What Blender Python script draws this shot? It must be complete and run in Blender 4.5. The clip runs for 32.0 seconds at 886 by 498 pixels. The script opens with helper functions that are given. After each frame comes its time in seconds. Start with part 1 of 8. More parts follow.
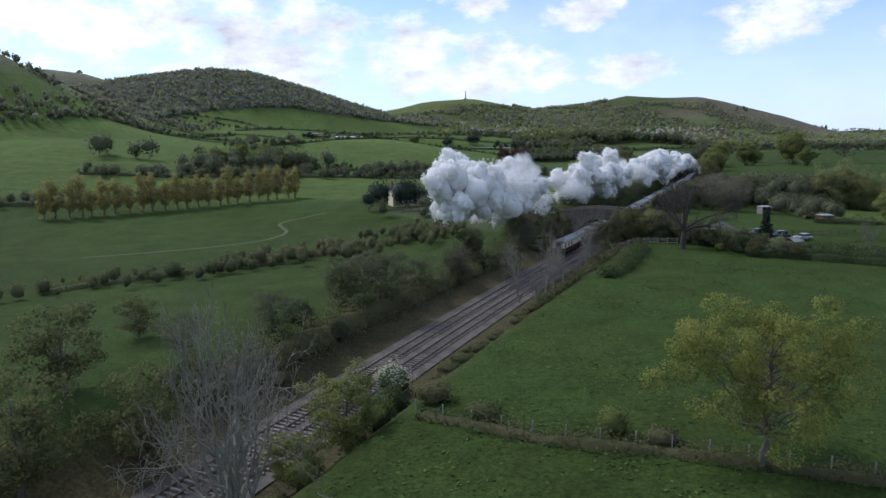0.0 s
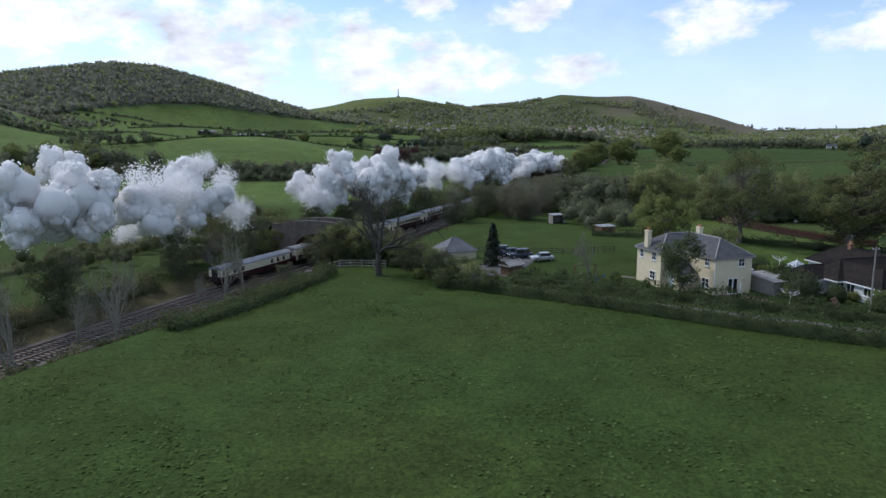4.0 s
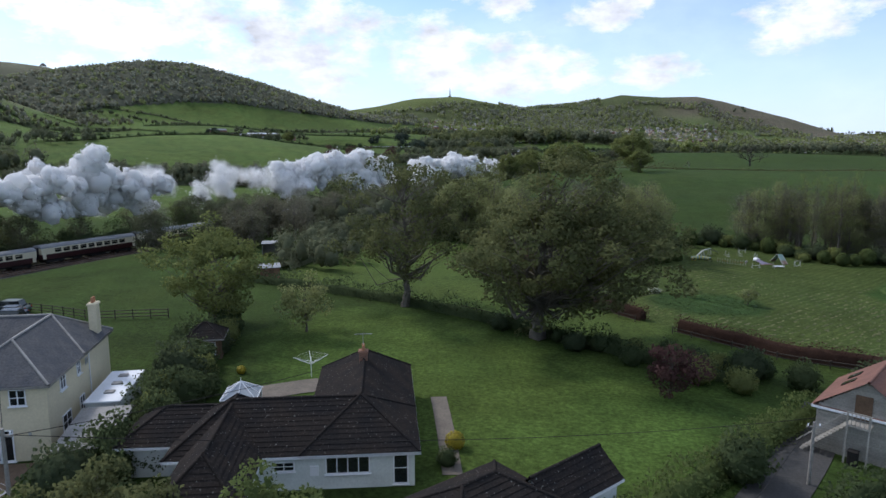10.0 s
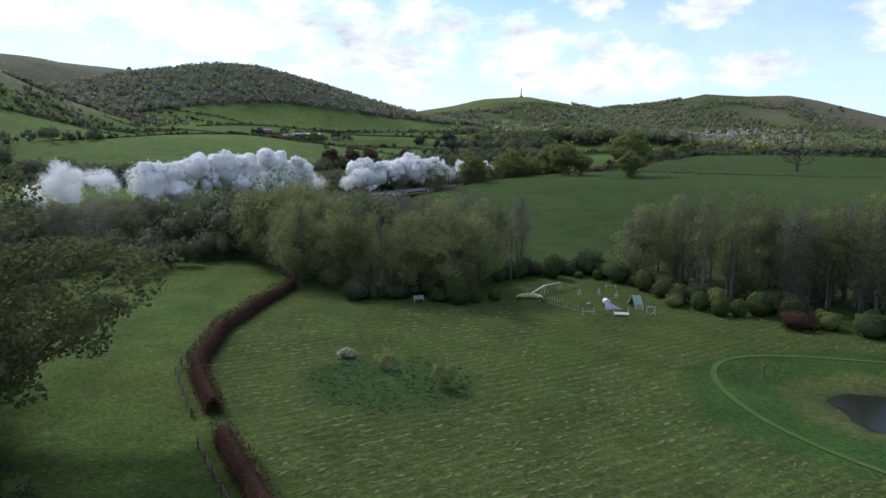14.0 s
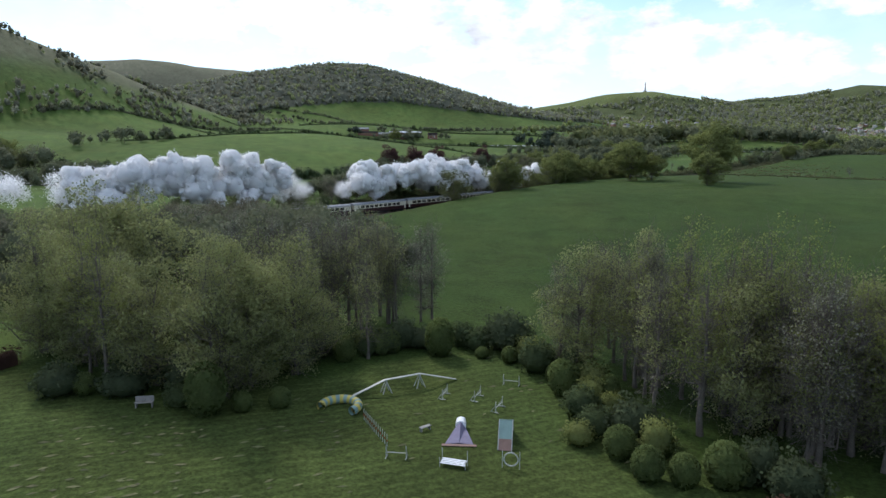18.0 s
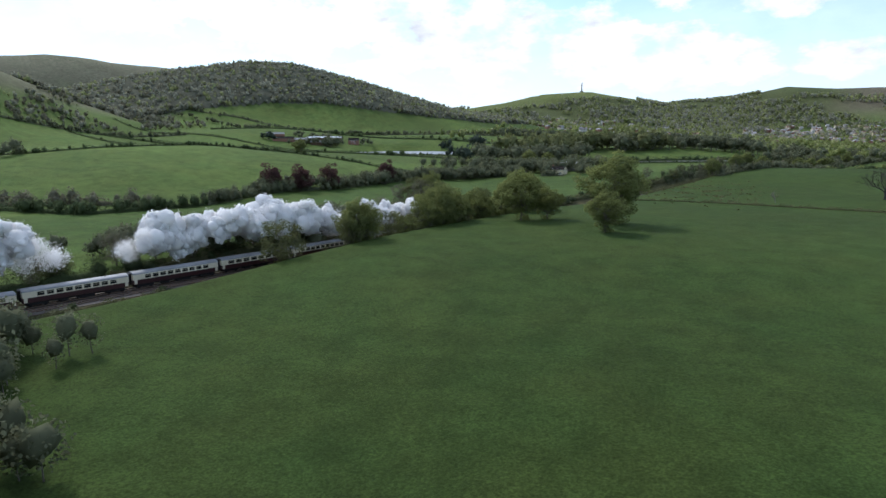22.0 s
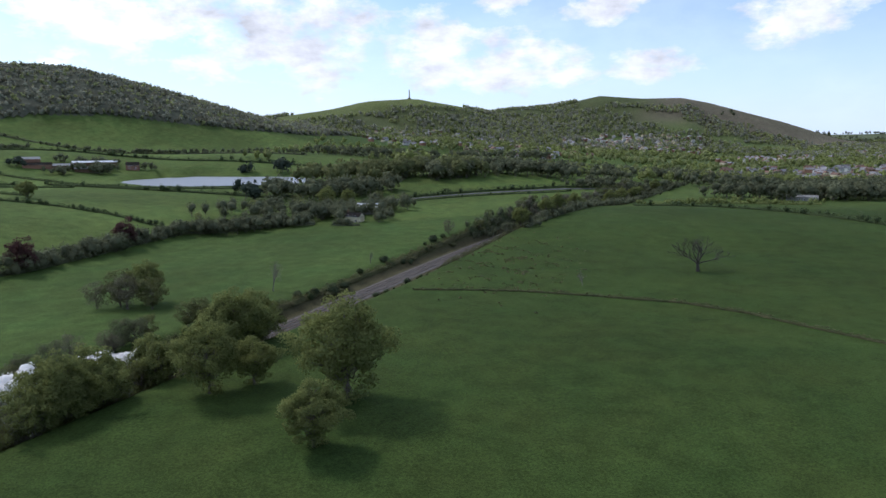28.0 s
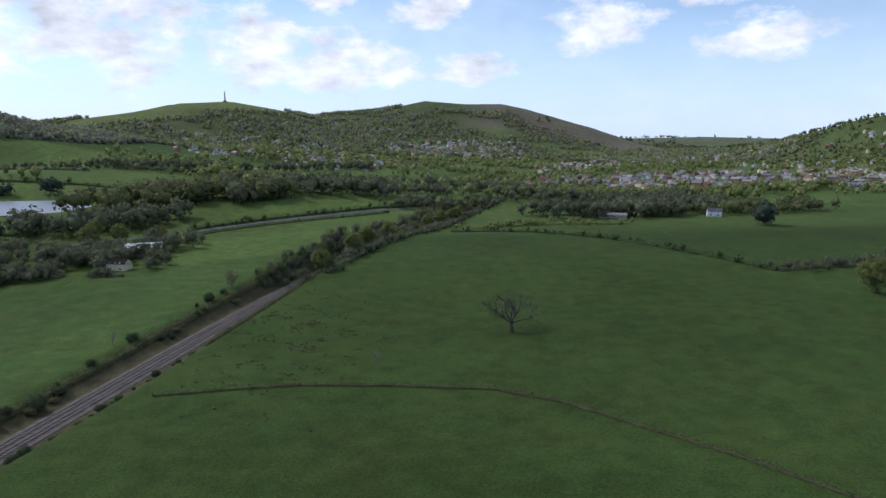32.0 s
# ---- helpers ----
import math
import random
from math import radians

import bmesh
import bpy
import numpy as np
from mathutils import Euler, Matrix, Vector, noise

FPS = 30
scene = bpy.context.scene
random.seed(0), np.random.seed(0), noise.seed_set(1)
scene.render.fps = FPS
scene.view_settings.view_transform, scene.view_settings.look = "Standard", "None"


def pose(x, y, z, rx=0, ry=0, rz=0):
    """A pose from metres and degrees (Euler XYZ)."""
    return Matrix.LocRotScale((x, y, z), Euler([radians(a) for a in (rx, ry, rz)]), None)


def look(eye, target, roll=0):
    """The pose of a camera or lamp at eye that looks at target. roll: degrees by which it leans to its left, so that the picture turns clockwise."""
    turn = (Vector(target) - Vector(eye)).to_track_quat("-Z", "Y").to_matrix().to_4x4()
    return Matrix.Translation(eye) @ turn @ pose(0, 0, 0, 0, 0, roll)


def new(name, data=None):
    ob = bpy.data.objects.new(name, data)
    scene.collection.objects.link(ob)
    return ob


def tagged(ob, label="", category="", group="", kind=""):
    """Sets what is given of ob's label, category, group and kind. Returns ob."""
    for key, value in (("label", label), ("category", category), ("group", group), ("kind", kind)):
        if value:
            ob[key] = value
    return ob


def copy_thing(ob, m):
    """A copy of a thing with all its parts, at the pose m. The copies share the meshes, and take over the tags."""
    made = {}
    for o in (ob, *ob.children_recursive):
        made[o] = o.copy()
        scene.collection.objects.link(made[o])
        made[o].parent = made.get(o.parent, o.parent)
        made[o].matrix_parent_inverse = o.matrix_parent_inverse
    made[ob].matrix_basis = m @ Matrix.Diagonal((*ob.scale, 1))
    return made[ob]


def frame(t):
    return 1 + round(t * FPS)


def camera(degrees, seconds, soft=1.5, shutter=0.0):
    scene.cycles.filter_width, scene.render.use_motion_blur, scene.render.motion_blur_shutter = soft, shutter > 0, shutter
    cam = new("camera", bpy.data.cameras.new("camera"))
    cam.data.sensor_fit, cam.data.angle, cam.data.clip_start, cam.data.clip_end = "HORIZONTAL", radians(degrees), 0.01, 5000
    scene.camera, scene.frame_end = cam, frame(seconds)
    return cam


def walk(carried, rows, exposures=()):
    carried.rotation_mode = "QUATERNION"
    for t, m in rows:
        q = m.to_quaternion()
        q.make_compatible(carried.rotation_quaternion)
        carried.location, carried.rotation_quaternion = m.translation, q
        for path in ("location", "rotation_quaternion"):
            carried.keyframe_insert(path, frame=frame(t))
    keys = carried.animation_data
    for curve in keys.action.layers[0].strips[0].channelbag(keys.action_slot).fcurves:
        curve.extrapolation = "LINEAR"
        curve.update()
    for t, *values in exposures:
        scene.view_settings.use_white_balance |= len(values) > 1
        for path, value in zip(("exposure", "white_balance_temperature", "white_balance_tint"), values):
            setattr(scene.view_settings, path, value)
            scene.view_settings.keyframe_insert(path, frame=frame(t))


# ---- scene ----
cam = camera(67.92, 32.0)
# seconds, eye, heading (left of north), tilt, roll
PATH = [
    (0, (0.00, -0.00, 22.65), 2.05, -9.29, -0.56),
    (0.5, (6.62, 3.95, 22.69), -1.50, -9.45, -0.59),
    (1, (13.26, 8.04, 22.62), -3.86, -9.51, -0.56),
    (1.5, (19.88, 12.48, 22.25), -4.57, -9.51, -0.32),
    (2, (26.72, 16.78, 21.95), -4.94, -9.48, -0.39),
    (2.5, (33.77, 20.87, 22.07), -5.18, -9.51, -0.40),
    (4.5, (59.94, 38.01, 21.43), -1.70, -9.44, -0.44),
    (5, (66.19, 42.06, 21.31), -1.61, -9.47, -0.15),
    (5.5, (72.59, 46.26, 21.20), 0.39, -9.41, -0.17),
    (6, (78.77, 50.52, 21.09), 1.89, -9.39, -0.07),
    (6.5, (85.01, 54.71, 21.06), 2.73, -9.40, -0.01),
    (7, (91.25, 58.86, 21.07), 3.15, -9.40, 0.03),
    (7.5, (97.54, 63.09, 20.94), 3.58, -9.37, 0.07),
    (8, (103.76, 67.39, 20.83), 3.79, -9.38, 0.24),
    (8.5, (110.16, 71.34, 20.87), 3.93, -9.34, 0.02),
    (9, (116.46, 75.36, 20.93), 3.96, -9.40, 0.04),
    (9.5, (122.83, 79.45, 20.84), 3.96, -9.34, 0.02),
    (10, (129.09, 83.46, 20.81), 3.93, -9.32, 0.03),
    (10.5, (135.16, 87.44, 20.84), 3.79, -9.33, 0.24),
    (11, (141.35, 91.38, 20.95), 3.75, -9.36, 0.33),
    (11.5, (147.46, 95.45, 21.05), 3.71, -9.37, 0.16),
    (12, (153.63, 100.05, 20.90), 3.70, -9.39, 0.23),
    (12.5, (159.64, 104.67, 20.70), 3.63, -9.34, 0.24),
    (13, (165.37, 109.36, 20.60), 3.59, -9.34, 0.35),
    (13.5, (170.88, 113.95, 20.53), 4.34, -9.29, 0.24),
    (14, (176.09, 118.77, 20.49), 11.20, -9.25, 0.23),
    (14.5, (180.95, 124.13, 20.51), 18.60, -9.28, 0.01),
    (16.5, (192.98, 147.24, 20.17), 21.71, -9.37, 0.09),
    (17, (195.03, 153.49, 20.29), 21.86, -9.45, 0.21),
    (17.5, (197.00, 159.61, 20.51), 21.96, -9.44, 0.11),
    (18, (198.79, 165.81, 20.88), 22.03, -9.44, -0.03),
    (18.5, (200.29, 171.83, 21.57), 21.87, -9.47, 0.05),
    (19, (201.83, 177.87, 22.68), 21.78, -9.45, -0.14),
    (19.5, (203.52, 183.79, 24.13), 21.74, -9.42, -0.46),
    (20, (204.11, 190.29, 25.89), 21.38, -9.77, 0.23),
    (20.5, (204.94, 196.68, 27.27), 21.24, -9.78, 0.29),
    (21, (206.20, 203.25, 28.19), 19.78, -9.66, 0.28),
    (21.5, (207.30, 210.29, 29.45), 18.09, -9.68, 0.18),
    (22, (208.21, 217.87, 31.09), 17.35, -9.70, -0.00),
    (22.5, (208.95, 225.51, 33.05), 16.81, -9.66, 0.03),
    (23, (210.13, 232.73, 35.23), 16.46, -9.67, 0.17),
    (23.5, (211.32, 239.42, 37.59), 16.21, -9.64, 0.13),
    (24, (212.49, 245.84, 39.87), 15.46, -9.71, 0.13),
    (24.5, (213.57, 252.00, 41.88), 13.61, -9.76, 0.20),
    (25, (215.01, 258.03, 43.89), 12.03, -9.72, 0.09),
    (25.5, (216.27, 264.10, 45.93), 11.06, -9.74, 0.07),
    (27.5, (222.71, 289.17, 53.30), 4.78, -9.74, -0.02),
    (28, (224.71, 295.55, 55.48), 3.58, -9.76, -0.06),
    (28.5, (226.88, 301.82, 57.55), 2.88, -9.76, -0.09),
    (29, (228.98, 308.11, 59.64), 2.44, -9.75, -0.04),
    (29.5, (231.32, 314.34, 61.55), 1.92, -9.74, -0.07),
    (30, (233.55, 319.81, 63.21), 0.29, -9.74, -0.10),
    (30.5, (235.88, 325.56, 64.78), -2.25, -9.72, -0.09),
    (31, (238.33, 331.37, 66.23), -4.68, -9.71, -0.07),
    (31.5, (241.13, 336.88, 67.74), -7.40, -9.71, 0.02),
    (32, (243.72, 342.30, 69.34), -10.82, -9.72, 0.06),
]


def aim(eye, heading, tilt):
    h, p = radians(heading), radians(tilt)
    return (eye[0] - math.sin(h) * math.cos(p) * 20, eye[1] + math.cos(h) * math.cos(p) * 20, eye[2] + math.sin(p) * 20)


walk(cam, [(t, look(eye, aim(eye, heading, tilt), roll)) for t, eye, heading, tilt, roll in PATH],
     [(0, 0.0, 6060, 14), (5, 0.02, 6120, 13), (10, 0.06, 6160, 13), (14, 0.1, 6180, 12), (17, 0.22, 6200, 11), (20, 0.34, 6220, 11), (22, 0.28, 6180, 11), (24, 0.16, 6140, 12), (28, -0.02, 6080, 14), (32, -0.1, 6000, 15)])

# ---- light ----
SUN_AZ, SUN_EL = radians(-55), radians(44)  # azimuth from +y towards +x, elevation
sun = new("sun", bpy.data.lights.new("sun", "SUN"))
sun.data.energy, sun.data.angle, sun.data.color = 2.4, radians(9), (1.0, 0.97, 0.92)
sun.matrix_world = look((0, 0, 0), (-math.sin(SUN_AZ) * math.cos(SUN_EL), -math.cos(SUN_AZ) * math.cos(SUN_EL), -math.sin(SUN_EL)))
scene.view_settings.exposure = 0.0

world = bpy.data.worlds.new("sky")
scene.world = world
world.use_nodes = True
wn, wl = world.node_tree.nodes, world.node_tree.links
wn.clear()


def wmath(op, a, b=None, c=None, clamp=False):
    n = wn.new("ShaderNodeMath")
    n.operation, n.use_clamp = op, clamp
    for i, v in enumerate((a, b, c)):
        if v is None:
            continue
        if isinstance(v, (int, float)):
            n.inputs[i].default_value = v
        else:
            wl.new(v, n.inputs[i])
    return n.outputs[0]


sky = wn.new("ShaderNodeTexSky")
sky.sky_type, sky.sun_disc = "NISHITA", False
sky.sun_elevation, sky.sun_rotation = SUN_EL, SUN_AZ
sky.air_density, sky.dust_density, sky.ozone_density = 1.0, 0.2, 2.0
coord = wn.new("ShaderNodeTexCoord")
sep = wn.new("ShaderNodeSeparateXYZ")
wl.new(coord.outputs["Generated"], sep.inputs[0])
azim = wmath("ARCTAN2", sep.outputs["X"], sep.outputs["Y"])
elev = wmath("ARCSINE", sep.outputs["Z"])
uv = wn.new("ShaderNodeCombineXYZ")
wl.new(azim, uv.inputs[0])
wl.new(wmath("MULTIPLY", elev, 1.9), uv.inputs[1])


def wnoise(scale, detail, rough, shift):
    m = wn.new("ShaderNodeVectorMath")
    m.operation = "ADD"
    wl.new(uv.outputs[0], m.inputs[0])
    m.inputs[1].default_value = shift
    n = wn.new("ShaderNodeTexNoise")
    n.inputs["Scale"].default_value, n.inputs["Detail"].default_value, n.inputs["Roughness"].default_value = scale, detail, rough
    wl.new(m.outputs[0], n.inputs["Vector"])
    return n.outputs["Fac"]


warp = wnoise(10.0, 8, 0.62, (3.1, 0.7, 0.0))
# cumulus heaps: azimuth, elevation, half width, half height (radians)
HEAPS = [
    (-0.32, 0.145, 0.24, 0.075), (-0.10, 0.125, 0.10, 0.05), (0.045, 0.105, 0.10, 0.045), (0.155, 0.175, 0.055, 0.028),
    (0.20, 0.20, 0.04, 0.022), (0.235, 0.105, 0.06, 0.025), (0.02, 0.20, 0.05, 0.03), (0.42, 0.15, 0.08, 0.035),
    (0.40, 0.21, 0.09, 0.025), (0.62, 0.13, 0.08, 0.03), (0.56, 0.20, 0.05, 0.025), (-0.55, 0.20, 0.30, 0.09), (-0.30, 0.26, 0.25, 0.05),
]
cover = None
for az, el, w, h in HEAPS:
    dx = wmath("DIVIDE", wmath("SUBTRACT", azim, az), w)
    dy = wmath("DIVIDE", wmath("SUBTRACT", elev, el), h)
    d = wmath("SUBTRACT", 1.0, wmath("ADD", wmath("MULTIPLY", dx, dx), wmath("MULTIPLY", dy, dy)))
    cover = d if cover is None else wmath("MAXIMUM", cover, d)
broad = wnoise(2.2, 5, 0.55, (11.0, 2.0, 4.0))
heaps = wmath("MULTIPLY_ADD", wmath("SUBTRACT", warp, 0.5), 6.6, wmath("MAXIMUM", cover, -1.5))
heaps = wmath("MULTIPLY_ADD", heaps, 0.9, 0.15, clamp=True)
high = wmath("MULTIPLY", wmath("MULTIPLY_ADD", wmath("SUBTRACT", broad, 0.5), 5.0, 0.3, clamp=True), wmath("MULTIPLY_ADD", wmath("SUBTRACT", elev, 0.30), 4.0, 0.0, clamp=True))
thin = wmath("MULTIPLY_ADD", wmath("SUBTRACT", wnoise(3.2, 4, 0.5, (5.0, 9.0, 2.0)), 0.45), 1.2, 0.1, clamp=True)
amount = wmath("MAXIMUM", wmath("MAXIMUM", heaps, high), wmath("MULTIPLY", thin, 0.55))
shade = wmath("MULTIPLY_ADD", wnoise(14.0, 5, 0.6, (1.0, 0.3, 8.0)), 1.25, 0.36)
glow = wmath("MULTIPLY_ADD", wmath("SUBTRACT", azim, SUN_AZ), -0.9, 1.55, clamp=False)
glow = wmath("MINIMUM", wmath("MAXIMUM", glow, 0.94), 1.2)
belly = wmath("MULTIPLY_ADD", wmath("SUBTRACT", wnoise(6.5, 5, 0.55, (2.0, 4.4, 1.0)), 0.40), 1.2, 0.92, clamp=True)
bright = wmath("MULTIPLY", wmath("MULTIPLY", shade, glow), belly)
cloud = wn.new("ShaderNodeMix")
cloud.data_type = "RGBA"
wl.new(amount, cloud.inputs["Factor"])
haze = wn.new("ShaderNodeMix")
haze.data_type = "RGBA"
wl.new(wmath("MULTIPLY_ADD", elev, -4.0, 0.80, clamp=True), haze.inputs["Factor"])
wl.new(sky.outputs[0], haze.inputs["A"])
haze.inputs["B"].default_value = (4.5, 5.9, 8.0, 1)
wl.new(haze.outputs["Result"], cloud.inputs["A"])
white = wn.new("ShaderNodeMix")
white.data_type = "RGBA"
white.blend_type = "MULTIPLY"
white.inputs["Factor"].default_value = 1.0
white.inputs["A"].default_value = (6.9, 7.2, 7.8, 1)
gcol = wn.new("ShaderNodeCombineColor")
for k in range(3):
    wl.new(bright, gcol.inputs[k])
wl.new(gcol.outputs[0], white.inputs["B"])
wl.new(white.outputs["Result"], cloud.inputs["B"])
bg = wn.new("ShaderNodeBackground")
bg.inputs["Strength"].default_value = 0.15
wl.new(cloud.outputs["Result"], bg.inputs["Color"])
out = wn.new("ShaderNodeOutputWorld")
wl.new(bg.outputs[0], out.inputs[0])

# ---- materials ----
def material(name, color, rough=0.8, metal=0.0, var=0.25, scale=1.0, fine=None, bump=0.0, island=0.0, objrand=0.0, translucent=0.0, second=None, patch=0.5, spec=0.3, specks=None):
    """A surface with a broad stain and a fine grain, in metres."""
    m = bpy.data.materials.new(name)
    m.use_nodes = True
    n, l = m.node_tree.nodes, m.node_tree.links
    p = n["Principled BSDF"]
    p.inputs["Roughness"].default_value, p.inputs["Metallic"].default_value = rough, metal
    p.inputs["Specular IOR Level"].default_value = spec
    geo = n.new("ShaderNodeNewGeometry")

    def noise_at(s, detail):
        t = n.new("ShaderNodeTexNoise")
        t.inputs["Scale"].default_value, t.inputs["Detail"].default_value = s, detail
        l.new(geo.outputs["Position"], t.inputs["Vector"])
        return t.outputs["Fac"]

    def ramp(src, lo, hi):
        r = n.new("ShaderNodeMapRange")
        r.inputs["From Min"].default_value, r.inputs["From Max"].default_value = 0.3, 0.7
        r.inputs["To Min"].default_value, r.inputs["To Max"].default_value = lo, hi
        l.new(src, r.inputs["Value"])
        return r.outputs[0]

    base = n.new("ShaderNodeMix")
    base.data_type = "RGBA"
    c2 = second or tuple(c * (1 - var) for c in color)
    base.inputs["A"].default_value, base.inputs["B"].default_value = (*color, 1), (*c2, 1)
    l.new(ramp(noise_at(scale, 4), 0.5 - patch, 0.5 + patch), base.inputs["Factor"])
    hsv = n.new("ShaderNodeHueSaturation")
    l.new(base.outputs["Result"], hsv.inputs["Color"])
    val = ramp(noise_at(fine or scale * 9, 3), 1 - var * 0.6, 1 + var * 0.6)
    for k, src in ((island, geo.outputs["Random Per Island"]), (objrand, None)):
        if k:
            if src is None:
                src = n.new("ShaderNodeObjectInfo").outputs["Random"]
            r = n.new("ShaderNodeMapRange")
            r.inputs["To Min"].default_value, r.inputs["To Max"].default_value = 1 - k, 1 + k
            l.new(src, r.inputs["Value"])
            mul = n.new("ShaderNodeMath")
            mul.operation = "MULTIPLY"
            l.new(val, mul.inputs[0])
            l.new(r.outputs[0], mul.inputs[1])
            val = mul.outputs[0]
    l.new(val, hsv.inputs["Value"])
    surface = hsv.outputs[0]
    if specks:
        fleck, dot = n.new("ShaderNodeMix"), n.new("ShaderNodeMapRange")
        fleck.data_type = "RGBA"
        dot.inputs["From Min"].default_value, dot.inputs["From Max"].default_value = 0.69, 0.73
        l.new(noise_at(8.0, 2), dot.inputs["Value"])
        l.new(dot.outputs[0], fleck.inputs["Factor"])
        l.new(surface, fleck.inputs["A"])
        fleck.inputs["B"].default_value = (*specks, 1)
        surface = fleck.outputs["Result"]
    l.new(surface, p.inputs["Base Color"])
    if bump:
        b = n.new("ShaderNodeBump")
        b.inputs["Strength"].default_value, b.inputs["Distance"].default_value = bump, 0.05
        l.new(noise_at(fine or scale * 9, 4), b.inputs["Height"])
        l.new(b.outputs[0], p.inputs["Normal"])
    if translucent:
        tr, mix = n.new("ShaderNodeBsdfTranslucent"), n.new("ShaderNodeMixShader")
        l.new(hsv.outputs[0], tr.inputs["Color"])
        mix.inputs[0].default_value = translucent
        l.new(p.outputs[0], mix.inputs[1])
        l.new(tr.outputs[0], mix.inputs[2])
        l.new(mix.outputs[0], n["Material Output"].inputs[0])
    return m


BARK = material("bark", (0.16, 0.138, 0.11), 0.9, var=0.4, scale=1.5, fine=14, bump=0.6)
BARK_DARK = material("bark_dark", (0.075, 0.066, 0.055), 0.95, var=0.4, scale=1.5, fine=14, bump=0.6)
BARK_PALE = material("bark_pale", (0.26, 0.24, 0.19), 0.9, var=0.35, scale=1.5, fine=14, bump=0.4)
LEAF, MASS = {}, {}
# wood, dark and budding are blue-greyed slightly: distance haze put into their colour
for key, col, col2 in (
    ("clipped", (0.082, 0.104, 0.036), (0.058, 0.076, 0.028)), ("oak", (0.097, 0.102, 0.043), (0.067, 0.075, 0.033)), ("spring", (0.14, 0.158, 0.05), (0.11, 0.128, 0.044)), ("yellow", (0.155, 0.16, 0.045), (0.115, 0.13, 0.036)),
    ("dark", (0.056, 0.069, 0.037), (0.039, 0.051, 0.027)), ("willow", (0.168, 0.18, 0.076), (0.13, 0.143, 0.062)), ("brown", (0.110, 0.104, 0.070), (0.082, 0.080, 0.053)),
    ("purple", (0.074, 0.040, 0.037), (0.050, 0.029, 0.027)), ("beech", (0.060, 0.036, 0.026), (0.042, 0.025, 0.019)), ("hedge", (0.060, 0.078, 0.035), (0.042, 0.056, 0.026)),
    ("olive", (0.23, 0.20, 0.075), (0.17, 0.16, 0.06)), ("white", (0.45, 0.45, 0.38), (0.12, 0.14, 0.05)), ("fir", (0.04, 0.05, 0.036), (0.028, 0.037, 0.027)),
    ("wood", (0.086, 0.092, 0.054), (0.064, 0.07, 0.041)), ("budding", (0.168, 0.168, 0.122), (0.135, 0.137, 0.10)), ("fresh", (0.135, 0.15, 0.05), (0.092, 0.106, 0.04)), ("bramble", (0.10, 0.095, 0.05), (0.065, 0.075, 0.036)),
):
    col, col2 = (tuple(c * 1.65 for c in q) for q in (col, col2))
    LEAF[key] = material("leaf_" + key, col, 0.9, var=0.25, scale=0.25, fine=1.5, island=0.12, translucent=0.5, second=col2, spec=0.03)
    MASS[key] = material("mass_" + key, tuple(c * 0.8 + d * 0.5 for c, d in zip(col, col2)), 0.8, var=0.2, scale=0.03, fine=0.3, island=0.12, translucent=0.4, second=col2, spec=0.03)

# ---- the lie of the land ----
NEAR = [
    (100, 123, 0), (47, 145, -1), (21, 44, 0), (12, 49, -0.3), (-22, 225, 1.5), (-56, 177, -4.4), (90, 200, 0.3),
    (134, 152, 0), (119, 163, 0.8), (150, 164, -2), (198, 187, -3), (178, 219, -2.7), (167, 237, -1.5), (136, 206, -1),
    (198, 391, 7), (175, 416, 6), (322, 412, 6), (306, 547, 4.5), (288, 509, 2), (290, 690, 11.5), (350, 700, 12.5), (395, 690, 10.5), (330, 800, 0), (430, 800, 3), (60, 60, -0.5), (230, 300, 3), (-150, 100, -6),
]
FAR = [
    (442, 727, 7), (616, 965, 0), (509, 1222, -5), (148, 690, 6), (0, 815, 13.8), (50, 985, 15), (-120, 860, 14), (197, 940, 24),
    (-136, 495, 21.4), (-98, 535, 29.9), (-70, 585, 33.0), (-130, 590, 28.4), (-56, 650, 21.4), (-15, 545, 24.2), (-45, 500, 17.7), (20, 470, 1.1), (28, 505, 2.4), (45, 537, -1.4), (54, 590, -8.9), (64, 640, -6.7), (10, 440, 0.9), (-40, 406, 1.3), (-80, 405, 4.6), (95, 520, -0.5), (20, 610, 20.7), (11, 655, 14.8), (-90, 450, 16.2), (-224, 646, 20), (-269, 488, 28), (-44, 1098, 38), (-250, 950, 46), (-419, 654, 50), (800, 1400, 0), (1500, 2500, 5), (900, 600, 4),
    (1500, 900, 10), (300, 1300, 22), (100, 1500, 45), (3000, 3500, 10), (300, -300, 0), (-800, 200, 30), (700, 100, 5), (2500, 1000, 20),
]
RAIL_X = [(-260, -146), (-60, -70), (60, -18), (110, 4), (150, 24), (190, 43), (240, 66), (320, 104), (420, 144), (510, 177), (600, 210), (700, 252), (850, 330), (1000, 420)]
RAIL_Z = [(-260, -8), (60, -4.7), (145, -3.0), (310, -0.8), (510, 0.2), (700, 1), (1000, 1)]
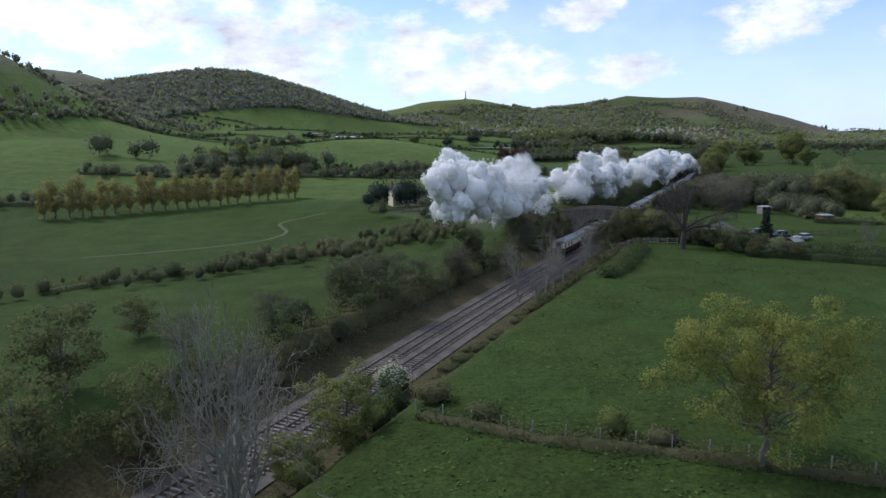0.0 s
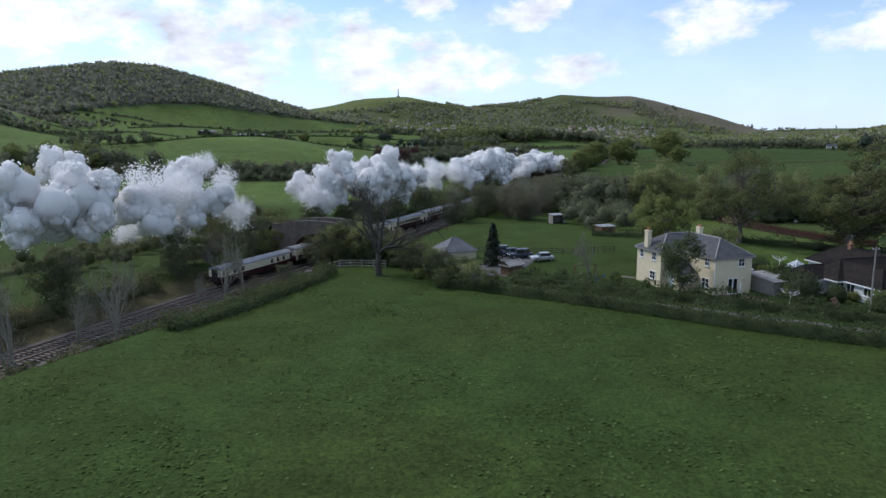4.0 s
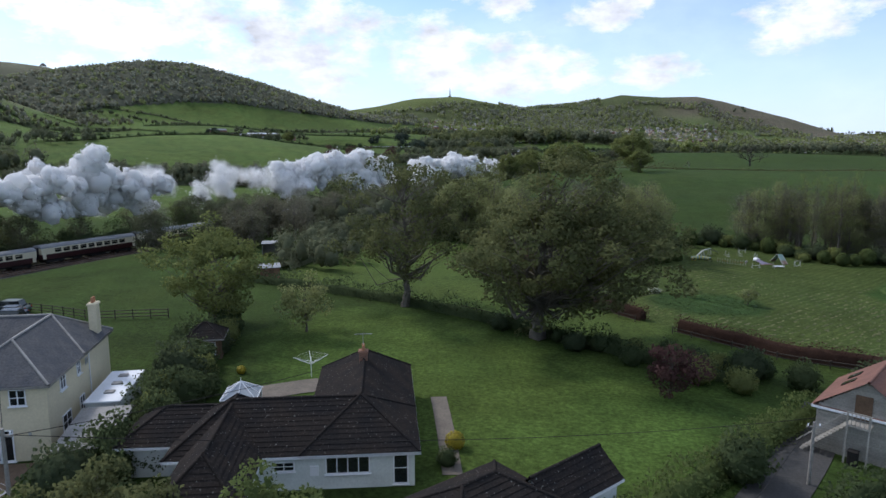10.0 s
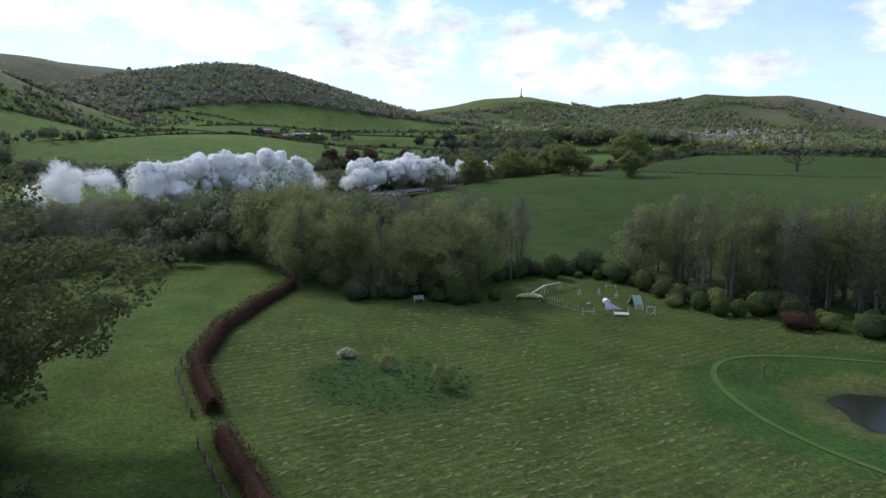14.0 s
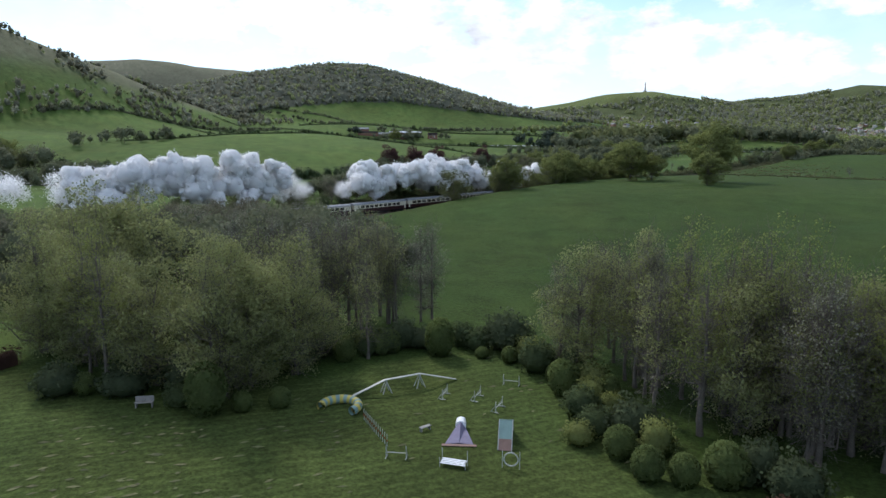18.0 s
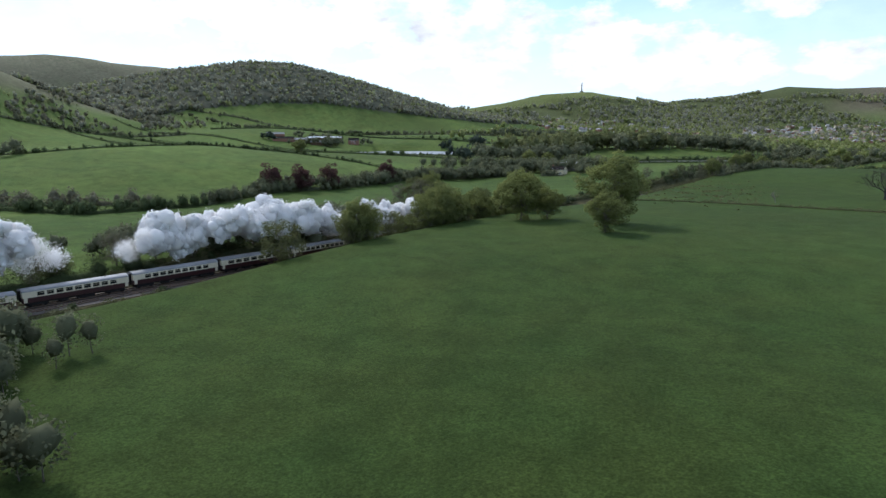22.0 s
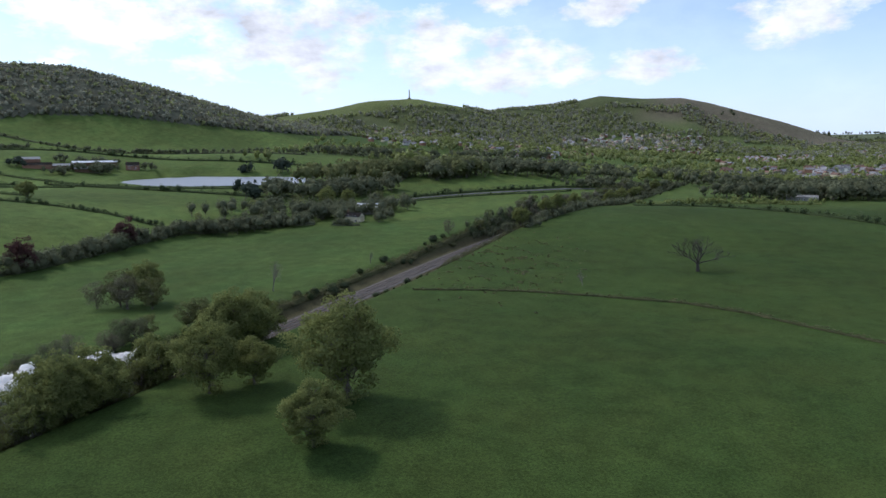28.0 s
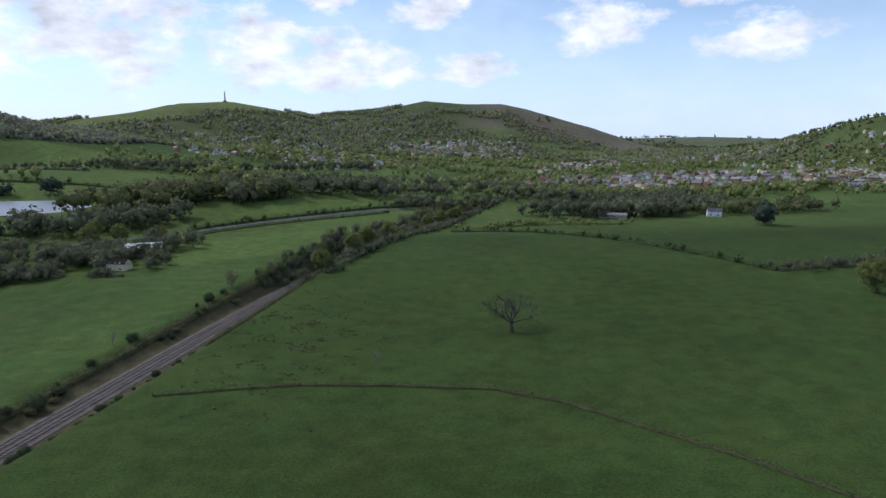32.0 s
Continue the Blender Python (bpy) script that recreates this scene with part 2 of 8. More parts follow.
RIDGES = {
    "wooded": ([(-655, 929, 60), (-627, 1055, 105), (-598, 1149, 129), (-551, 1237, 147), (-508, 1295, 160), (-449, 1356, 160), (-369, 1442, 137), (-297, 1517, 110), (-225, 1610, 80)], 330),
    "cairn": ([(-1402, 1205, 188), (-1265, 1395, 213), (-1165, 1507, 227), (-1104, 1637, 214), (-1026, 1768, 213), (-911, 1851, 170)], 420),
    "rough": ([(-560, 500, 160), (-555, 668, 148), (-560, 757, 127), (-556, 820, 113), (-545, 900, 85), (-540, 960, 60)], 210),
    "obelisk": ([(-520, 2050, 80), (-318, 2138, 112), (-194, 2202, 134), (-124, 2257, 155), (-1, 2296, 164), (114, 2366, 146), (234, 2420, 122), (345, 2517, 140)], 620),
    "moor": ([(345, 2517, 140), (460, 2558, 154), (604, 2580, 186), (742, 2563, 176), (873, 2560, 178), (967, 2531, 156), (1127, 2439, 102), (1265, 2330, 40)], 700),
    "skyline": ([(1300, 4500, 60), (2071, 4124, 58), (2491, 3891, 68), (2851, 3635, 58), (3400, 3200, 80)], 700),
    "east": ([(1672, 2145, 50), (1695, 1995, 86), (1709, 1847, 124), (1739, 1670, 138), (1800, 1300, 120)], 480),
}


def smooth(t):
    t = np.clip(t, 0, 1)
    return t * t * (3 - 2 * t)


def rail_x(y):
    a, y = np.array(RAIL_X, float), np.asarray(y, float)
    return np.mean([np.interp(y + o, a[:, 0], a[:, 1]) for o in (-40, -20, 0, 20, 40)], axis=0)


def rail_z(y):
    a = np.array(RAIL_Z, float)
    return np.interp(y, a[:, 0], a[:, 1])


def spots(x, y):
    num, den = np.zeros(np.broadcast(x, y).shape), np.zeros(np.broadcast(x, y).shape)
    for sx, sy, sz in NEAR + FAR:
        s = 18 + 0.10 * math.hypot(sx - 100, sy - 150)
        w = 1 / ((x - sx) ** 2 + (y - sy) ** 2 + s * s) ** 2
        num, den = num + w * sz, den + w
    return num / den


def crest(x, y, pts, wide):
    """How far up a ridge a place lies (0 to 1) and the height of its crest there."""
    best, level = np.zeros(np.broadcast(x, y).shape), np.zeros(np.broadcast(x, y).shape)
    near = np.full(best.shape, 1e9)
    for (ax, ay, ah), (bx, by, bh) in zip(pts, pts[1:]):
        dx, dy = bx - ax, by - ay
        t = np.clip(((x - ax) * dx + (y - ay) * dy) / (dx * dx + dy * dy), 0, 1)
        d = np.hypot(x - ax - t * dx, y - ay - t * dy)
        level = np.where(d < near, ah + t * (bh - ah), level)
        near = np.minimum(near, d)
    return 1 - smooth(near / wide), level


def height(x, y):
    x, y = np.asarray(x, float), np.asarray(y, float)
    low = spots(x, y)
    z = low
    for pts, wide in RIDGES.values():
        k, level = crest(x, y, pts, wide)
        z = np.maximum(z, low * (1 - k) + level * k)
    # the pond and the lake lie in hollows
    z = z - 0.9 * (1 - smooth((np.hypot((x - 207) / 1.3, y - 181) - 5) / 4))
    z = np.where((y > 800) & (y < 1010) & (x < 90) & (x > -330), np.minimum(z, z * (1 - lake_in(x, y)) + 13.0 * lake_in(x, y)), z)
    d = np.abs(x - rail_x(y) - 1.8) * 0.92
    k = np.where(y > 1000, 1, smooth((d - 5.8) / 8))
    return rail_z(y) * (1 - k) + z * k


def lake_in(x, y):
    return 1 - smooth((np.hypot((x + 25) / 1.25, y - 908) - 70) / 8)


def ground_at(x, y):
    return float(height(np.array([x]), np.array([y]))[0])


# ---- mesh helpers ----
def mesh_of(name, verts, faces, mat, smooth_it=False, out=None):
    """A mesh; out gives each face the way that its leaf mass bulges there, so that light rolls over the mass."""
    me = bpy.data.meshes.new(name)
    verts, faces = np.asarray(verts, np.float32), np.asarray(faces, np.int32)
    if out is not None:
        q = verts[faces]
        flat = np.cross(q[:, 1] - q[:, 0], q[:, 3] - q[:, 0])
        flat /= np.linalg.norm(flat, axis=1, keepdims=True) + 1e-9
        out = out / (np.linalg.norm(out, axis=1, keepdims=True) + 1e-9)
        back = (flat * out).sum(1) < 0
        faces = np.where(back[:, None], faces[:, ::-1], faces)
        flat[back] *= -1
        out = out * 0.75 + flat * 0.45
        out /= np.linalg.norm(out, axis=1, keepdims=True) + 1e-9
    n, k = faces.shape
    me.vertices.add(len(verts))
    me.vertices.foreach_set("co", verts.ravel())
    me.loops.add(n * k)
    me.loops.foreach_set("vertex_index", faces.ravel())
    me.polygons.add(n)
    me.polygons.foreach_set("loop_start", np.arange(0, n * k, k, dtype=np.int32))
    if smooth_it:
        me.polygons.foreach_set("use_smooth", np.ones(n, dtype=bool))
    me.materials.append(mat)
    if out is not None:
        smooth_it = True
        me.polygons.foreach_set("use_smooth", np.ones(n, dtype=bool))
        bulge = np.zeros((len(verts), 3), np.float32)
        bulge[faces.ravel()] = np.repeat(out, k, axis=0)
        me.attributes.new("custom_normal", "FLOAT_VECTOR", "POINT").data.foreach_set("vector", bulge.ravel())
    me.update(calc_edges=True)
    return me


def thing(name, at=(0, 0, 0), turn=0.0, label="", category="", group="", kind=""):
    ob = new(name)
    ob.matrix_world = pose(*at, 0, 0, turn)
    return tagged(ob, label, category, group, kind)


def part(name, me, parent=None, label="", at=(0, 0, 0), turn=(0, 0, 0)):
    ob = new(name, me)
    if parent is not None:
        ob.parent = parent
    ob.matrix_basis = pose(*at, *turn)
    return tagged(ob, label)


def bm_part(name, bm, mat, parent=None, label="", at=(0, 0, 0), turn=(0, 0, 0), smooth_it=False):
    me = bpy.data.meshes.new(name)
    bm.to_mesh(me)
    bm.free()
    me.materials.append(mat)
    if smooth_it:
        me.polygons.foreach_set("use_smooth", np.ones(len(me.polygons), dtype=bool))
    return part(name, me, parent, label, at, turn)


def add_box(bm, size, at=(0, 0, 0), turn=(0, 0, 0), bevel=0.0):
    got = bmesh.ops.create_cube(bm, size=1.0, matrix=pose(*at, *turn) @ Matrix.Diagonal((*size, 1)))
    if bevel:
        edges = {e for v in got["verts"] for e in v.link_edges}
        bmesh.ops.bevel(bm, geom=list(edges), offset=bevel, segments=1, affect="EDGES")


def box(name, size, at, mat, parent=None, label="", turn=(0, 0, 0), bevel=0.0):
    """A bevelled block, standing on the height at[2]."""
    bm = bmesh.new()
    add_box(bm, size, (0, 0, size[2] / 2), bevel=bevel)
    return bm_part(name, bm, mat, parent, label, at, turn)


def add_cyl(bm, r, depth, at=(0, 0, 0), turn=(0, 0, 0), r2=None, seg=12):
    bmesh.ops.create_cone(bm, cap_ends=True, segments=seg, radius1=r, radius2=r if r2 is None else r2, depth=depth, matrix=pose(*at, *turn))


def cyl(name, r, depth, at, mat, parent=None, label="", turn=(0, 0, 0), r2=None, seg=12):
    """A round bar, standing on the height at[2]."""
    bm = bmesh.new()
    add_cyl(bm, r, depth, (0, 0, depth / 2), r2=r2, seg=seg)
    return bm_part(name, bm, mat, parent, label, at, turn)


# ---- ground ----
def axis(lo, hi, fine_lo, fine_hi, step):
    core = list(np.arange(fine_lo, fine_hi + 0.01, step))
    d, v, up = step, fine_hi, []
    while v < hi:
        d = min(d * 1.045, 45)
        v += d
        up.append(v)
    d, v, down = step, fine_lo, []
    while v > lo:
        d = min(d * 1.06, 60)
        v -= d
        down.append(v)
    return np.array(down[::-1] + core + up)


def inside(x, y, poly):
    hit = np.zeros(x.shape, bool)
    for (ax, ay), (bx, by) in zip(poly, poly[1:] + poly[:1]):
        hit ^= ((ay > y) != (by > y)) & (x < (bx - ax) * (y - ay) / (by - ay + 1e-9) + ax)
    return hit


MEADOW = [(150, 163), (142, 172), (138, 184), (136, 208), (152, 205), (168, 222), (178, 236), (192, 224), (206, 206), (226, 196), (240, 180), (230, 140), (190, 140), (168, 147)]
gx, gy = axis(-3800, 4600, -80, 345, 2.2), axis(-900, 4800, -10, 560, 2.4)
GX, GY = np.meshgrid(gx, gy)
GZ = height(GX, GY)


def tint():
    x, y, z = GX, GY, GZ
    c = np.empty(x.shape + (3,))
    c[:] = (0.046, 0.076, 0.0175)

    def lay(mask, col):
        k = np.clip(mask, 0, 1)[..., None]
        c[:] = c * (1 - k) + np.array(col) * k

    # fields of the valley, each with its own grass; sunlight painted into outlying ones
    cell = np.sin(np.floor((x + 0.35 * y) / 170) * 12.9 + np.floor((y - 0.3 * x) / 140) * 78.2) * 43758.5
    cell = cell - np.floor(cell)
    far = smooth((y - 640) / 60) + smooth((-40 - x) / 60)
    lay(smooth((y - 235) / 30) * smooth((rail_x(y) - 14 - x) / 6) * (y < 1400) * 0.85, (0.108, 0.16, 0.04))
    edge = np.interp(y, [330, 452, 537, 640, 672, 700], [-60, 30, 45, 62, 126, 230])
    lay(smooth((y - 330) / 40) * smooth((x - edge) / 6) * smooth((rail_x(y) - 12 - x) / 6) * (y < 690) * 0.8, (0.062, 0.105, 0.026))
    lay(smooth((y - 720) / 60) * (x > rail_x(np.minimum(y, 1000)) + 10) * 0.7, (0.092, 0.135, 0.036))
    c *= 1 + (np.clip(far, 0, 1) * (cell - 0.5) * 0.45)[..., None]
    lay(((y < 215) & (x < rail_x(y) - 14)) * 0.7, (0.05, 0.078, 0.02))
    lay(inside(x, y, [(96, 178), (118, 168), (136, 156), (150, 143), (150, 163), (142, 172), (138, 184), (136, 208), (118, 226), (104, 214)]) * 0.9, (0.084, 0.122, 0.029))
    lay(inside(x, y, [(104, 152), (112, 162), (131, 153), (150, 139), (142, 122), (131, 118), (112, 134)]) * 0.9, (0.084, 0.132, 0.028))
    lay(inside(x, y, MEADOW) * 0.95, (0.076, 0.104, 0.028))
    lay(1 - smooth((np.hypot(x - 160, (y - 175) * 1.15) - 7.2) / 1.2), (0.045, 0.085, 0.025))
    ring = np.hypot((x - 207) / 1.25, y - 181)
    lay((1 - smooth((ring - 16.2) / 0.5)) * inside(x, y, MEADOW), (0.045, 0.09, 0.022))
    lay(1 - smooth((ring - 8.6) / 1.0), (0.095, 0.115, 0.036))
    lay(1 - smooth((ring - 5.6) / 0.6), (0.06, 0.055, 0.035))
    d = np.abs(x - rail_x(y) - 1.8) * 0.92
    lay((1 - smooth((d - 8.5) / 4)) * (y < 1000), (0.085, 0.075, 0.04))
    lay(smooth((y - 1150) / 150) * smooth((x - 480) / 150) * 0.8, (0.125, 0.16, 0.06))
    # land past y 2700 tinted paler and greyer to stand in for haze
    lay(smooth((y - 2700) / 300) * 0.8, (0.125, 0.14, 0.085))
    # the rough and cairn tints are raised to carry sun and haze on those slopes
    for key, pts_col in (("wooded", (0.095, 0.095, 0.06)), ("rough", (0.158, 0.155, 0.092)), ("cairn", (0.175, 0.17, 0.112)), ("moor", (0.15, 0.128, 0.09)), ("east", (0.09, 0.12, 0.04))):
        k, _ = crest(x, y, *RIDGES[key])
        lay(smooth((k - 0.35) / 0.3), pts_col)
    k, _ = crest(x, y, *RIDGES["obelisk"])
    lay(smooth((k - 0.1) / 0.3), (0.085, 0.10, 0.04))
    lay(smooth((k - 0.78) / 0.06) * smooth((x + 360) / 60) * smooth((190 - x) / 60), (0.13, 0.155, 0.05))
    return c * 0.76


def ground_material():
    m = bpy.data.materials.new("grass_land")
    m.use_nodes = True
    n, l = m.node_tree.nodes, m.node_tree.links
    p = n["Principled BSDF"]
    p.inputs["Roughness"].default_value, p.inputs["Specular IOR Level"].default_value = 1.0, 0.08
    p.inputs["Sheen Weight"].default_value, p.inputs["Sheen Roughness"].default_value = 0.03, 0.5
    p.inputs["Sheen Tint"].default_value = (0.42, 0.62, 0.12, 1)
    geo, col = n.new("ShaderNodeNewGeometry"), n.new("ShaderNodeAttribute")
    col.attribute_name = "tint"

    def tex(scale, detail=4, rough=0.55, stretch=None):
        t = n.new("ShaderNodeTexNoise")
        t.inputs["Scale"].default_value, t.inputs["Detail"].default_value, t.inputs["Roughness"].default_value = scale, detail, rough
        src = geo.outputs["Position"]
        if stretch:
            mp = n.new("ShaderNodeMapping")
            mp.inputs["Rotation"].default_value, mp.inputs["Scale"].default_value = (0, 0, stretch[0]), (stretch[1], 1, 1)
            l.new(src, mp.inputs["Vector"])
            src = mp.outputs[0]
        l.new(src, t.inputs["Vector"])
        return t.outputs["Fac"]

    def rng(src, a, b, lo=0.3, hi=0.7):
        r = n.new("ShaderNodeMapRange")
        for k, v in (("From Min", lo), ("From Max", hi), ("To Min", a), ("To Max", b)):
            r.inputs[k].default_value = v
        l.new(src, r.inputs["Value"])
        return r.outputs[0]

    def mul(a, b):
        q = n.new("ShaderNodeMath")
        q.operation = "MULTIPLY"
        l.new(a, q.inputs[0])
        l.new(b, q.inputs[1])
        return q.outputs[0]

    val = mul(mul(rng(tex(0.012), 0.82, 1.18), rng(tex(0.16, 5), 0.78, 1.22)), mul(rng(tex(1.3, 6, 0.75), 0.70, 1.30), rng(tex(3.2, 5, 0.7), 0.68, 1.32, 0.38, 0.62)))
    hay = n.new("ShaderNodeAttribute")
    hay.attribute_name = "mown"
    wave = n.new("ShaderNodeTexWave")
    wave.inputs["Scale"].default_value, wave.inputs["Distortion"].default_value, wave.inputs["Detail"].default_value = 0.28, 5.0, 4
    mp = n.new("ShaderNodeMapping")
    mp.inputs["Rotation"].default_value = (0, 0, 0.807)
    l.new(geo.outputs["Position"], mp.inputs["Vector"])
    l.new(mp.outputs[0], wave.inputs["Vector"])
    lines = rng(mul(wave.outputs["Fac"], tex(0.9, 4)), 0.92, 1.28, 0.25, 0.6)
    mixv = n.new("ShaderNodeMix")
    mixv.inputs["A"].default_value = 1.0
    l.new(hay.outputs["Fac"], mixv.inputs["Factor"])
    l.new(lines, mixv.inputs["B"])
    val = mul(val, mixv.outputs["Result"])
    hue = rng(tex(0.05, 5), 0.485, 0.51)
    hsv = n.new("ShaderNodeHueSaturation")
    l.new(col.outputs["Color"], hsv.inputs["Color"])
    l.new(val, hsv.inputs["Value"])
    l.new(hue, hsv.inputs["Hue"])
    l.new(hsv.outputs[0], p.inputs["Base Color"])
    b = n.new("ShaderNodeBump")
    b.inputs["Strength"].default_value, b.inputs["Distance"].default_value = 0.8, 0.22
    l.new(tex(2.6, 6, 0.7), b.inputs["Height"])
    l.new(b.outputs[0], p.inputs["Normal"])
    return m


GRASS = ground_material()
ny, nx = GX.shape
idx = np.arange(nx * ny).reshape(ny, nx)
quads = np.stack([idx[:-1, :-1], idx[:-1, 1:], idx[1:, 1:], idx[1:, :-1]], -1).reshape(-1, 4)
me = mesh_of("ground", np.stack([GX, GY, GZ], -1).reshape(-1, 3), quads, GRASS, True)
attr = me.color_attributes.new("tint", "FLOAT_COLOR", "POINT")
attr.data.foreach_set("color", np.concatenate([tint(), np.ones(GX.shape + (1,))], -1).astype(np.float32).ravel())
hay = me.attributes.new("mown", "FLOAT", "POINT")
hay.data.foreach_set("value", (inside(GX, GY, MEADOW) & (np.hypot(GX - 160, (GY - 175) * 1.15) > 8.4) & (np.hypot((GX - 207) / 1.25, GY - 181) > 16.4)).astype(np.float32).ravel())
tagged(new("ground", me), "rolling green pasture, mown meadow and rough moorland hills", "ground", kind="structure")


def strip(name, pts, wide, lift, mat, label="", category="", across=4, step=2.0, kind="structure", parent=None):
    """A ribbon that lies on the land along a line of the plan."""
    pts = np.array(pts, float)
    s = np.r_[0, np.cumsum(np.hypot(*np.diff(pts, axis=0).T))]
    n = max(3, int(s[-1] / step))
    u = np.linspace(0, s[-1], n)
    soft = [np.mean([np.interp(np.clip(u + o, 0, s[-1]), s, pts[:, k]) for o in np.linspace(-4, 4, 5)], axis=0) for k in (0, 1)]
    x, y = soft
    tx, ty = np.gradient(x), np.gradient(y)
    ln = np.hypot(tx, ty)
    nxv, nyv = ty / ln, -tx / ln
    o = np.linspace(-wide / 2, wide / 2, across + 1)
    X, Y = x[:, None] + nxv[:, None] * o, y[:, None] + nyv[:, None] * o
    Z = height(X, Y) + lift
    v = np.stack([X, Y, Z], -1).reshape(-1, 3)
    i = np.arange(n * (across + 1)).reshape(n, across + 1)
    f = np.stack([i[:-1, :-1], i[:-1, 1:], i[1:, 1:], i[1:, :-1]], -1).reshape(-1, 4)
    ob = new(name, mesh_of(name, v, f, mat, True))
    if parent is not None:
        ob.parent = parent
    return tagged(ob, label, category, kind=kind)


# ---- growing things ----
RNG = np.random.default_rng(7)


def tubes(segs, sides=5):
    """Tapered bars: rows of start, end, radius at both."""
    segs = np.array(segs, float)
    a, b, ra, rb = segs[:, :3], segs[:, 3:6], segs[:, 6], segs[:, 7]
    d = b - a
    d /= np.linalg.norm(d, axis=1, keepdims=True) + 1e-9
    ref = np.where(np.abs(d[:, 2:]) > 0.9, np.array([[1.0, 0, 0]]), np.array([[0, 0, 1.0]]))
    u = np.cross(d, ref)
    u /= np.linalg.norm(u, axis=1, keepdims=True)
    w = np.cross(d, u)
    ang = np.linspace(0, 2 * np.pi, sides, endpoint=False)
    ring = u[:, None] * np.cos(ang)[None, :, None] + w[:, None] * np.sin(ang)[None, :, None]
    v = np.concatenate([a[:, None] + ring * ra[:, None, None], b[:, None] + ring * rb[:, None, None]], 1)
    n = len(segs)
    k = np.arange(sides)
    f = np.stack([k, (k + 1) % sides, (k + 1) % sides + sides, k + sides], -1)
    f = (f[None] + (np.arange(n) * 2 * sides)[:, None, None]).reshape(-1, 4)
    return v.reshape(-1, 3), f


def cards(centre, size, rng, face=None):
    """Small leaf blades of four corners at the given places, turned at random or roughly outwards."""
    n = len(centre)
    a = rng.normal(size=(n, 3))
    a /= np.linalg.norm(a, axis=1, keepdims=True)
    b = rng.normal(size=(n, 3))
    if face is not None:
        face = face + rng.normal(size=(n, 3)) * 0.8
        a = np.cross(face, b)
        a /= np.linalg.norm(a, axis=1, keepdims=True) + 1e-9
        b = np.cross(face, a)
    b -= a * (a * b).sum(1, keepdims=True)
    b /= np.linalg.norm(b, axis=1, keepdims=True)
    s = (np.asarray(size) * rng.uniform(0.6, 1.35, n))[:, None] if np.ndim(size) == 0 else (size * rng.uniform(0.6, 1.35, n))[:, None]
    v = np.stack([centre - a * s * 0.5, centre + b * s * 0.38, centre + a * s * 0.5, centre - b * s * 0.38], 1)
    f = np.arange(n * 4).reshape(n, 4)
    return v.reshape(-1, 3), f


def crown_places(rng, clumps, per, radius, spread):
    """Leaf places gathered in clumps."""
    c = np.repeat(clumps, per, 0)
    d = rng.normal(size=c.shape)
    d /= np.linalg.norm(d, axis=1, keepdims=True)
    r = radius * rng.uniform(0.25, 1.0, len(c)) ** 0.5
    d[:, 2] *= spread
    return c + d * r[:, None], d


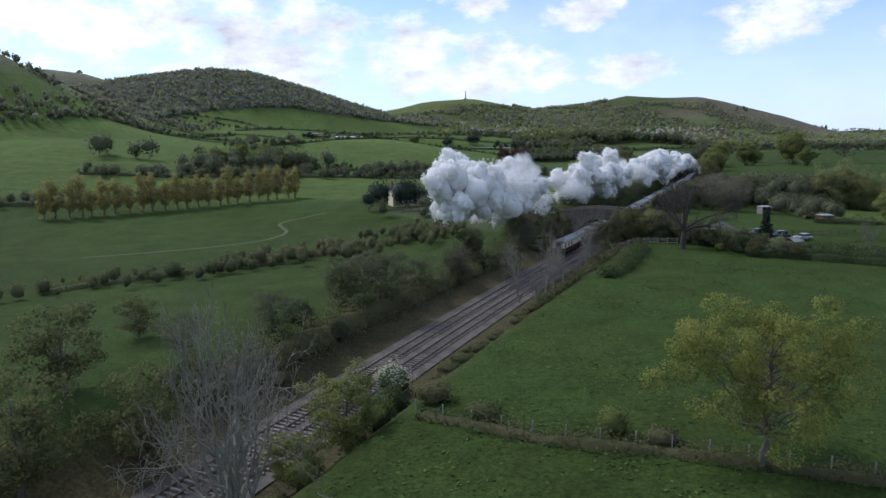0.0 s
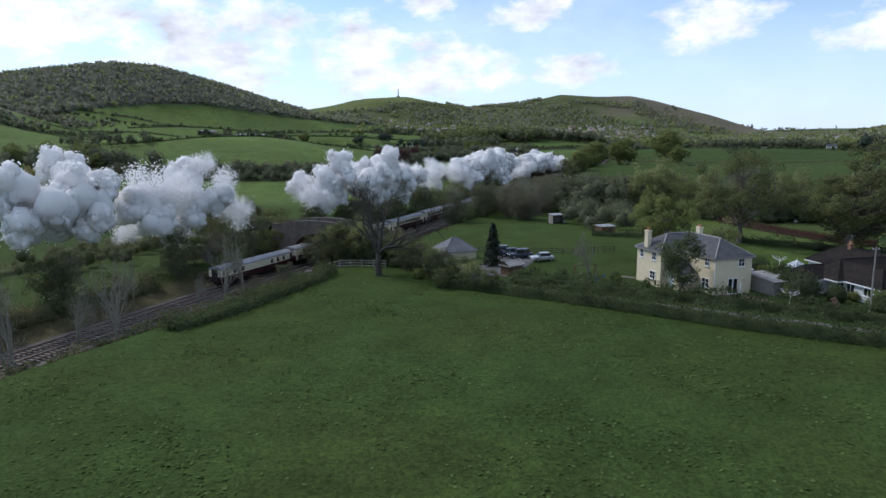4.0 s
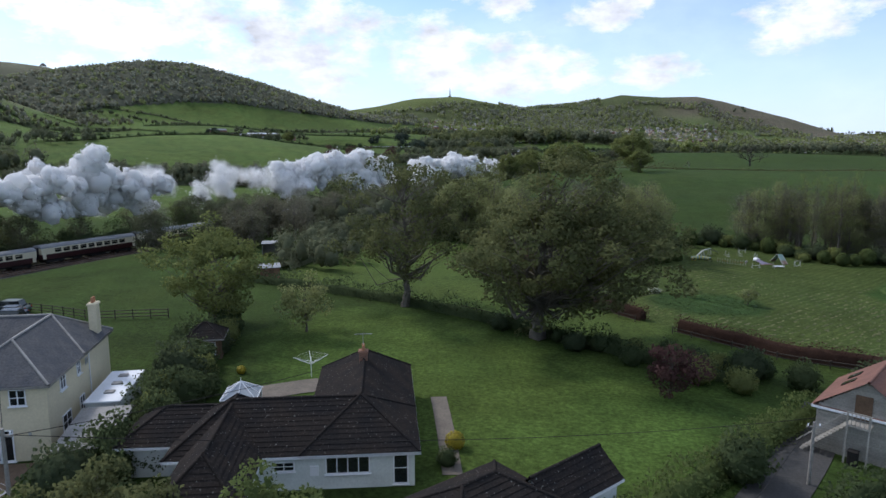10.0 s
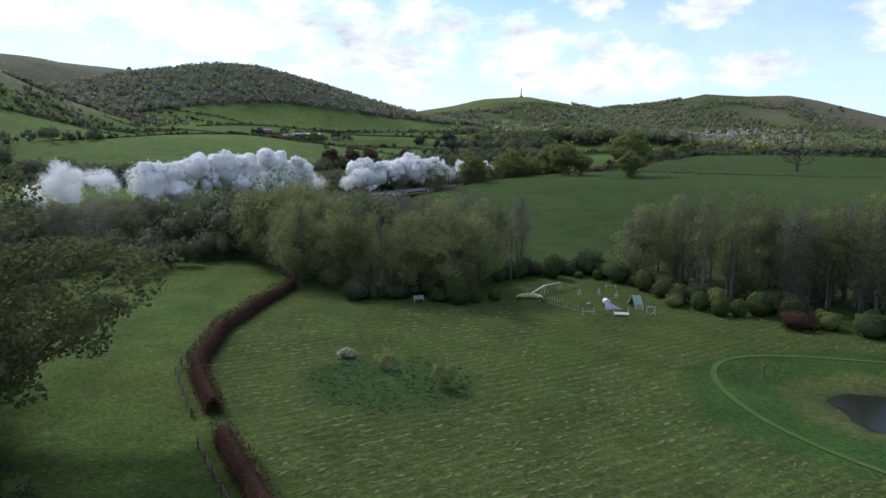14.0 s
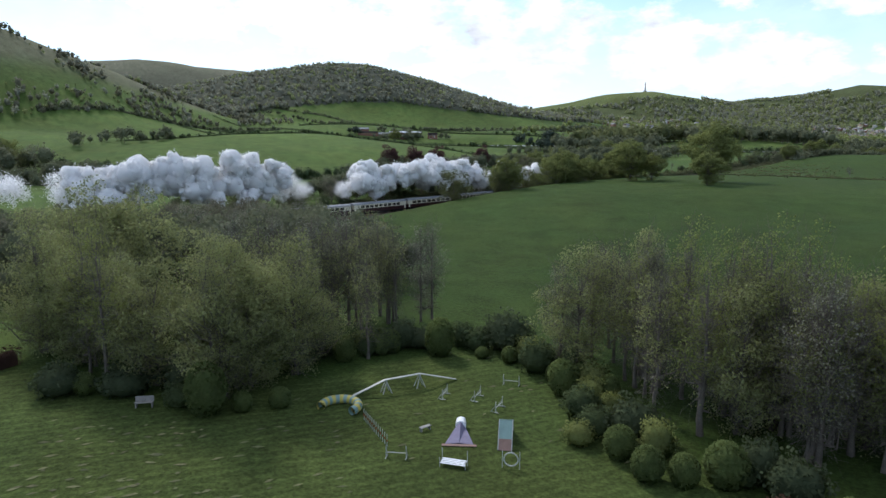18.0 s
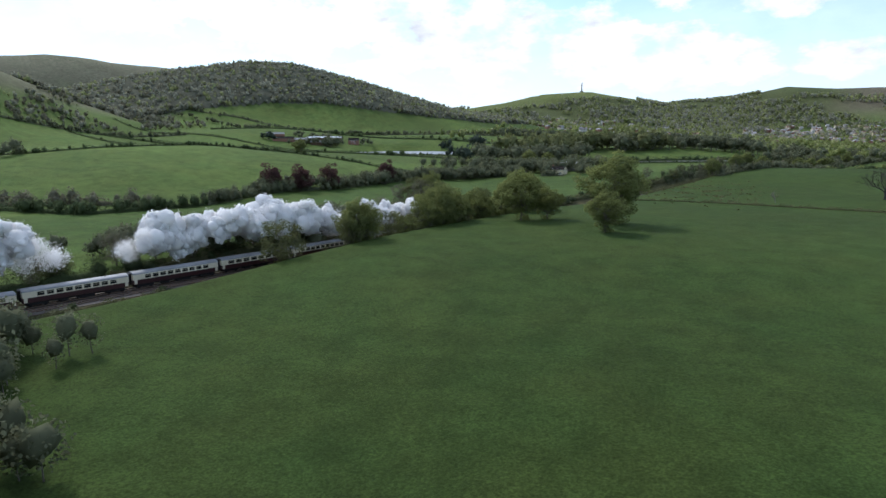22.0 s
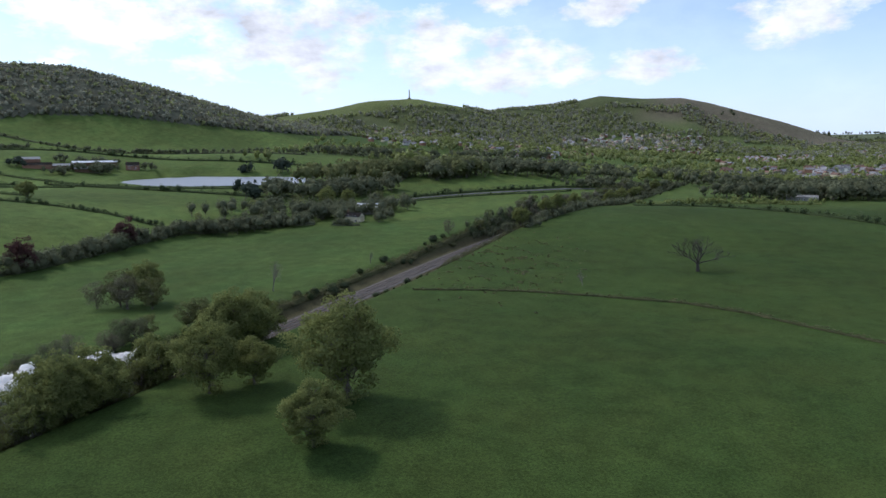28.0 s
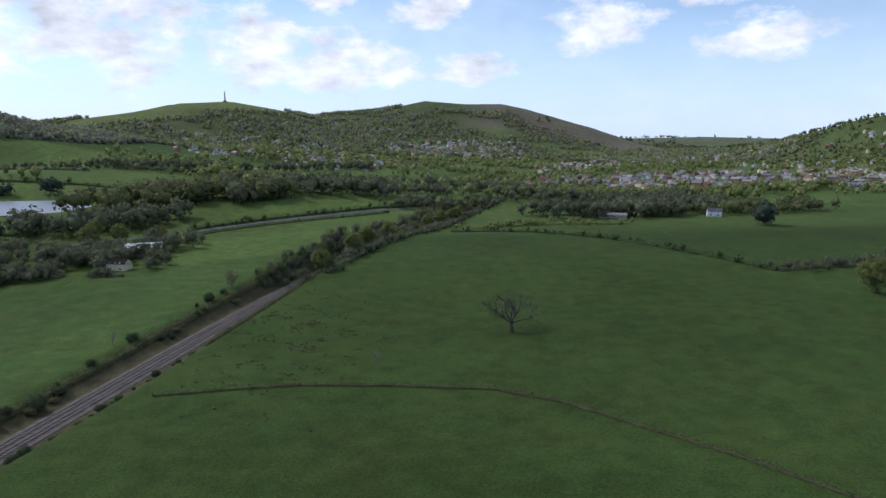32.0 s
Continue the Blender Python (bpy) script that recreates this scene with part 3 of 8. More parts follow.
def grow(seed, high, wide, bole=0.25, clumps=60, per=90, clump_r=1.3, leaf=0.4, lean=0.0, shape=1.0, twigs=0, trunk_r=None, lumpy=0.35, limbs=14, off=(0, 0), limb0=0.0, wobble=0.012):
    """A trunk with limbs (verts, faces) and the places of the leaves of a tree."""
    rng = np.random.default_rng(seed)
    bole_h, r0 = high * bole, trunk_r or high * 0.022
    cz, rz, rx = (high + bole_h) / 2, (high - bole_h) / 2, wide / 2
    # clumps on an uneven egg
    d = rng.normal(size=(clumps, 3))
    d /= np.linalg.norm(d, axis=1, keepdims=True)
    lump = 1 + lumpy * (np.sin(d[:, 0] * 4 + seed) * np.cos(d[:, 1] * 3.3 + seed * 2) + 0.5 * np.sin(d[:, 2] * 5 + seed * 3))
    rad = rng.uniform(0.45, 1.0, clumps) ** 0.6 * np.clip(lump, 0.55, 1.3)
    tops = np.stack([d[:, 0] * rx * rad, d[:, 1] * rx * rad, cz + d[:, 2] * rz * rad * np.where(d[:, 2] < 0, shape, 1.0)], -1)
    tops[:, :2] *= np.clip((rx - clump_r * 0.5) / rx, 0.5, 1)
    tops[:, :2] += np.array(off) * np.clip((tops[:, 2:] - bole_h) / rz, 0.3, 1)
    segs = []
    p, n = np.array([0, 0, -0.3]), 7
    spine = [p]
    for i in range(n):
        t = (i + 1) / n
        q = np.array([lean * t * high * 0.3 + rng.normal() * high * wobble, rng.normal() * high * wobble, high * (0.80 if wobble > 0.01 else 0.96) * t])
        ra, rb = r0 * (1 - 0.85 * i / n) * (1.35 if i == 0 else 1), r0 * (1 - 0.85 * t)
        segs.append([*p, *q, ra, rb])
        p = q
        spine.append(q)
    spine = np.array(spine)
    pick = np.argsort(rng.random(clumps))[: min(clumps, limbs)]
    ends = []
    for k in range(clumps):
        tip = tops[k]
        h0 = np.clip(tip[2] - 0.55 * np.hypot(*tip[:2]) - high * 0.05, max(bole_h * 0.8, high * limb0), high * 0.72)
        s = np.array([np.interp(h0, spine[:, 2], spine[:, a]) for a in range(3)])
        thick = r0 * (0.42 if k in pick else 0.16) * (1 - 0.5 * h0 / high)
        mid1 = s + (tip - s) * 0.35 + np.array([0, 0, -0.06 * high * rng.random()]) + rng.normal(size=3) * 0.03 * high
        mid2 = s + (tip - s) * 0.7 + rng.normal(size=3) * 0.025 * high
        segs += [[*s, *mid1, thick, thick * 0.7], [*mid1, *mid2, thick * 0.7, thick * 0.4], [*mid2, *tip, thick * 0.4, thick * 0.15]]
        ends += [mid1, mid2, tip]
    if twigs:
        ends = np.array(ends)
        for e in ends:
            out = e - np.array([0, 0, cz * 0.75])
            out /= np.linalg.norm(out) + 1e-6
            for _ in range(twigs):
                g = out + rng.normal(size=3) * 0.75 + np.array([0, 0, 0.3])
                g /= np.linalg.norm(g)
                ln = high * rng.uniform(0.06, 0.13)
                m = e + g * ln
                segs.append([*e, *m, r0 * 0.06, r0 * 0.03])
                for _ in range(2):
                    g2 = g + rng.normal(size=3) * 0.6
                    g2 /= np.linalg.norm(g2)
                    segs.append([*(e + g * ln * rng.uniform(0.4, 1)), *(m + g2 * ln * 0.7), r0 * 0.03, r0 * 0.014])
    places = crown_places(rng, tops, per, clump_r, 0.75)
    return segs, places, leaf, rng


def tree(name, label, leaves, bark=None, category="tree", **kw):
    segs, places, leaf, rng = grow(**kw)
    top = thing(name, label=label, category=category)
    v, f = tubes(segs, 6 if len(segs) < 400 else 4)
    part("trunk", mesh_of("trunk", v, f, bark or BARK, True), top)
    places, round_clump = places
    out = places - np.array([0, 0, places[:, 2].mean() - 0.15 * np.ptp(places[:, 2])])
    out /= np.linalg.norm(out, axis=1, keepdims=True)
    v, f = cards(places, leaf, rng, 0.25 * out + 0.35 * round_clump + (0, 0, 0.35))
    part("crown", mesh_of("crown", v, f, leaves, out=0.9 * round_clump + 0.6 * out + (0, 0, 0.25)), top)
    return top


def bare_tree(name, label, bark, seed, high, wide, trunk_r, fork=0.25, limbs=5, flare=50, depth=5, category="tree"):
    """A leafless tree: a bole that forks into limbs, which fork again and again into fine upswept twigs."""
    rng = np.random.default_rng(seed)
    groups = [[]]

    def shoot(p, d, length, r, level, store):
        n = 4 if level < 2 else 3
        for k in range(n):
            d = d + rng.normal(size=3) * (0.16 if level < 3 else 0.22) + np.array([0, 0, 0.07])
            d = d / np.linalg.norm(d)
            q = p + d * length / n
            r1 = r * (1 - 0.42 * (k + 1) / n)
            store[1 if level >= 3 else 0].append([*p, *q, r * (1 - 0.42 * k / n), r1])
            p = q
            if level < depth and k:
                for _ in range(1 if k < n - 1 else 2):
                    a = rng.normal(size=3)
                    a -= d * (a @ d)
                    a /= np.linalg.norm(a)
                    turn = radians(rng.uniform(22, 58))
                    shoot(p, d * math.cos(turn) + a * math.sin(turn), length * rng.uniform(0.5, 0.72), max(r1 * rng.uniform(0.62, 0.82), trunk_r * 0.075), level + 1, store)

    bole = [np.array([0, 0, -0.3]), np.array([rng.normal() * 0.1, rng.normal() * 0.1, high * fork * 0.55]), np.array([rng.normal() * 0.25, rng.normal() * 0.25, high * fork])]
    groups[0] = [[*bole[0], *bole[1], trunk_r * 1.35, trunk_r], [*bole[1], *bole[2], trunk_r, trunk_r * 0.85]]
    for k in range(limbs):
        store = ([], [])
        a = 2 * math.pi * (k + rng.uniform(-0.25, 0.25)) / limbs
        tilt = radians(rng.uniform(0.45, 1.0) * flare) if k else radians(6)
        start = bole[2] + np.array([0, 0, -high * fork * 0.25 * rng.random()])
        shoot(start, np.array([math.cos(a) * math.sin(tilt), math.sin(a) * math.sin(tilt), math.cos(tilt)]), high * (1 - fork) * rng.uniform(0.42, 0.52), trunk_r * rng.uniform(0.48, 0.66), 1, store)
        groups.append(store)
    tips = np.array([q[3:6] for g in groups[1:] for q in g[1]])
    sx, sz = wide / 2 / np.percentile(np.hypot(tips[:, 0], tips[:, 1]), 96), (high - high * fork) / (tips[:, 2].max() - high * fork)

    def fit(segs):
        m = np.array(segs)
        for c in (0, 3):
            m[:, c:c + 2] *= sx
            m[:, c + 2] = np.where(m[:, c + 2] > high * fork, high * fork + (m[:, c + 2] - high * fork) * sz, m[:, c + 2])
        return m

    top = thing(name, label=label, category=category)
    v, f = tubes(groups[0], 8)
    part("trunk", mesh_of("trunk", v, f, bark, True), top)
    for big, fine in groups[1:]:
        v, f = tubes(fit(big), 5)
        limb = part("limb", mesh_of("limb", v, f, bark, True), top)
        v, f = tubes(fit(fine), 3)
        tagged(part("twig_mass", mesh_of("twig_mass", v, f, bark, True), limb), kind="stuff")
    return top


def stand(proto, x, y, turn=0.0, scale=1.0, tall=1.0, sink=0.15, label="", group=""):
    """A copy of a grown plant, rooted at a place of the plan."""
    ob = copy_thing(proto, pose(x, y, ground_at(x, y) - sink, 0, 0, turn) @ Matrix.Diagonal((scale, scale, scale * tall, 1)))
    return tagged(ob, label, group=group)


def drop(ob):
    for o in (*ob.children_recursive, ob):
        bpy.data.objects.remove(o)


def hedge(name, pts, high, wide, leaves, label, leaf=0.28, dense=22, ragged=0.25, seed=1, category="hedge", flat=False):
    """A hedge along a line of the plan: a dark woody core under a coat of leaves."""
    rng = np.random.default_rng(seed)
    pts = np.array(pts, float)
    s = np.r_[0, np.cumsum(np.hypot(*np.diff(pts, axis=0).T))]
    n = int(s[-1] * dense * (high + wide) * 0.5)
    u = np.clip(rng.uniform(-1.2, s[-1] + 1.2, n), 0, s[-1])
    x, y = np.interp(u, s, pts[:, 0]), np.interp(u, s, pts[:, 1])
    k = np.clip(np.searchsorted(s, u) - 1, 0, len(pts) - 2)
    d = np.diff(pts, axis=0)
    d = d / np.linalg.norm(d, axis=1, keepdims=True)
    nx_, ny_ = d[k, 1], -d[k, 0]
    a = rng.uniform(0, np.pi, n)
    bulge = 1 + ragged * (np.sin(u * 0.7 + seed) + np.sin(u * 1.9 + seed * 2.1) * 0.6 + rng.normal(size=n) * 0.35)
    r = np.where((u > 0) & (u < s[-1]), rng.uniform(0.75, 1.05, n), rng.uniform(0, 1, n))
    pw = 0.45 if flat else 0.8
    ox = np.sign(np.cos(a)) * np.abs(np.cos(a)) ** pw * wide / 2 * r * (0.6 + 0.4 * bulge)
    oz = np.abs(np.sin(a)) ** pw * high * r * bulge
    oz = np.where(np.abs(np.cos(a)) > 0.5, rng.uniform(0, 1, n) * high * bulge * 0.9, oz)
    x, y = x + nx_ * ox, y + ny_ * ox
    z = height(x, y) + oz
    v, f = cards(np.stack([x, y, z], -1), leaf, rng)
    top = thing(name, label=label, category=category)
    side, lumps = np.cos(a), 0.5 * rng.normal(size=(n, 3)) * (0.4 if flat else 1.0)
    part("foliage", mesh_of("foliage", v, f, leaves, out=np.stack([nx_ * side, ny_ * side, np.sin(a) + 0.3], -1) + lumps), top)
    m = max(4, int(s[-1] / 2))
    q = np.linspace(0.3, s[-1] - 0.3, m)
    cx, cy = np.interp(q, s, pts[:, 0]), np.interp(q, s, pts[:, 1])
    tx, ty = np.gradient(cx), np.gradient(cy)
    ln = np.hypot(tx, ty) + 1e-9
    rows = []
    hb = high * (1 + ragged * 0.5 * np.sin(q * 0.7 + seed))
    for o, h in ((-0.36, -0.3), (-0.3, 0.55), (0.0, 0.78), (0.3, 0.55), (0.36, -0.3)) if flat else ((-0.3, -0.3), (-0.2, 0.38), (0.0, 0.55), (0.2, 0.38), (0.3, -0.3)):
        px, py = cx + ty / ln * o * wide, cy - tx / ln * o * wide
        rows.append(np.stack([px, py, height(px, py) + h * hb], -1))
    v = np.stack(rows, 1).reshape(-1, 3)
    i = np.arange(m * 5).reshape(m, 5)
    f = np.stack([i[:-1, :-1], i[:-1, 1:], i[1:, 1:], i[1:, :-1]], -1).reshape(-1, 4)
    part("core", mesh_of("core", v, f, LEAF["hedge"] if leaves is MASS["hedge"] else leaves, True), top)
    return top


def bush(name, label, leaves, seed, high, wide, leaf=0.25, dense=700, category="bush", round_it=False):
    """A rounded shrub of leaves over a woody core."""
    rng = np.random.default_rng(seed)
    d = rng.normal(size=(dense, 3))
    d /= np.linalg.norm(d, axis=1, keepdims=True)
    lump = 1.0 if round_it else 1 + 0.22 * np.sin(d[:, 0] * 5 + seed) * np.cos(d[:, 1] * 4 + seed) + 0.12 * np.sin(d[:, 2] * 7 + seed)
    r = lump * rng.uniform(0.86 if round_it else 0.6, 1.0, dense)
    p = np.stack([d[:, 0] * wide / 2 * r, d[:, 1] * wide / 2 * r, high * 0.48 + d[:, 2] * high * 0.52 * r], -1)
    p[:, 2] = np.maximum(p[:, 2], 0.03)
    top = thing(name, label=label, category=category)
    v, f = cards(p, leaf, rng, d * 0.5 + (0, 0, 0.3))
    part("foliage", mesh_of("foliage", v, f, leaves, out=d + (0, 0, 0.2)), top)
    bm = bmesh.new()
    bmesh.ops.create_icosphere(bm, subdivisions=2, radius=1.0, matrix=pose(0, 0, high * 0.42) @ Matrix.Diagonal((wide * 0.38, wide * 0.38, high * 0.42, 1)))
    bm_part("core", bm, leaves if leaves is not LEAF["white"] else LEAF["hedge"], top, smooth_it=True)
    return top


def grove(name, places, high, leaves, label, per=16, leaf=0.34, seed=3, trunks=False, category="woodland", wide=0.8):
    """Many trees far off, as one mass: crowns of leaf blades over each place (x, y)."""
    rng = np.random.default_rng(seed)
    places = np.asarray(places, float)
    n = len(places)
    h = high * rng.uniform(0.6, 1.25, n)
    w = h * wide * rng.uniform(0.75, 1.25, n)
    z = height(places[:, 0], places[:, 1])
    d = rng.normal(size=(n, per, 3))
    d /= np.linalg.norm(d, axis=2, keepdims=True)
    d *= rng.uniform(0.55, 1.0, (n, per, 1))
    c = np.stack([places[:, 0, None] + d[..., 0] * w[:, None] / 2, places[:, 1, None] + d[..., 1] * w[:, None] / 2, z[:, None] + h[:, None] * (0.55 + 0.45 * d[..., 2])], -1)
    size = np.repeat(w * leaf, per)
    v, f = cards(c.reshape(-1, 3), size, rng, d.reshape(-1, 3) * 0.35 + (0, 0, 0.5))
    top = thing(name, label=label, category=category, kind="stuff")
    part("crown", mesh_of("crown", v, f, leaves, out=d.reshape(-1, 3) + (0, 0, 0.2) + 0.35 * rng.normal(size=(n * per, 3))), top)
    # the dense inner twigs of each crown
    g = (1 + 5 ** 0.5) / 2
    ico = np.array([(-1, g, 0), (1, g, 0), (-1, -g, 0), (1, -g, 0), (0, -1, g), (0, 1, g), (0, -1, -g), (0, 1, -g), (g, 0, -1), (g, 0, 1), (-g, 0, -1), (-g, 0, 1)]) / 1.902
    tri = np.array([(0, 11, 5), (0, 5, 1), (0, 1, 7), (0, 7, 10), (0, 10, 11), (1, 5, 9), (5, 11, 4), (11, 10, 2), (10, 7, 6), (7, 1, 8), (3, 9, 4), (3, 4, 2), (3, 2, 6), (3, 6, 8), (3, 8, 9), (4, 9, 5), (2, 4, 11), (6, 2, 10), (8, 6, 7), (9, 8, 1)])
    c = ico[None] * rng.uniform(0.6, 1.0, (n, 12, 1))
    c = np.stack([places[:, 0, None] + c[..., 0] * w[:, None] * 0.40, places[:, 1, None] + c[..., 1] * w[:, None] * 0.40, z[:, None] + h[:, None] * ((0.56 if trunks else 0.46) + (0.34 if trunks else 0.44) * c[..., 2])], -1)
    part("inner_crown", mesh_of("inner_crown", c.reshape(-1, 3), (tri[None] + (np.arange(n) * 12)[:, None, None]).reshape(-1, 3), leaves, True), top)
    if trunks:
        segs = np.concatenate([places, z[:, None] - 0.3, places + rng.normal(size=(n, 2)) * 0.4, (z + h * 0.7)[:, None], (h * 0.018)[:, None], (h * 0.008)[:, None]], 1)
        v, f = tubes(segs, 4)
        part("trunk", mesh_of("trunk", v, f, BARK), top)
    return top


def along(pts, wide, n, rng):
    """Places scattered beside a line of the plan."""
    pts = np.array(pts, float)
    s = np.r_[0, np.cumsum(np.hypot(*np.diff(pts, axis=0).T))]
    u = rng.uniform(0, s[-1], n)
    x, y = np.interp(u, s, pts[:, 0]), np.interp(u, s, pts[:, 1])
    return np.stack([x + rng.uniform(-wide / 2, wide / 2, n), y + rng.uniform(-wide / 2, wide / 2, n)], -1)


def within(poly, n, rng):
    p = np.array(poly, float)
    lo, hi = p.min(0), p.max(0)
    q = rng.uniform(lo, hi, (n * 4, 2))
    return q[inside(q[:, 0], q[:, 1], [tuple(r) for r in poly])][:n]


def patchy(x, y, size, seed):
    return np.sin(x / size + seed) * np.cos(y / size * 1.1 + seed * 2) + 0.6 * np.sin((x + y) / size * 1.7 + seed) + 0.4 * np.sin((x - 2 * y) / size * 2.3)


# ---- railway ----
BALLAST = material("ballast", (0.13, 0.115, 0.10), 0.95, var=0.45, scale=0.6, fine=9, bump=0.9)
SLEEPER = material("sleeper_concrete", (0.21, 0.19, 0.165), 0.9, var=0.35, scale=1.2, objrand=0.2, bump=0.3)
STEEL = material("rail_steel", (0.20, 0.13, 0.09), 0.5, metal=0.6, var=0.3, scale=3)
CREAM = material("coach_cream", (0.62, 0.56, 0.40), 0.35, var=0.08, scale=0.6, spec=0.5)
MAROON = material("coach_maroon", (0.036, 0.008, 0.009), 0.35, var=0.25, scale=0.6, spec=0.5)
ROOFGREY = material("coach_roof", (0.26, 0.265, 0.27), 0.42, var=0.25, scale=0.5, bump=0.1)
BLACK = material("engine_black", (0.012, 0.012, 0.013), 0.4, var=0.4, scale=1.5, spec=0.5)
UNDER = material("underframe_grime", (0.025, 0.022, 0.02), 0.85, var=0.4, scale=1.5)
GLASS = material("dark_glass", (0.015, 0.018, 0.02), 0.08, var=0.1, scale=1, spec=0.6)
RED = material("buffer_red", (0.30, 0.02, 0.015), 0.5, var=0.2, scale=2)


def rail_at(y, side=0.0):
    """Place and heading of the line at y, and side metres to its right."""
    x0, x1 = float(rail_x(y - 2)), float(rail_x(y + 2))
    dx, dy = x1 - x0, 4.0
    ln = math.hypot(dx, dy)
    return (float(rail_x(y)) + dy / ln * side, y - dx / ln * side, float(rail_z(y)), math.degrees(math.atan2(dx, dy)))


ys = np.arange(-200, 990, 6.0)
line = [rail_at(y, 1.7)[:2] for y in ys]
bed = strip("ballast_bed", line, 8.6, 0.12, BALLAST, "grey stone ballast bed of a double railway line", "railway", across=8, step=5)
for off in (0.0, 3.4):
    track = thing("railway_track", label="rusty steel rails on concrete sleepers", category="railway track", kind="structure")
    for gauge in (-0.75, 0.75):
        v, f = [], []
        for i, y in enumerate(np.arange(-60, 985, 5.0)):
            x, yy, z, _ = rail_at(y, off + gauge)
            v += [(x - 0.045, yy, z + 0.2), (x - 0.045, yy, z + 0.42), (x + 0.045, yy, z + 0.42), (x + 0.045, yy, z + 0.2)]
            if i:
                b = 4 * i
                f += [(b - 4 + k, b - 4 + (k + 1) % 4, b + (k + 1) % 4, b + k) for k in range(4)]
        part("rail", mesh_of("rail", v, f, STEEL), track)
    bm = bmesh.new()
    add_box(bm, (2.6, 0.27, 0.16), (0, 0, 0.2), bevel=0.02)
    one = bpy.data.meshes.new("sleeper")
    bm.to_mesh(one)
    bm.free()
    one.materials.append(SLEEPER)
    y = 30.0
    rest_v, rest_f = [], []
    count = 0
    while y < 700:
        x, yy, z, h = rail_at(y, off)
        if 30 <= y < 170:
            o = part("sleeper", one, track, at=(x, yy, z), turn=(0, 0, -h))
        else:
            c, s_ = math.cos(radians(-h)), math.sin(radians(-h))
            b = len(rest_v)
            rest_v += [(x + c * a - s_ * q, yy + s_ * a + c * q, z + 0.28) for a, q in ((-1.3, -0.13), (1.3, -0.13), (1.3, 0.13), (-1.3, 0.13))]
            rest_f.append((b, b + 1, b + 2, b + 3))
        y += 0.7 * math.cos(radians(h)) * (1 if y < 170 else 1.0)
        count += 1
    tagged(part("sleeper_run", mesh_of("sleeper_run", rest_v, rest_f, SLEEPER), track), kind="stuff")


def roof_shell(bm, length, wide, base, rise, seg=8, at_y=0.0):
    """A low barrel roof along y."""
    ring = []
    for end in (-length / 2, length / 2):
        row = []
        for k in range(seg + 1):
            a = math.pi * k / seg
            row.append(bm.verts.new((math.cos(a) * wide / 2, at_y + end, base + math.sin(a) ** 0.8 * rise)))
        ring.append(row)
    for k in range(seg):
        bm.faces.new((ring[0][k], ring[0][k + 1], ring[1][k + 1], ring[1][k]))
    bm.faces.new(ring[0])
    bm.faces.new(ring[1][::-1])


def wheelset(parent, y, r=0.46, name="wheel"):
    for s in (-0.78, 0.78):
        cyl(name, r, 0.13, (s - 0.065 if s > 0 else s - 0.065, y, r + 0.42), UNDER, parent, turn=(0, 90, 0), seg=16)


def coach(label, windows, van=False):
    top = thing("railway_coach", label=label, category="railway coach")
    L, W = 19.4, 2.8
    box("lower_side", (W, L, 0.95), (0, 0, 1.35), MAROON, top, "glossy maroon lower side", bevel=0.05)
    box("upper_side", (W - 0.02, L - 0.02, 1.15), (0, 0, 2.3), CREAM, top, "cream painted upper side", bevel=0.03)
    bm = bmesh.new()
    roof_shell(bm, L, W + 0.06, 3.43, 0.55)
    bm_part("roof", bm, ROOFGREY, top, "weathered grey barrel roof", smooth_it=False)
    for k in range(7):
        box("roof_vent", (0.3, 0.3, 0.12), (0, -8.4 + k * 2.8, 3.96), ROOFGREY, top, bevel=0.04)
    bm = bmesh.new()
    add_box(bm, (2.2, 17.5, 0.3), (0, 0, 1.2))
    add_box(bm, (2.0, 3.2, 0.55), (0, 1.5, 0.85), bevel=0.05)
    add_box(bm, (2.0, 1.6, 0.5), (0, -2.6, 0.85), bevel=0.05)
    bm_part("underframe", bm, UNDER, top)
    for y in (-L / 2, L / 2):
        box("gangway", (1.1, 0.5, 2.2), (0, y, 1.4), UNDER, top, "black corridor bellows", bevel=0.05)
    for y0 in (-7.1, 7.1):
        box("bogie", (2.3, 3.6, 0.35), (0, y0, 0.75), UNDER, top, bevel=0.05)
        for dy in (-1.3, 1.3):
            wheelset(top, y0 + dy)
    for s in (-1, 1):
        for y, w in windows:
            win = box("window", (0.05, w, 0.72), (s * (W / 2), y, 2.52), GLASS, top, bevel=0.01)
            box("frame", (0.03, w + 0.1, 0.05), (s * 0.012, 0, 0.44), CREAM, win)
        for y in (-9.2, 9.2):
            box("door", (0.04, 0.62, 1.95), (s * (W / 2), y, 1.45), MAROON if van else CREAM, top, bevel=0.01)
    return top


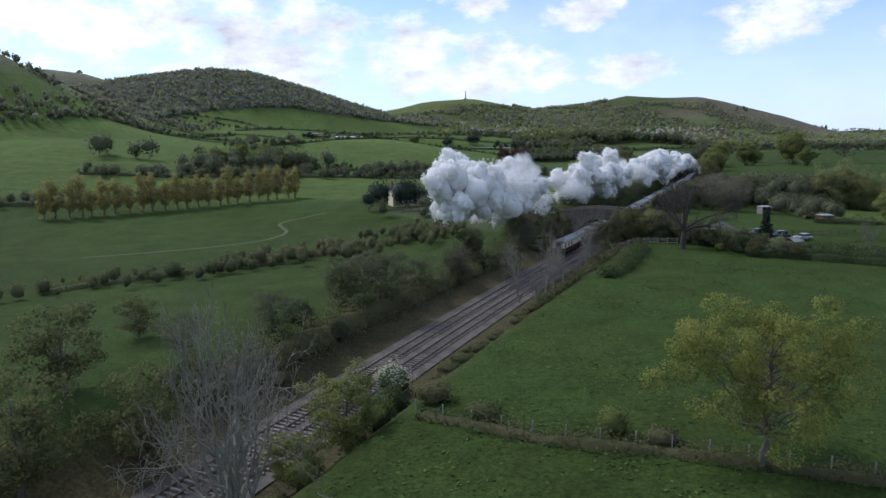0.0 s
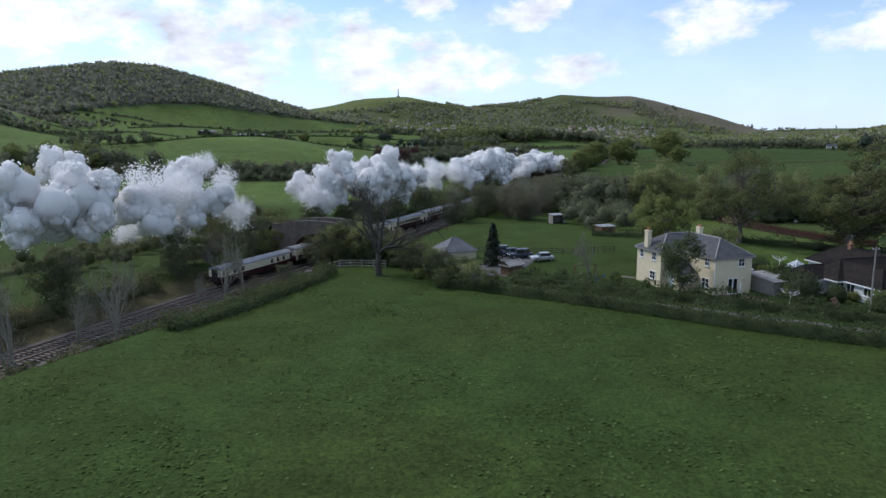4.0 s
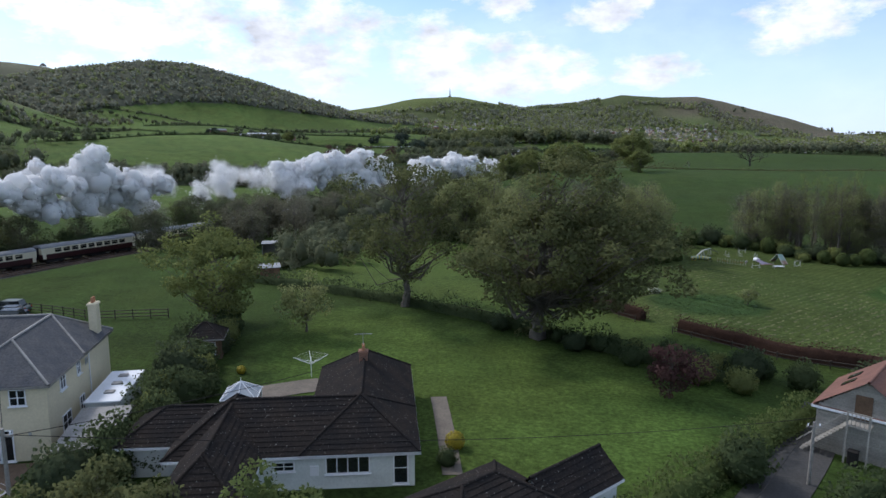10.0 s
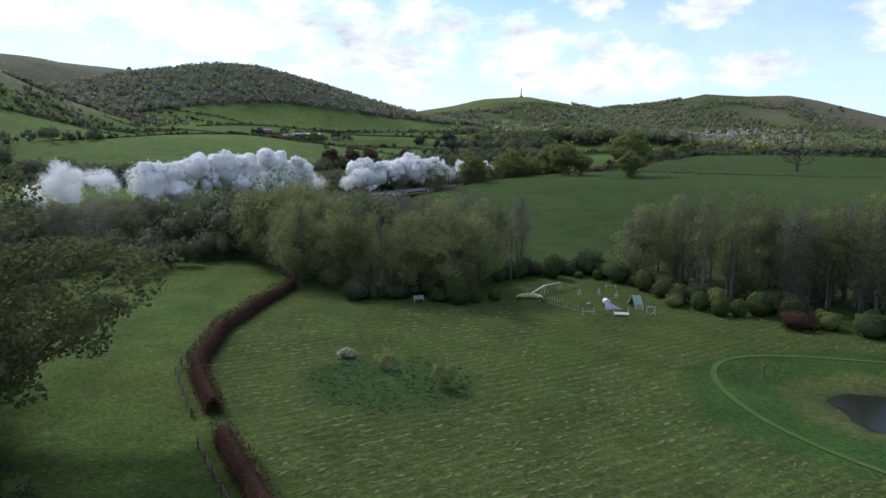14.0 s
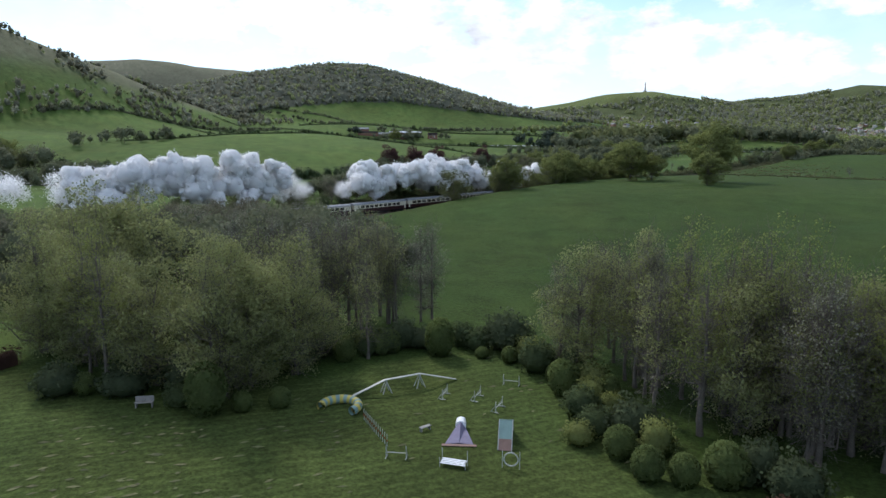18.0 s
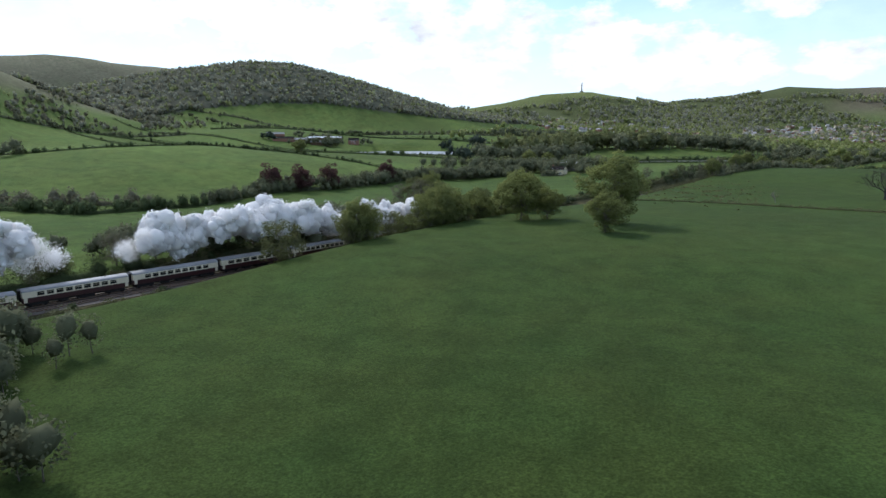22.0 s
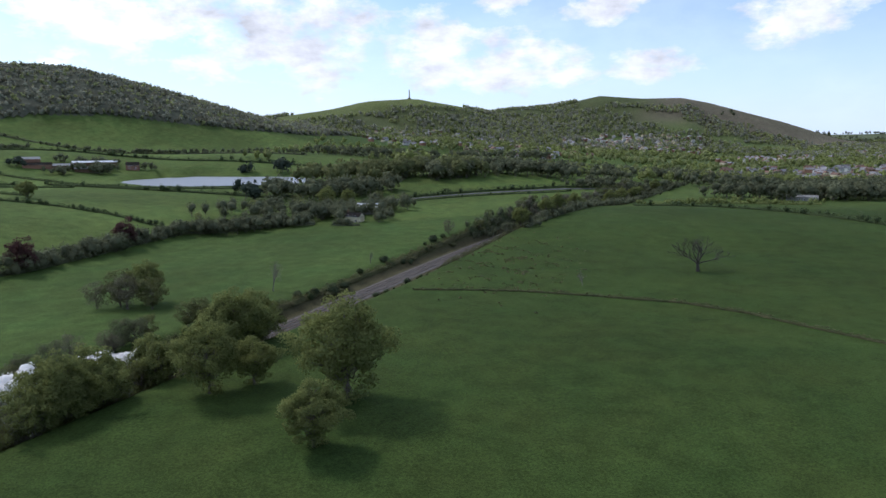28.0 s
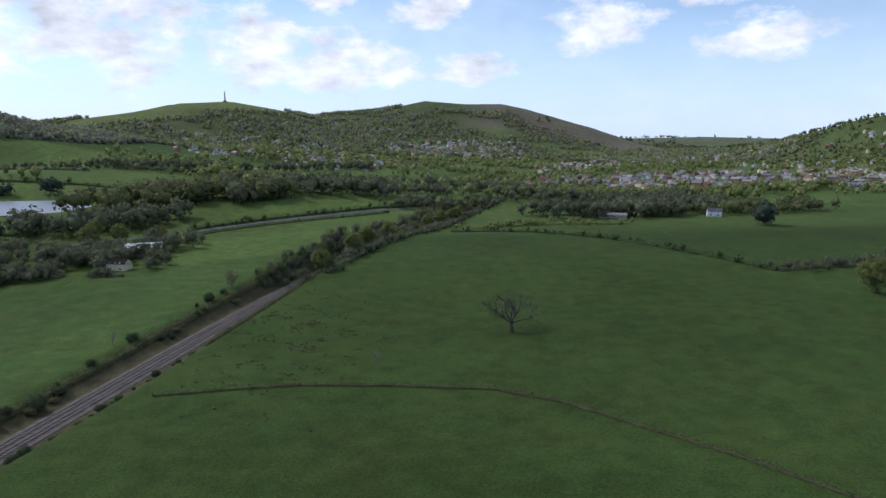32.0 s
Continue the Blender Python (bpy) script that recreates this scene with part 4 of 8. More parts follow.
def tender_engine():
    top = thing("steam_locomotive", label="black express steam locomotive with tender, buffers in red", category="locomotive")
    # along +y; the front at y = 7
    bm = bmesh.new()
    add_cyl(bm, 0.88, 6.6, (0, 2.4, 2.75), (90, 0, 0), seg=20)
    bm_part("boiler", bm, BLACK, top, smooth_it=False)
    bm = bmesh.new()
    add_cyl(bm, 0.92, 1.7, (0, 6.2, 2.75), (90, 0, 0), seg=20)
    add_cyl(bm, 0.7, 0.12, (0, 7.08, 2.75), (90, 0, 0), seg=20)
    bm_part("smokebox", bm, UNDER, top)
    cyl("chimney", 0.28, 0.55, (0, 6.2, 3.6), BLACK, top, r2=0.33, seg=14)
    bm = bmesh.new()
    bmesh.ops.create_uvsphere(bm, u_segments=12, v_segments=8, radius=0.42, matrix=pose(0, 3.2, 3.62))
    bm_part("steam_dome", bm, BLACK, top, smooth_it=True)
    box("firebox", (1.75, 2.6, 1.75), (0, -2.1, 1.95), BLACK, top, bevel=0.25)
    cab = box("cab", (2.6, 1.9, 2.0), (0, -4.1, 1.75), BLACK, top, bevel=0.06)
    bm = bmesh.new()
    roof_shell(bm, 2.5, 2.7, 3.7, 0.35, at_y=-4.1)
    bm_part("cab_roof", bm, UNDER, top)
    for s in (-1, 1):
        box("cab_window", (0.03, 0.8, 0.6), (s * 1.31, 0, 1.15), GLASS, cab)
        box("running_plate", (0.75, 10.2, 0.08), (s * 1.0, 1.9, 1.6), BLACK, top, bevel=0.02)
        bm = bmesh.new()
        add_cyl(bm, 0.38, 1.3, (s * 1.12, 5.3, 0.95), (90, 0, 0), seg=14)
        bm_part("cylinder", bm, BLACK, top)
        bm = bmesh.new()
        add_box(bm, (0.06, 3.9, 0.14), (s * 1.02, 1.2, 0.95))
        bm_part("coupling_rod", bm, STEEL, top)
        for y in (-0.8, 1.2, 3.2):
            bm = bmesh.new()
            add_cyl(bm, 0.92, 0.14, (s * 0.8, y, 1.34), (0, 90, 0), seg=24)
            bm_part("driving_wheel", bm, BLACK, top)
        for y in (4.6, 6.4):
            bm = bmesh.new()
            add_cyl(bm, 0.46, 0.13, (s * 0.8, y, 0.88), (0, 90, 0), seg=16)
            bm_part("leading_wheel", bm, BLACK, top)
        bm = bmesh.new()
        add_cyl(bm, 0.22, 0.5, (s * 0.87, 7.5, 1.25), (90, 0, 0), seg=12)
        bm_part("buffer", bm, UNDER, top)
        box("smoke_deflector", (0.05, 2.2, 1.3), (s * 1.15, 6.0, 1.7), BLACK, top)
    box("buffer_beam", (2.5, 0.15, 0.5), (0, 7.2, 1.05), RED, top, "red buffer beam")
    box("frame", (1.2, 11.5, 0.5), (0, 1.4, 0.95), UNDER, top)
    bm = bmesh.new()
    add_box(bm, (2.6, 6.4, 1.7), (0, -8.8, 2.3), bevel=0.12)
    add_box(bm, (2.2, 5.0, 0.35), (0, -8.6, 3.3), bevel=0.15)
    bm_part("tender", bm, BLACK, top)
    box("tender_frame", (2.4, 6.4, 0.5), (0, -8.8, 0.95), UNDER, top)
    for y in (-10.7, -8.8, -6.9):
        wheelset(top, y, 0.55, "tender_wheel")
    return top


seat_windows = [(-6.6 + 1.65 * k, 1.2) for k in range(9)]
kinds = [
    coach("cream and maroon passenger coach with a grey roof", seat_windows),
    coach("cream and maroon brake van coach with few windows", [(-6.5, 0.7), (-4.5, 0.7), (3.5, 0.7), (5.2, 0.7), (7.0, 0.7)], True),
    coach("cream and maroon dining coach with paired windows", [(-7.2 + 2.05 * k, 1.5) for k in range(8)]),
]
LOCO_Y = 432.0
x, y, z, h = rail_at(LOCO_Y)
engine = tender_engine()
engine.matrix_world = pose(x, y, z, 0, 0, -h)
y = LOCO_Y - 22.6 * math.cos(radians(h))
for n in range(15):
    x, yy, z, h = rail_at(y)
    copy_thing(kinds[(1, 0, 0, 2, 0, 0, 2, 0, 0, 0, 2, 0, 0, 0, 1)[n]], pose(x, yy, z, 0, 0, -h))["group"] = "coaches of the train"
    y -= 20.3 * math.cos(radians(h))


# ---- trees and hedges ----
P = {}
P["oak_big"] = tree("oak_tree", "broad oak tree in dark green leaf", LEAF["oak"], seed=11, high=21.5, wide=23, bole=0.08, limb0=0.2, lumpy=0.32, clumps=270, per=120, clump_r=1.45, leaf=0.36, trunk_r=0.75, limbs=30, off=(2.6, -1.0))
P["oak_mid"] = tree("oak_tree", "open-crowned oak tree in fresh green leaf", LEAF["oak"], seed=12, high=18, wide=16.5, bole=0.26, lumpy=0.5, clumps=100, per=100, clump_r=1.3, leaf=0.34, trunk_r=0.5, limbs=30)
P["oak_b"] = tree("oak_tree", "round oak tree in spring leaf", LEAF["fresh"], seed=13, high=16, wide=13.5, bole=0.12, limb0=0.2, clumps=170, per=120, clump_r=1.35, leaf=0.36, limbs=22)
P["maple"] = tree("maple_tree", "young maple with sparse yellow-green leaves", LEAF["yellow"], seed=14, high=11.5, wide=14, bole=0.30, limb0=0.25, lumpy=0.45, clumps=120, per=230, clump_r=1.1, leaf=0.18, trunk_r=0.26, limbs=25)
P["spring"] = tree("lime_tree", "rounded lime tree in young green leaf", LEAF["fresh"], seed=15, high=12.5, wide=12, bole=0.14, clumps=110, per=110, clump_r=1.15, leaf=0.3, limbs=20)
P["bare"] = bare_tree("bare_tree", "leafless spreading tree with dark twigs", BARK_DARK, 16, 16.5, 20.5, 0.48, 0.24, 7, 66)
P["bare_slim"] = bare_tree("bare_ash_tree", "slender leafless ash tree with pale bark", BARK_PALE, 17, 12, 6.5, 0.17, 0.16, 6, 32)
P["alder"] = tree("alder_tree", "tall thin alder trunk with light new leaf", LEAF["spring"], BARK, seed=18, high=13.5, wide=4.6, wobble=0.005, bole=0.2, clumps=60, per=38, clump_r=0.9, leaf=0.17, twigs=1, trunk_r=0.22, limbs=14)
P["alder_b"] = tree("alder_tree", "tall thin alder trunk with few leaves", LEAF["willow"], BARK, seed=28, high=12.5, wide=4.2, wobble=0.005, bole=0.18, clumps=56, per=30, clump_r=0.9, leaf=0.16, twigs=1, trunk_r=0.2, limbs=14)
P["alder_brown"] = tree("alder_tree", "tall grey-twigged alder in brown bud", LEAF["budding"], BARK, seed=38, high=13.5, wide=5.0, wobble=0.005, bole=0.15, clumps=60, per=26, clump_r=0.9, leaf=0.15, twigs=2, trunk_r=0.2, limbs=16)
P["willow"] = tree("willow_tree", "bushy grey-green willow tree", LEAF["willow"], seed=19, high=12.5, wide=11, bole=0.08, clumps=95, per=75, clump_r=1.3, leaf=0.28, shape=1.1, limbs=18)
P["willow_b"] = tree("willow_tree", "bushy olive willow tree in thin leaf", LEAF["wood"], seed=29, high=11, wide=9.5, bole=0.06, clumps=95, per=75, clump_r=1.3, leaf=0.27, shape=1.1, limbs=18)
P["willow_fine"] = tree("willow_tree", "bushy grey-green willow tree by the meadow", LEAF["willow"], seed=19, high=12.5, wide=11, bole=0.08, clumps=110, per=140, clump_r=1.3, leaf=0.19, shape=1.1, limbs=18)
P["willow_olive"] = tree("willow_tree", "twiggy olive willow tree by the meadow", LEAF["willow"], seed=30, high=11.5, wide=9.5, bole=0.06, clumps=100, per=110, clump_r=1.2, leaf=0.17, shape=1.1, limbs=18, twigs=1)
P["rail"] = tree("sycamore_tree", "dark sycamore tree beside the railway", LEAF["oak"], seed=20, high=11, wide=10, bole=0.12, clumps=75, per=60, clump_r=1.2, leaf=0.36, limbs=16)
P["brown"] = tree("budding_tree", "half-bare tree with brown buds", LEAF["brown"], seed=21, high=11, wide=9, bole=0.14, clumps=60, per=45, clump_r=1.2, leaf=0.28, twigs=1, limbs=18)
P["budding"] = tree("alder_tree", "bushy alder in grey-brown bud", LEAF["budding"], seed=41, high=11.5, wide=8.5, bole=0.12, clumps=70, per=45, clump_r=1.2, leaf=0.22, twigs=1, limbs=18)
P["red"] = tree("copper_beech_tree", "dark red copper beech tree", LEAF["purple"], seed=22, high=10.5, wide=9.5, bole=0.1, clumps=80, per=70, clump_r=1.5, leaf=0.5, limbs=8)
P["plum"] = tree("plum_tree", "small purple-leaved plum tree on the lawn", LEAF["purple"], seed=23, high=5.0, wide=5.4, bole=0.22, clumps=45, per=70, clump_r=0.7, leaf=0.22, trunk_r=0.12, limbs=14)
P["apple"] = tree("apple_tree", "small apple tree with pale green leaf", LEAF["willow"], seed=24, high=4.6, wide=5.2, bole=0.25, clumps=40, per=50, clump_r=0.7, leaf=0.2, trunk_r=0.1, limbs=16)
P["holly"] = tree("holly_tree", "dark evergreen tree beside the house", LEAF["hedge"], seed=25, high=8.6, wide=6.2, bole=0.28, clumps=60, per=85, clump_r=0.9, leaf=0.24, trunk_r=0.17, limbs=16)
P["bare_wide"] = bare_tree("bare_thorn_tree", "wide leafless thorn tree with pale grey twigs", BARK_PALE, 36, 16.5, 12.0, 0.26, 0.05, 14, 46)
P["poplar"] = tree("poplar_tree", "upright poplar in olive-yellow spring leaf", LEAF["olive"], seed=26, high=13.5, wide=5.8, bole=0.08, clumps=60, per=60, clump_r=1.15, leaf=0.38, limbs=8)
P["cypress"] = tree("cypress_tree", "feathery yellow-green garden conifer", LEAF["clipped"], seed=37, high=11, wide=8, bole=0.05, clumps=180, per=190, clump_r=0.9, leaf=0.2, limbs=10)
P["conifer"] = tree("conifer_tree", "large dark grey-green conifer", LEAF["oak"], seed=27, high=11, wide=8, bole=0.05, clumps=190, per=190, clump_r=0.9, leaf=0.22, limbs=10)


def fir(name, label, high, wide, seed, leaves):
    rng = np.random.default_rng(seed)
    top = thing(name, label=label, category="conifer")
    segs = [[0, 0, -0.2, 0, 0, high, high * 0.02, 0.02]]
    pts = []
    for k in range(26):
        t = k / 26
        r = wide / 2 * (1 - t) ** 0.85
        for a in rng.uniform(0, 6.28, 7):
            e = (math.cos(a) * r, math.sin(a) * r, high * (0.06 + 0.92 * t) - 0.12 * r)
            segs.append([0, 0, high * (0.06 + 0.92 * t), *e, 0.04, 0.01])
            for q in rng.uniform(0.2, 1.05, 14):
                pts.append((e[0] * q + rng.normal() * 0.12, e[1] * q + rng.normal() * 0.12, high * (0.06 + 0.92 * t) * (1 - q) + e[2] * q + rng.normal() * 0.1))
    v, f = tubes(segs, 4)
    part("trunk", mesh_of("trunk", v, f, BARK), top)
    v, f = cards(np.array(pts), 0.42, rng)
    part("crown", mesh_of("crown", v, f, leaves), top)
    return top


P["fir"] = fir("fir_tree", "narrow dark fir tree by the drive", 8.0, 4.2, 31, LEAF["fir"])

stand(P["oak_big"], 134.6, 152.4, 0, 1.03, 0.86)
stand(P["oak_mid"], 118.8, 163, 10)
stand(P["maple"], 20.7, 43.8, 0)
stand(P["bare"], 47.2, 143.2, 30, 1.05, 1.0)
stand(P["spring"], 99.0, 152.5, 0)
for x, y, s in ((126, 227, 1.02), (121, 229, 0.9), (131, 229, 0.95)):
    stand(P["willow"], x, y, 31 * x, s * 1.25, label="taller rounded willow tree behind the meadow")
stand(P["holly"], 90.0, 121.4, 0)
stand(P["bare_slim"], 79.8, 131.0, 0, 0.7)
stand(P["apple"], 109.5, 151.4, 0, 1.4)
stand(P["plum"], 144.4, 136.8)
stand(P["fir"], 67.3, 149.0)
stand(P["oak_b"], 199.0, 412.0, 0, 1.39, 0.94, label="tall round oak tree in spring leaf on the pasture")
stand(P["oak_b"], 198.0, 392.5, 120, 0.82, 0.88, label="lower oak tree in spring leaf crowding a taller one")
stand(P["oak_b"], 171.7, 414.0, 60, 0.95)
stand(P["oak_b"], 179.0, 419.0, 200, 0.72, 0.9, label="forked smaller oak tree beside a taller one")
stand(P["bare"], 307, 549, 80, 1.2, 0.75)
stand(P["bare"], 309, 389, 10, 1.05, 1.2, label="large brown-budded tree on the open hill")
stand(P["oak_b"], 464, 564, 0, 1.0)
for x, y, k, s in ((-14, 35.5, "bare_wide", 1.0), (-10.2, 52.5, "spring", 0.62), (-13.0, 46.5, "spring", 0.42), (8.6, 106, "bare_slim", 1.0), (13.5, 110, "bare_slim", 0.85), (15.5, 116, "bare_slim", 1.05), (11, 101, "bare_slim", 0.6), (17, 113, "bare_slim", 0.7), (24.5, 133, "bare_slim", 1.0), (26.5, 136, "bare_slim", 0.8), (22, 127, "bare_slim", 0.6), (20, 121, "brown", 0.3), (27.5, 140, "brown", 0.32), (31, 146, "willow_b", 0.36), (-27, 52, "rail", 0.8), (-33, 44, "rail", 0.9), (-38, 58, "rail", 0.8), (-45, 48, "willow_b", 0.8), (-30, 66, "brown", 0.6), (-24, 78, "willow_b", 0.5), (-40, 76, "rail", 0.5)):
    stand(P[k], x, y, x * 40, s, label="leafless lineside tree above the railway" if "bare" in k else "")
# line of poplars across the flat meadow
for k in range(24):
    t = k / 23
    stand(P["poplar"], -140 + 72 * t + RNG.normal() * 0.6, 212 + 50 * t + RNG.normal() * 0.6, RNG.uniform(0, 360), RNG.uniform(0.75, 1.05), RNG.uniform(0.9, 1.15), group="row of poplars")
# willows and alders round the meadow
for k in range(44):
    x, y = (along([(122, 226), (134, 214), (146, 205), (158, 209), (163, 218)], 8, 1, RNG))[0]
    stand(P[("willow_fine", "willow_olive", "alder", "willow_olive", "alder_b")[k % 5]], x, y + 4, RNG.uniform(0, 360), RNG.uniform(0.75, 1.05), RNG.uniform(0.95, 1.15), group="willows by the meadow")
for k in range(26):
    x, y = along([(146, 226), (154, 231), (169, 241)], 8, 1, RNG)[0]
    stand(P[("alder_b", "alder_brown", "alder_b")[k % 3]], x, y, RNG.uniform(0, 360), RNG.uniform(0.8, 1.1), RNG.uniform(0.9, 1.2), group="alders by the meadow")
for k in range(150):
    x, y = along([(184, 231), (191, 224), (201, 217.5), (212, 213), (226, 206), (246, 197)], 9, 1, RNG)[0]
    stand(P[("alder", "alder_b", "alder_brown", "alder_b", "alder", "willow_olive", "alder_brown", "alder")[k % 8]], x + RNG.uniform(1, 6), y + RNG.uniform(3, 8), RNG.uniform(0, 360), RNG.uniform(0.85, 1.12), RNG.uniform(0.9, 1.15), group="alders by the meadow")
# lineside trees
for k in range(38):
    y = 350 if k == 0 else RNG.uniform(364, 458)
    stand(P[("rail", "oak_b", "spring", "oak_b", "budding")[k % 5]], float(rail_x(y)) + RNG.uniform(8.5, 14), y, RNG.uniform(0, 360), RNG.uniform(0.65, 1.05), group="lineside trees")
for k in range(80):
    y = RNG.uniform(205, 292)
    stand(P[("willow_b", "brown", "budding", "brown")[k % 4]], float(rail_x(y)) + RNG.uniform(14, 42) * (1 if y > 235 else 0.8), y, RNG.uniform(0, 360), RNG.uniform(0.5, 0.95), group="thicket below the railway")
for k in range(80):
    y = RNG.uniform(90, 470)
    stand(P[("rail", "brown", "willow_b")[k % 3]], float(rail_x(y)) - RNG.uniform(9, 16), y, RNG.uniform(0, 360), RNG.uniform(0.4, 0.75), group="lineside trees beyond the track")
for k, (x, y, s) in enumerate(((-124, 362, 1.0), (-114, 380, 1.05), (-103, 388, 0.95), (-92, 372, 0.8), (-132, 348, 0.9), (-100, 360, 0.75), (-84, 345, 0.6), (-109, 344, 0.7))):
    stand(P[("oak_b", "spring", "brown", "rail")[k % 4]], x, y, 50 * k, s * (1.25 if k % 4 else 1.0), label="rounded field tree at a hedge corner")
for k, (x, y) in enumerate(((28.5, 505), (39, 516), (45, 537), (53, 598))):
    stand(P["red"], x, y, 70 * k, 1.2)
stand(P["oak_b"], -52, 678, 40, 0.86, 0.8, label="spreading field oak in a low hedge")
stand(P["willow"], 56, 674, 10, 0.62, 0.8, label="round grey-green tree at a field corner")
for x, y, k, s in ((115, 499, "oak_b", 0.92), (108, 495, "rail", 1.1), (121, 490, "rail", 0.95), (113, 490, "brown", 1.1), (103, 490, "brown", 0.9), (152, 514, "bare_slim", 1.0), (178, 560, "bare_slim", 0.5)):
    stand(P[k], x, y, x * 13, s, label="field tree standing beyond the railway" if k != "bare_slim" else "")

hedge("beech_hedge", [(151.5, 160), (160, 150.5), (168, 147), (180, 140)], 1.9, 1.7, LEAF["beech"], "clipped copper-brown beech hedge with flat top", 0.16, 70, 0.06, 2, flat=True)
hedge("beech_hedge", [(136.0, 208), (136.5, 196), (138, 184), (142, 172), (148.6, 164)], 1.9, 1.8, LEAF["beech"], "curved copper-brown beech hedge round the meadow", 0.16, 70, 0.06, 3, flat=True)
hedge("field_hedge", [(57, 134), (62, 131), (66.5, 127), (80, 115.2), (92, 105), (104, 97.5), (112, 93)], 2.3, 3.2, LEAF["hedge"], "rough hawthorn hedge along the field side of the lane", 0.22, 95, 0.22, 4)
hedge("garden_hedge", [(68.5, 134.5), (80, 124.3), (97, 113), (108, 105.5), (111, 103.5)], 2.2, 2.5, LEAF["hedge"], "thick green garden hedge along the lane", 0.22, 95, 0.15, 5)
hedge("garden_hedge", [(58.5, 152.8), (62, 152), (66, 150.2)], 1.3, 1.6, LEAF["hedge"], "low clipped hedge before the double garage", 0.2, 60, 0.15, 45)
hedge("garden_hedge", [(106, 117), (104.8, 125), (103.5, 134), (100, 146)], 3.0, 3.4, LEAF["hedge"], "tall green hedge between the two gardens", 0.24, 55, 0.25, 6)
hedge("field_hedge", [(93, 178), (104, 172), (118, 164.5), (131, 157), (143, 148), (152, 141)], 1.9, 2.4, LEAF["hedge"], "low dark hedge along the end of the lawn", 0.24, 45, 0.3, 7)
hedge("lane_hedge", [(128, 108), (132.4, 112.6), (137, 117), (142.2, 122), (148, 128), (155, 134.6)], 2.0, 2.6, LEAF["clipped"], "clipped green hedge beside the side lane", 0.22, 60, 0.15, 8)
hedge("lane_hedge", [(141, 108), (147, 117), (152, 122), (160, 124), (168, 132)], 1.8, 2.0, LEAF["hedge"], "green hedge on the far side of the lane", 0.24, 50, 0.2, 9)
hedge("field_hedge", [(201, 512), (237, 514), (262, 510), (288, 503), (304, 490), (327, 453), (336, 436), (350, 415)], 0.9, 1.6, LEAF["bramble"], "low bramble hedge across the hill pasture", 0.35, 22, 0.4, 10)

for k, (x, y, key, s) in enumerate(((36.5, 158.5, "willow_b", 0.74), (39.5, 156.8, "rail", 0.72), (41.5, 160, "willow_b", 0.8), (43.5, 156.5, "willow", 0.66), (38.5, 161, "rail", 0.8), (47, 155.5, "willow_b", 0.66), (50, 154, "brown", 0.66), (34, 161, "willow_b", 0.6), (50, 153, "willow", 0.5), (52, 148.5, "willow_b", 0.55), (54, 145, "rail", 0.52), (56, 142, "willow", 0.45), (58, 138, "willow_b", 0.48), (60, 134.5, "rail", 0.42), (62, 131, "willow", 0.38), (57.5, 132, "rail", 0.3), (64.5, 128.5, "rail", 0.32), (18, 176, "rail", 0.75), (12, 168, "rail", 0.7), (8, 180, "willow_b", 0.8), (22, 182, "rail", 0.7), (15, 160, "brown", 0.6), (34, 177, "rail", 0.7), (24, 166, "rail", 0.6), (20.5, 170, "willow_b", 0.7), (25, 173, "rail", 0.7), (16, 171, "brown", 0.7), (21, 164, "willow_b", 0.5))):
    stand(P[key], x, y, 47 * k, s, label="low green tree crowding the bridge bank", group="trees by the bridge")
hedge("lineside_scrub", [(24, 111), (29, 119), (32, 127), (35, 134), (38, 141), (38, 148)], 1.5, 3.4, LEAF["hedge"], "thick green scrub between the field and the railway", 0.24, 80, 0.4, 39, category="scrub")
# scrub along the railway
for k, (off, y0, y1, high, wide, leaf) in enumerate(((-9.5, 62, 150, 2.4, 4.0, "bramble"), (-10, 168, 330, 3.2, 5.0, "hedge"), (-9.5, 330, 560, 1.3, 2.6, "bramble"), (11.5, 96, 150, 1.2, 3.0, "bramble"), (13.5, 210, 288, 3.0, 5.0, "hedge"), (10.5, 290, 362, 0.7, 1.6, "bramble"), (11.5, 362, 470, 1.6, 3.0, "bramble"), (13, 560, 760, 1.6, 4.0, "bramble"), (-10, 560, 640, 1.4, 3.0, "bramble"), (-10, 640, 760, 3.0, 5.0, "hedge"))):
    line = [(float(rail_x(y)) + off, y) for y in np.arange(y0, y1 + 1, 10)]
    hedge("lineside_scrub", line, high, wide, LEAF[leaf], "ragged brown-green scrub along the railway fence" if leaf == "bramble" else "ragged green scrub along the railway fence", 0.3, 44, 0.5, 40 + k, category="scrub")


# ---- building kit ----
RENDER = material("cream_render", (0.66, 0.58, 0.40), 0.85, var=0.10, scale=0.6, fine=7, bump=0.15)
WHITEWALL = material("white_render", (0.66, 0.69, 0.66), 0.85, var=0.12, scale=0.6, fine=7, bump=0.15)
SLATE = material("blue_slate", (0.062, 0.066, 0.076), 0.8, var=0.4, scale=0.9, fine=7, bump=0.3, second=(0.10, 0.10, 0.10), spec=0.15)
PALESLATE = material("pale_slate", (0.16, 0.165, 0.175), 0.7, var=0.35, scale=0.9, fine=7, bump=0.3, second=(0.12, 0.12, 0.125), spec=0.2)
TILE = material("dark_concrete_tile", (0.021, 0.020, 0.020), 0.95, var=0.45, scale=0.7, fine=8, bump=0.4, second=(0.034, 0.028, 0.024), spec=0.02, specks=(0.22, 0.22, 0.19))
REDTILE = material("red_brown_tile", (0.22, 0.105, 0.075), 0.8, var=0.3, scale=0.7, fine=8, bump=0.4)
UPVC = material("white_upvc", (0.78, 0.79, 0.80), 0.4, var=0.05, scale=2)
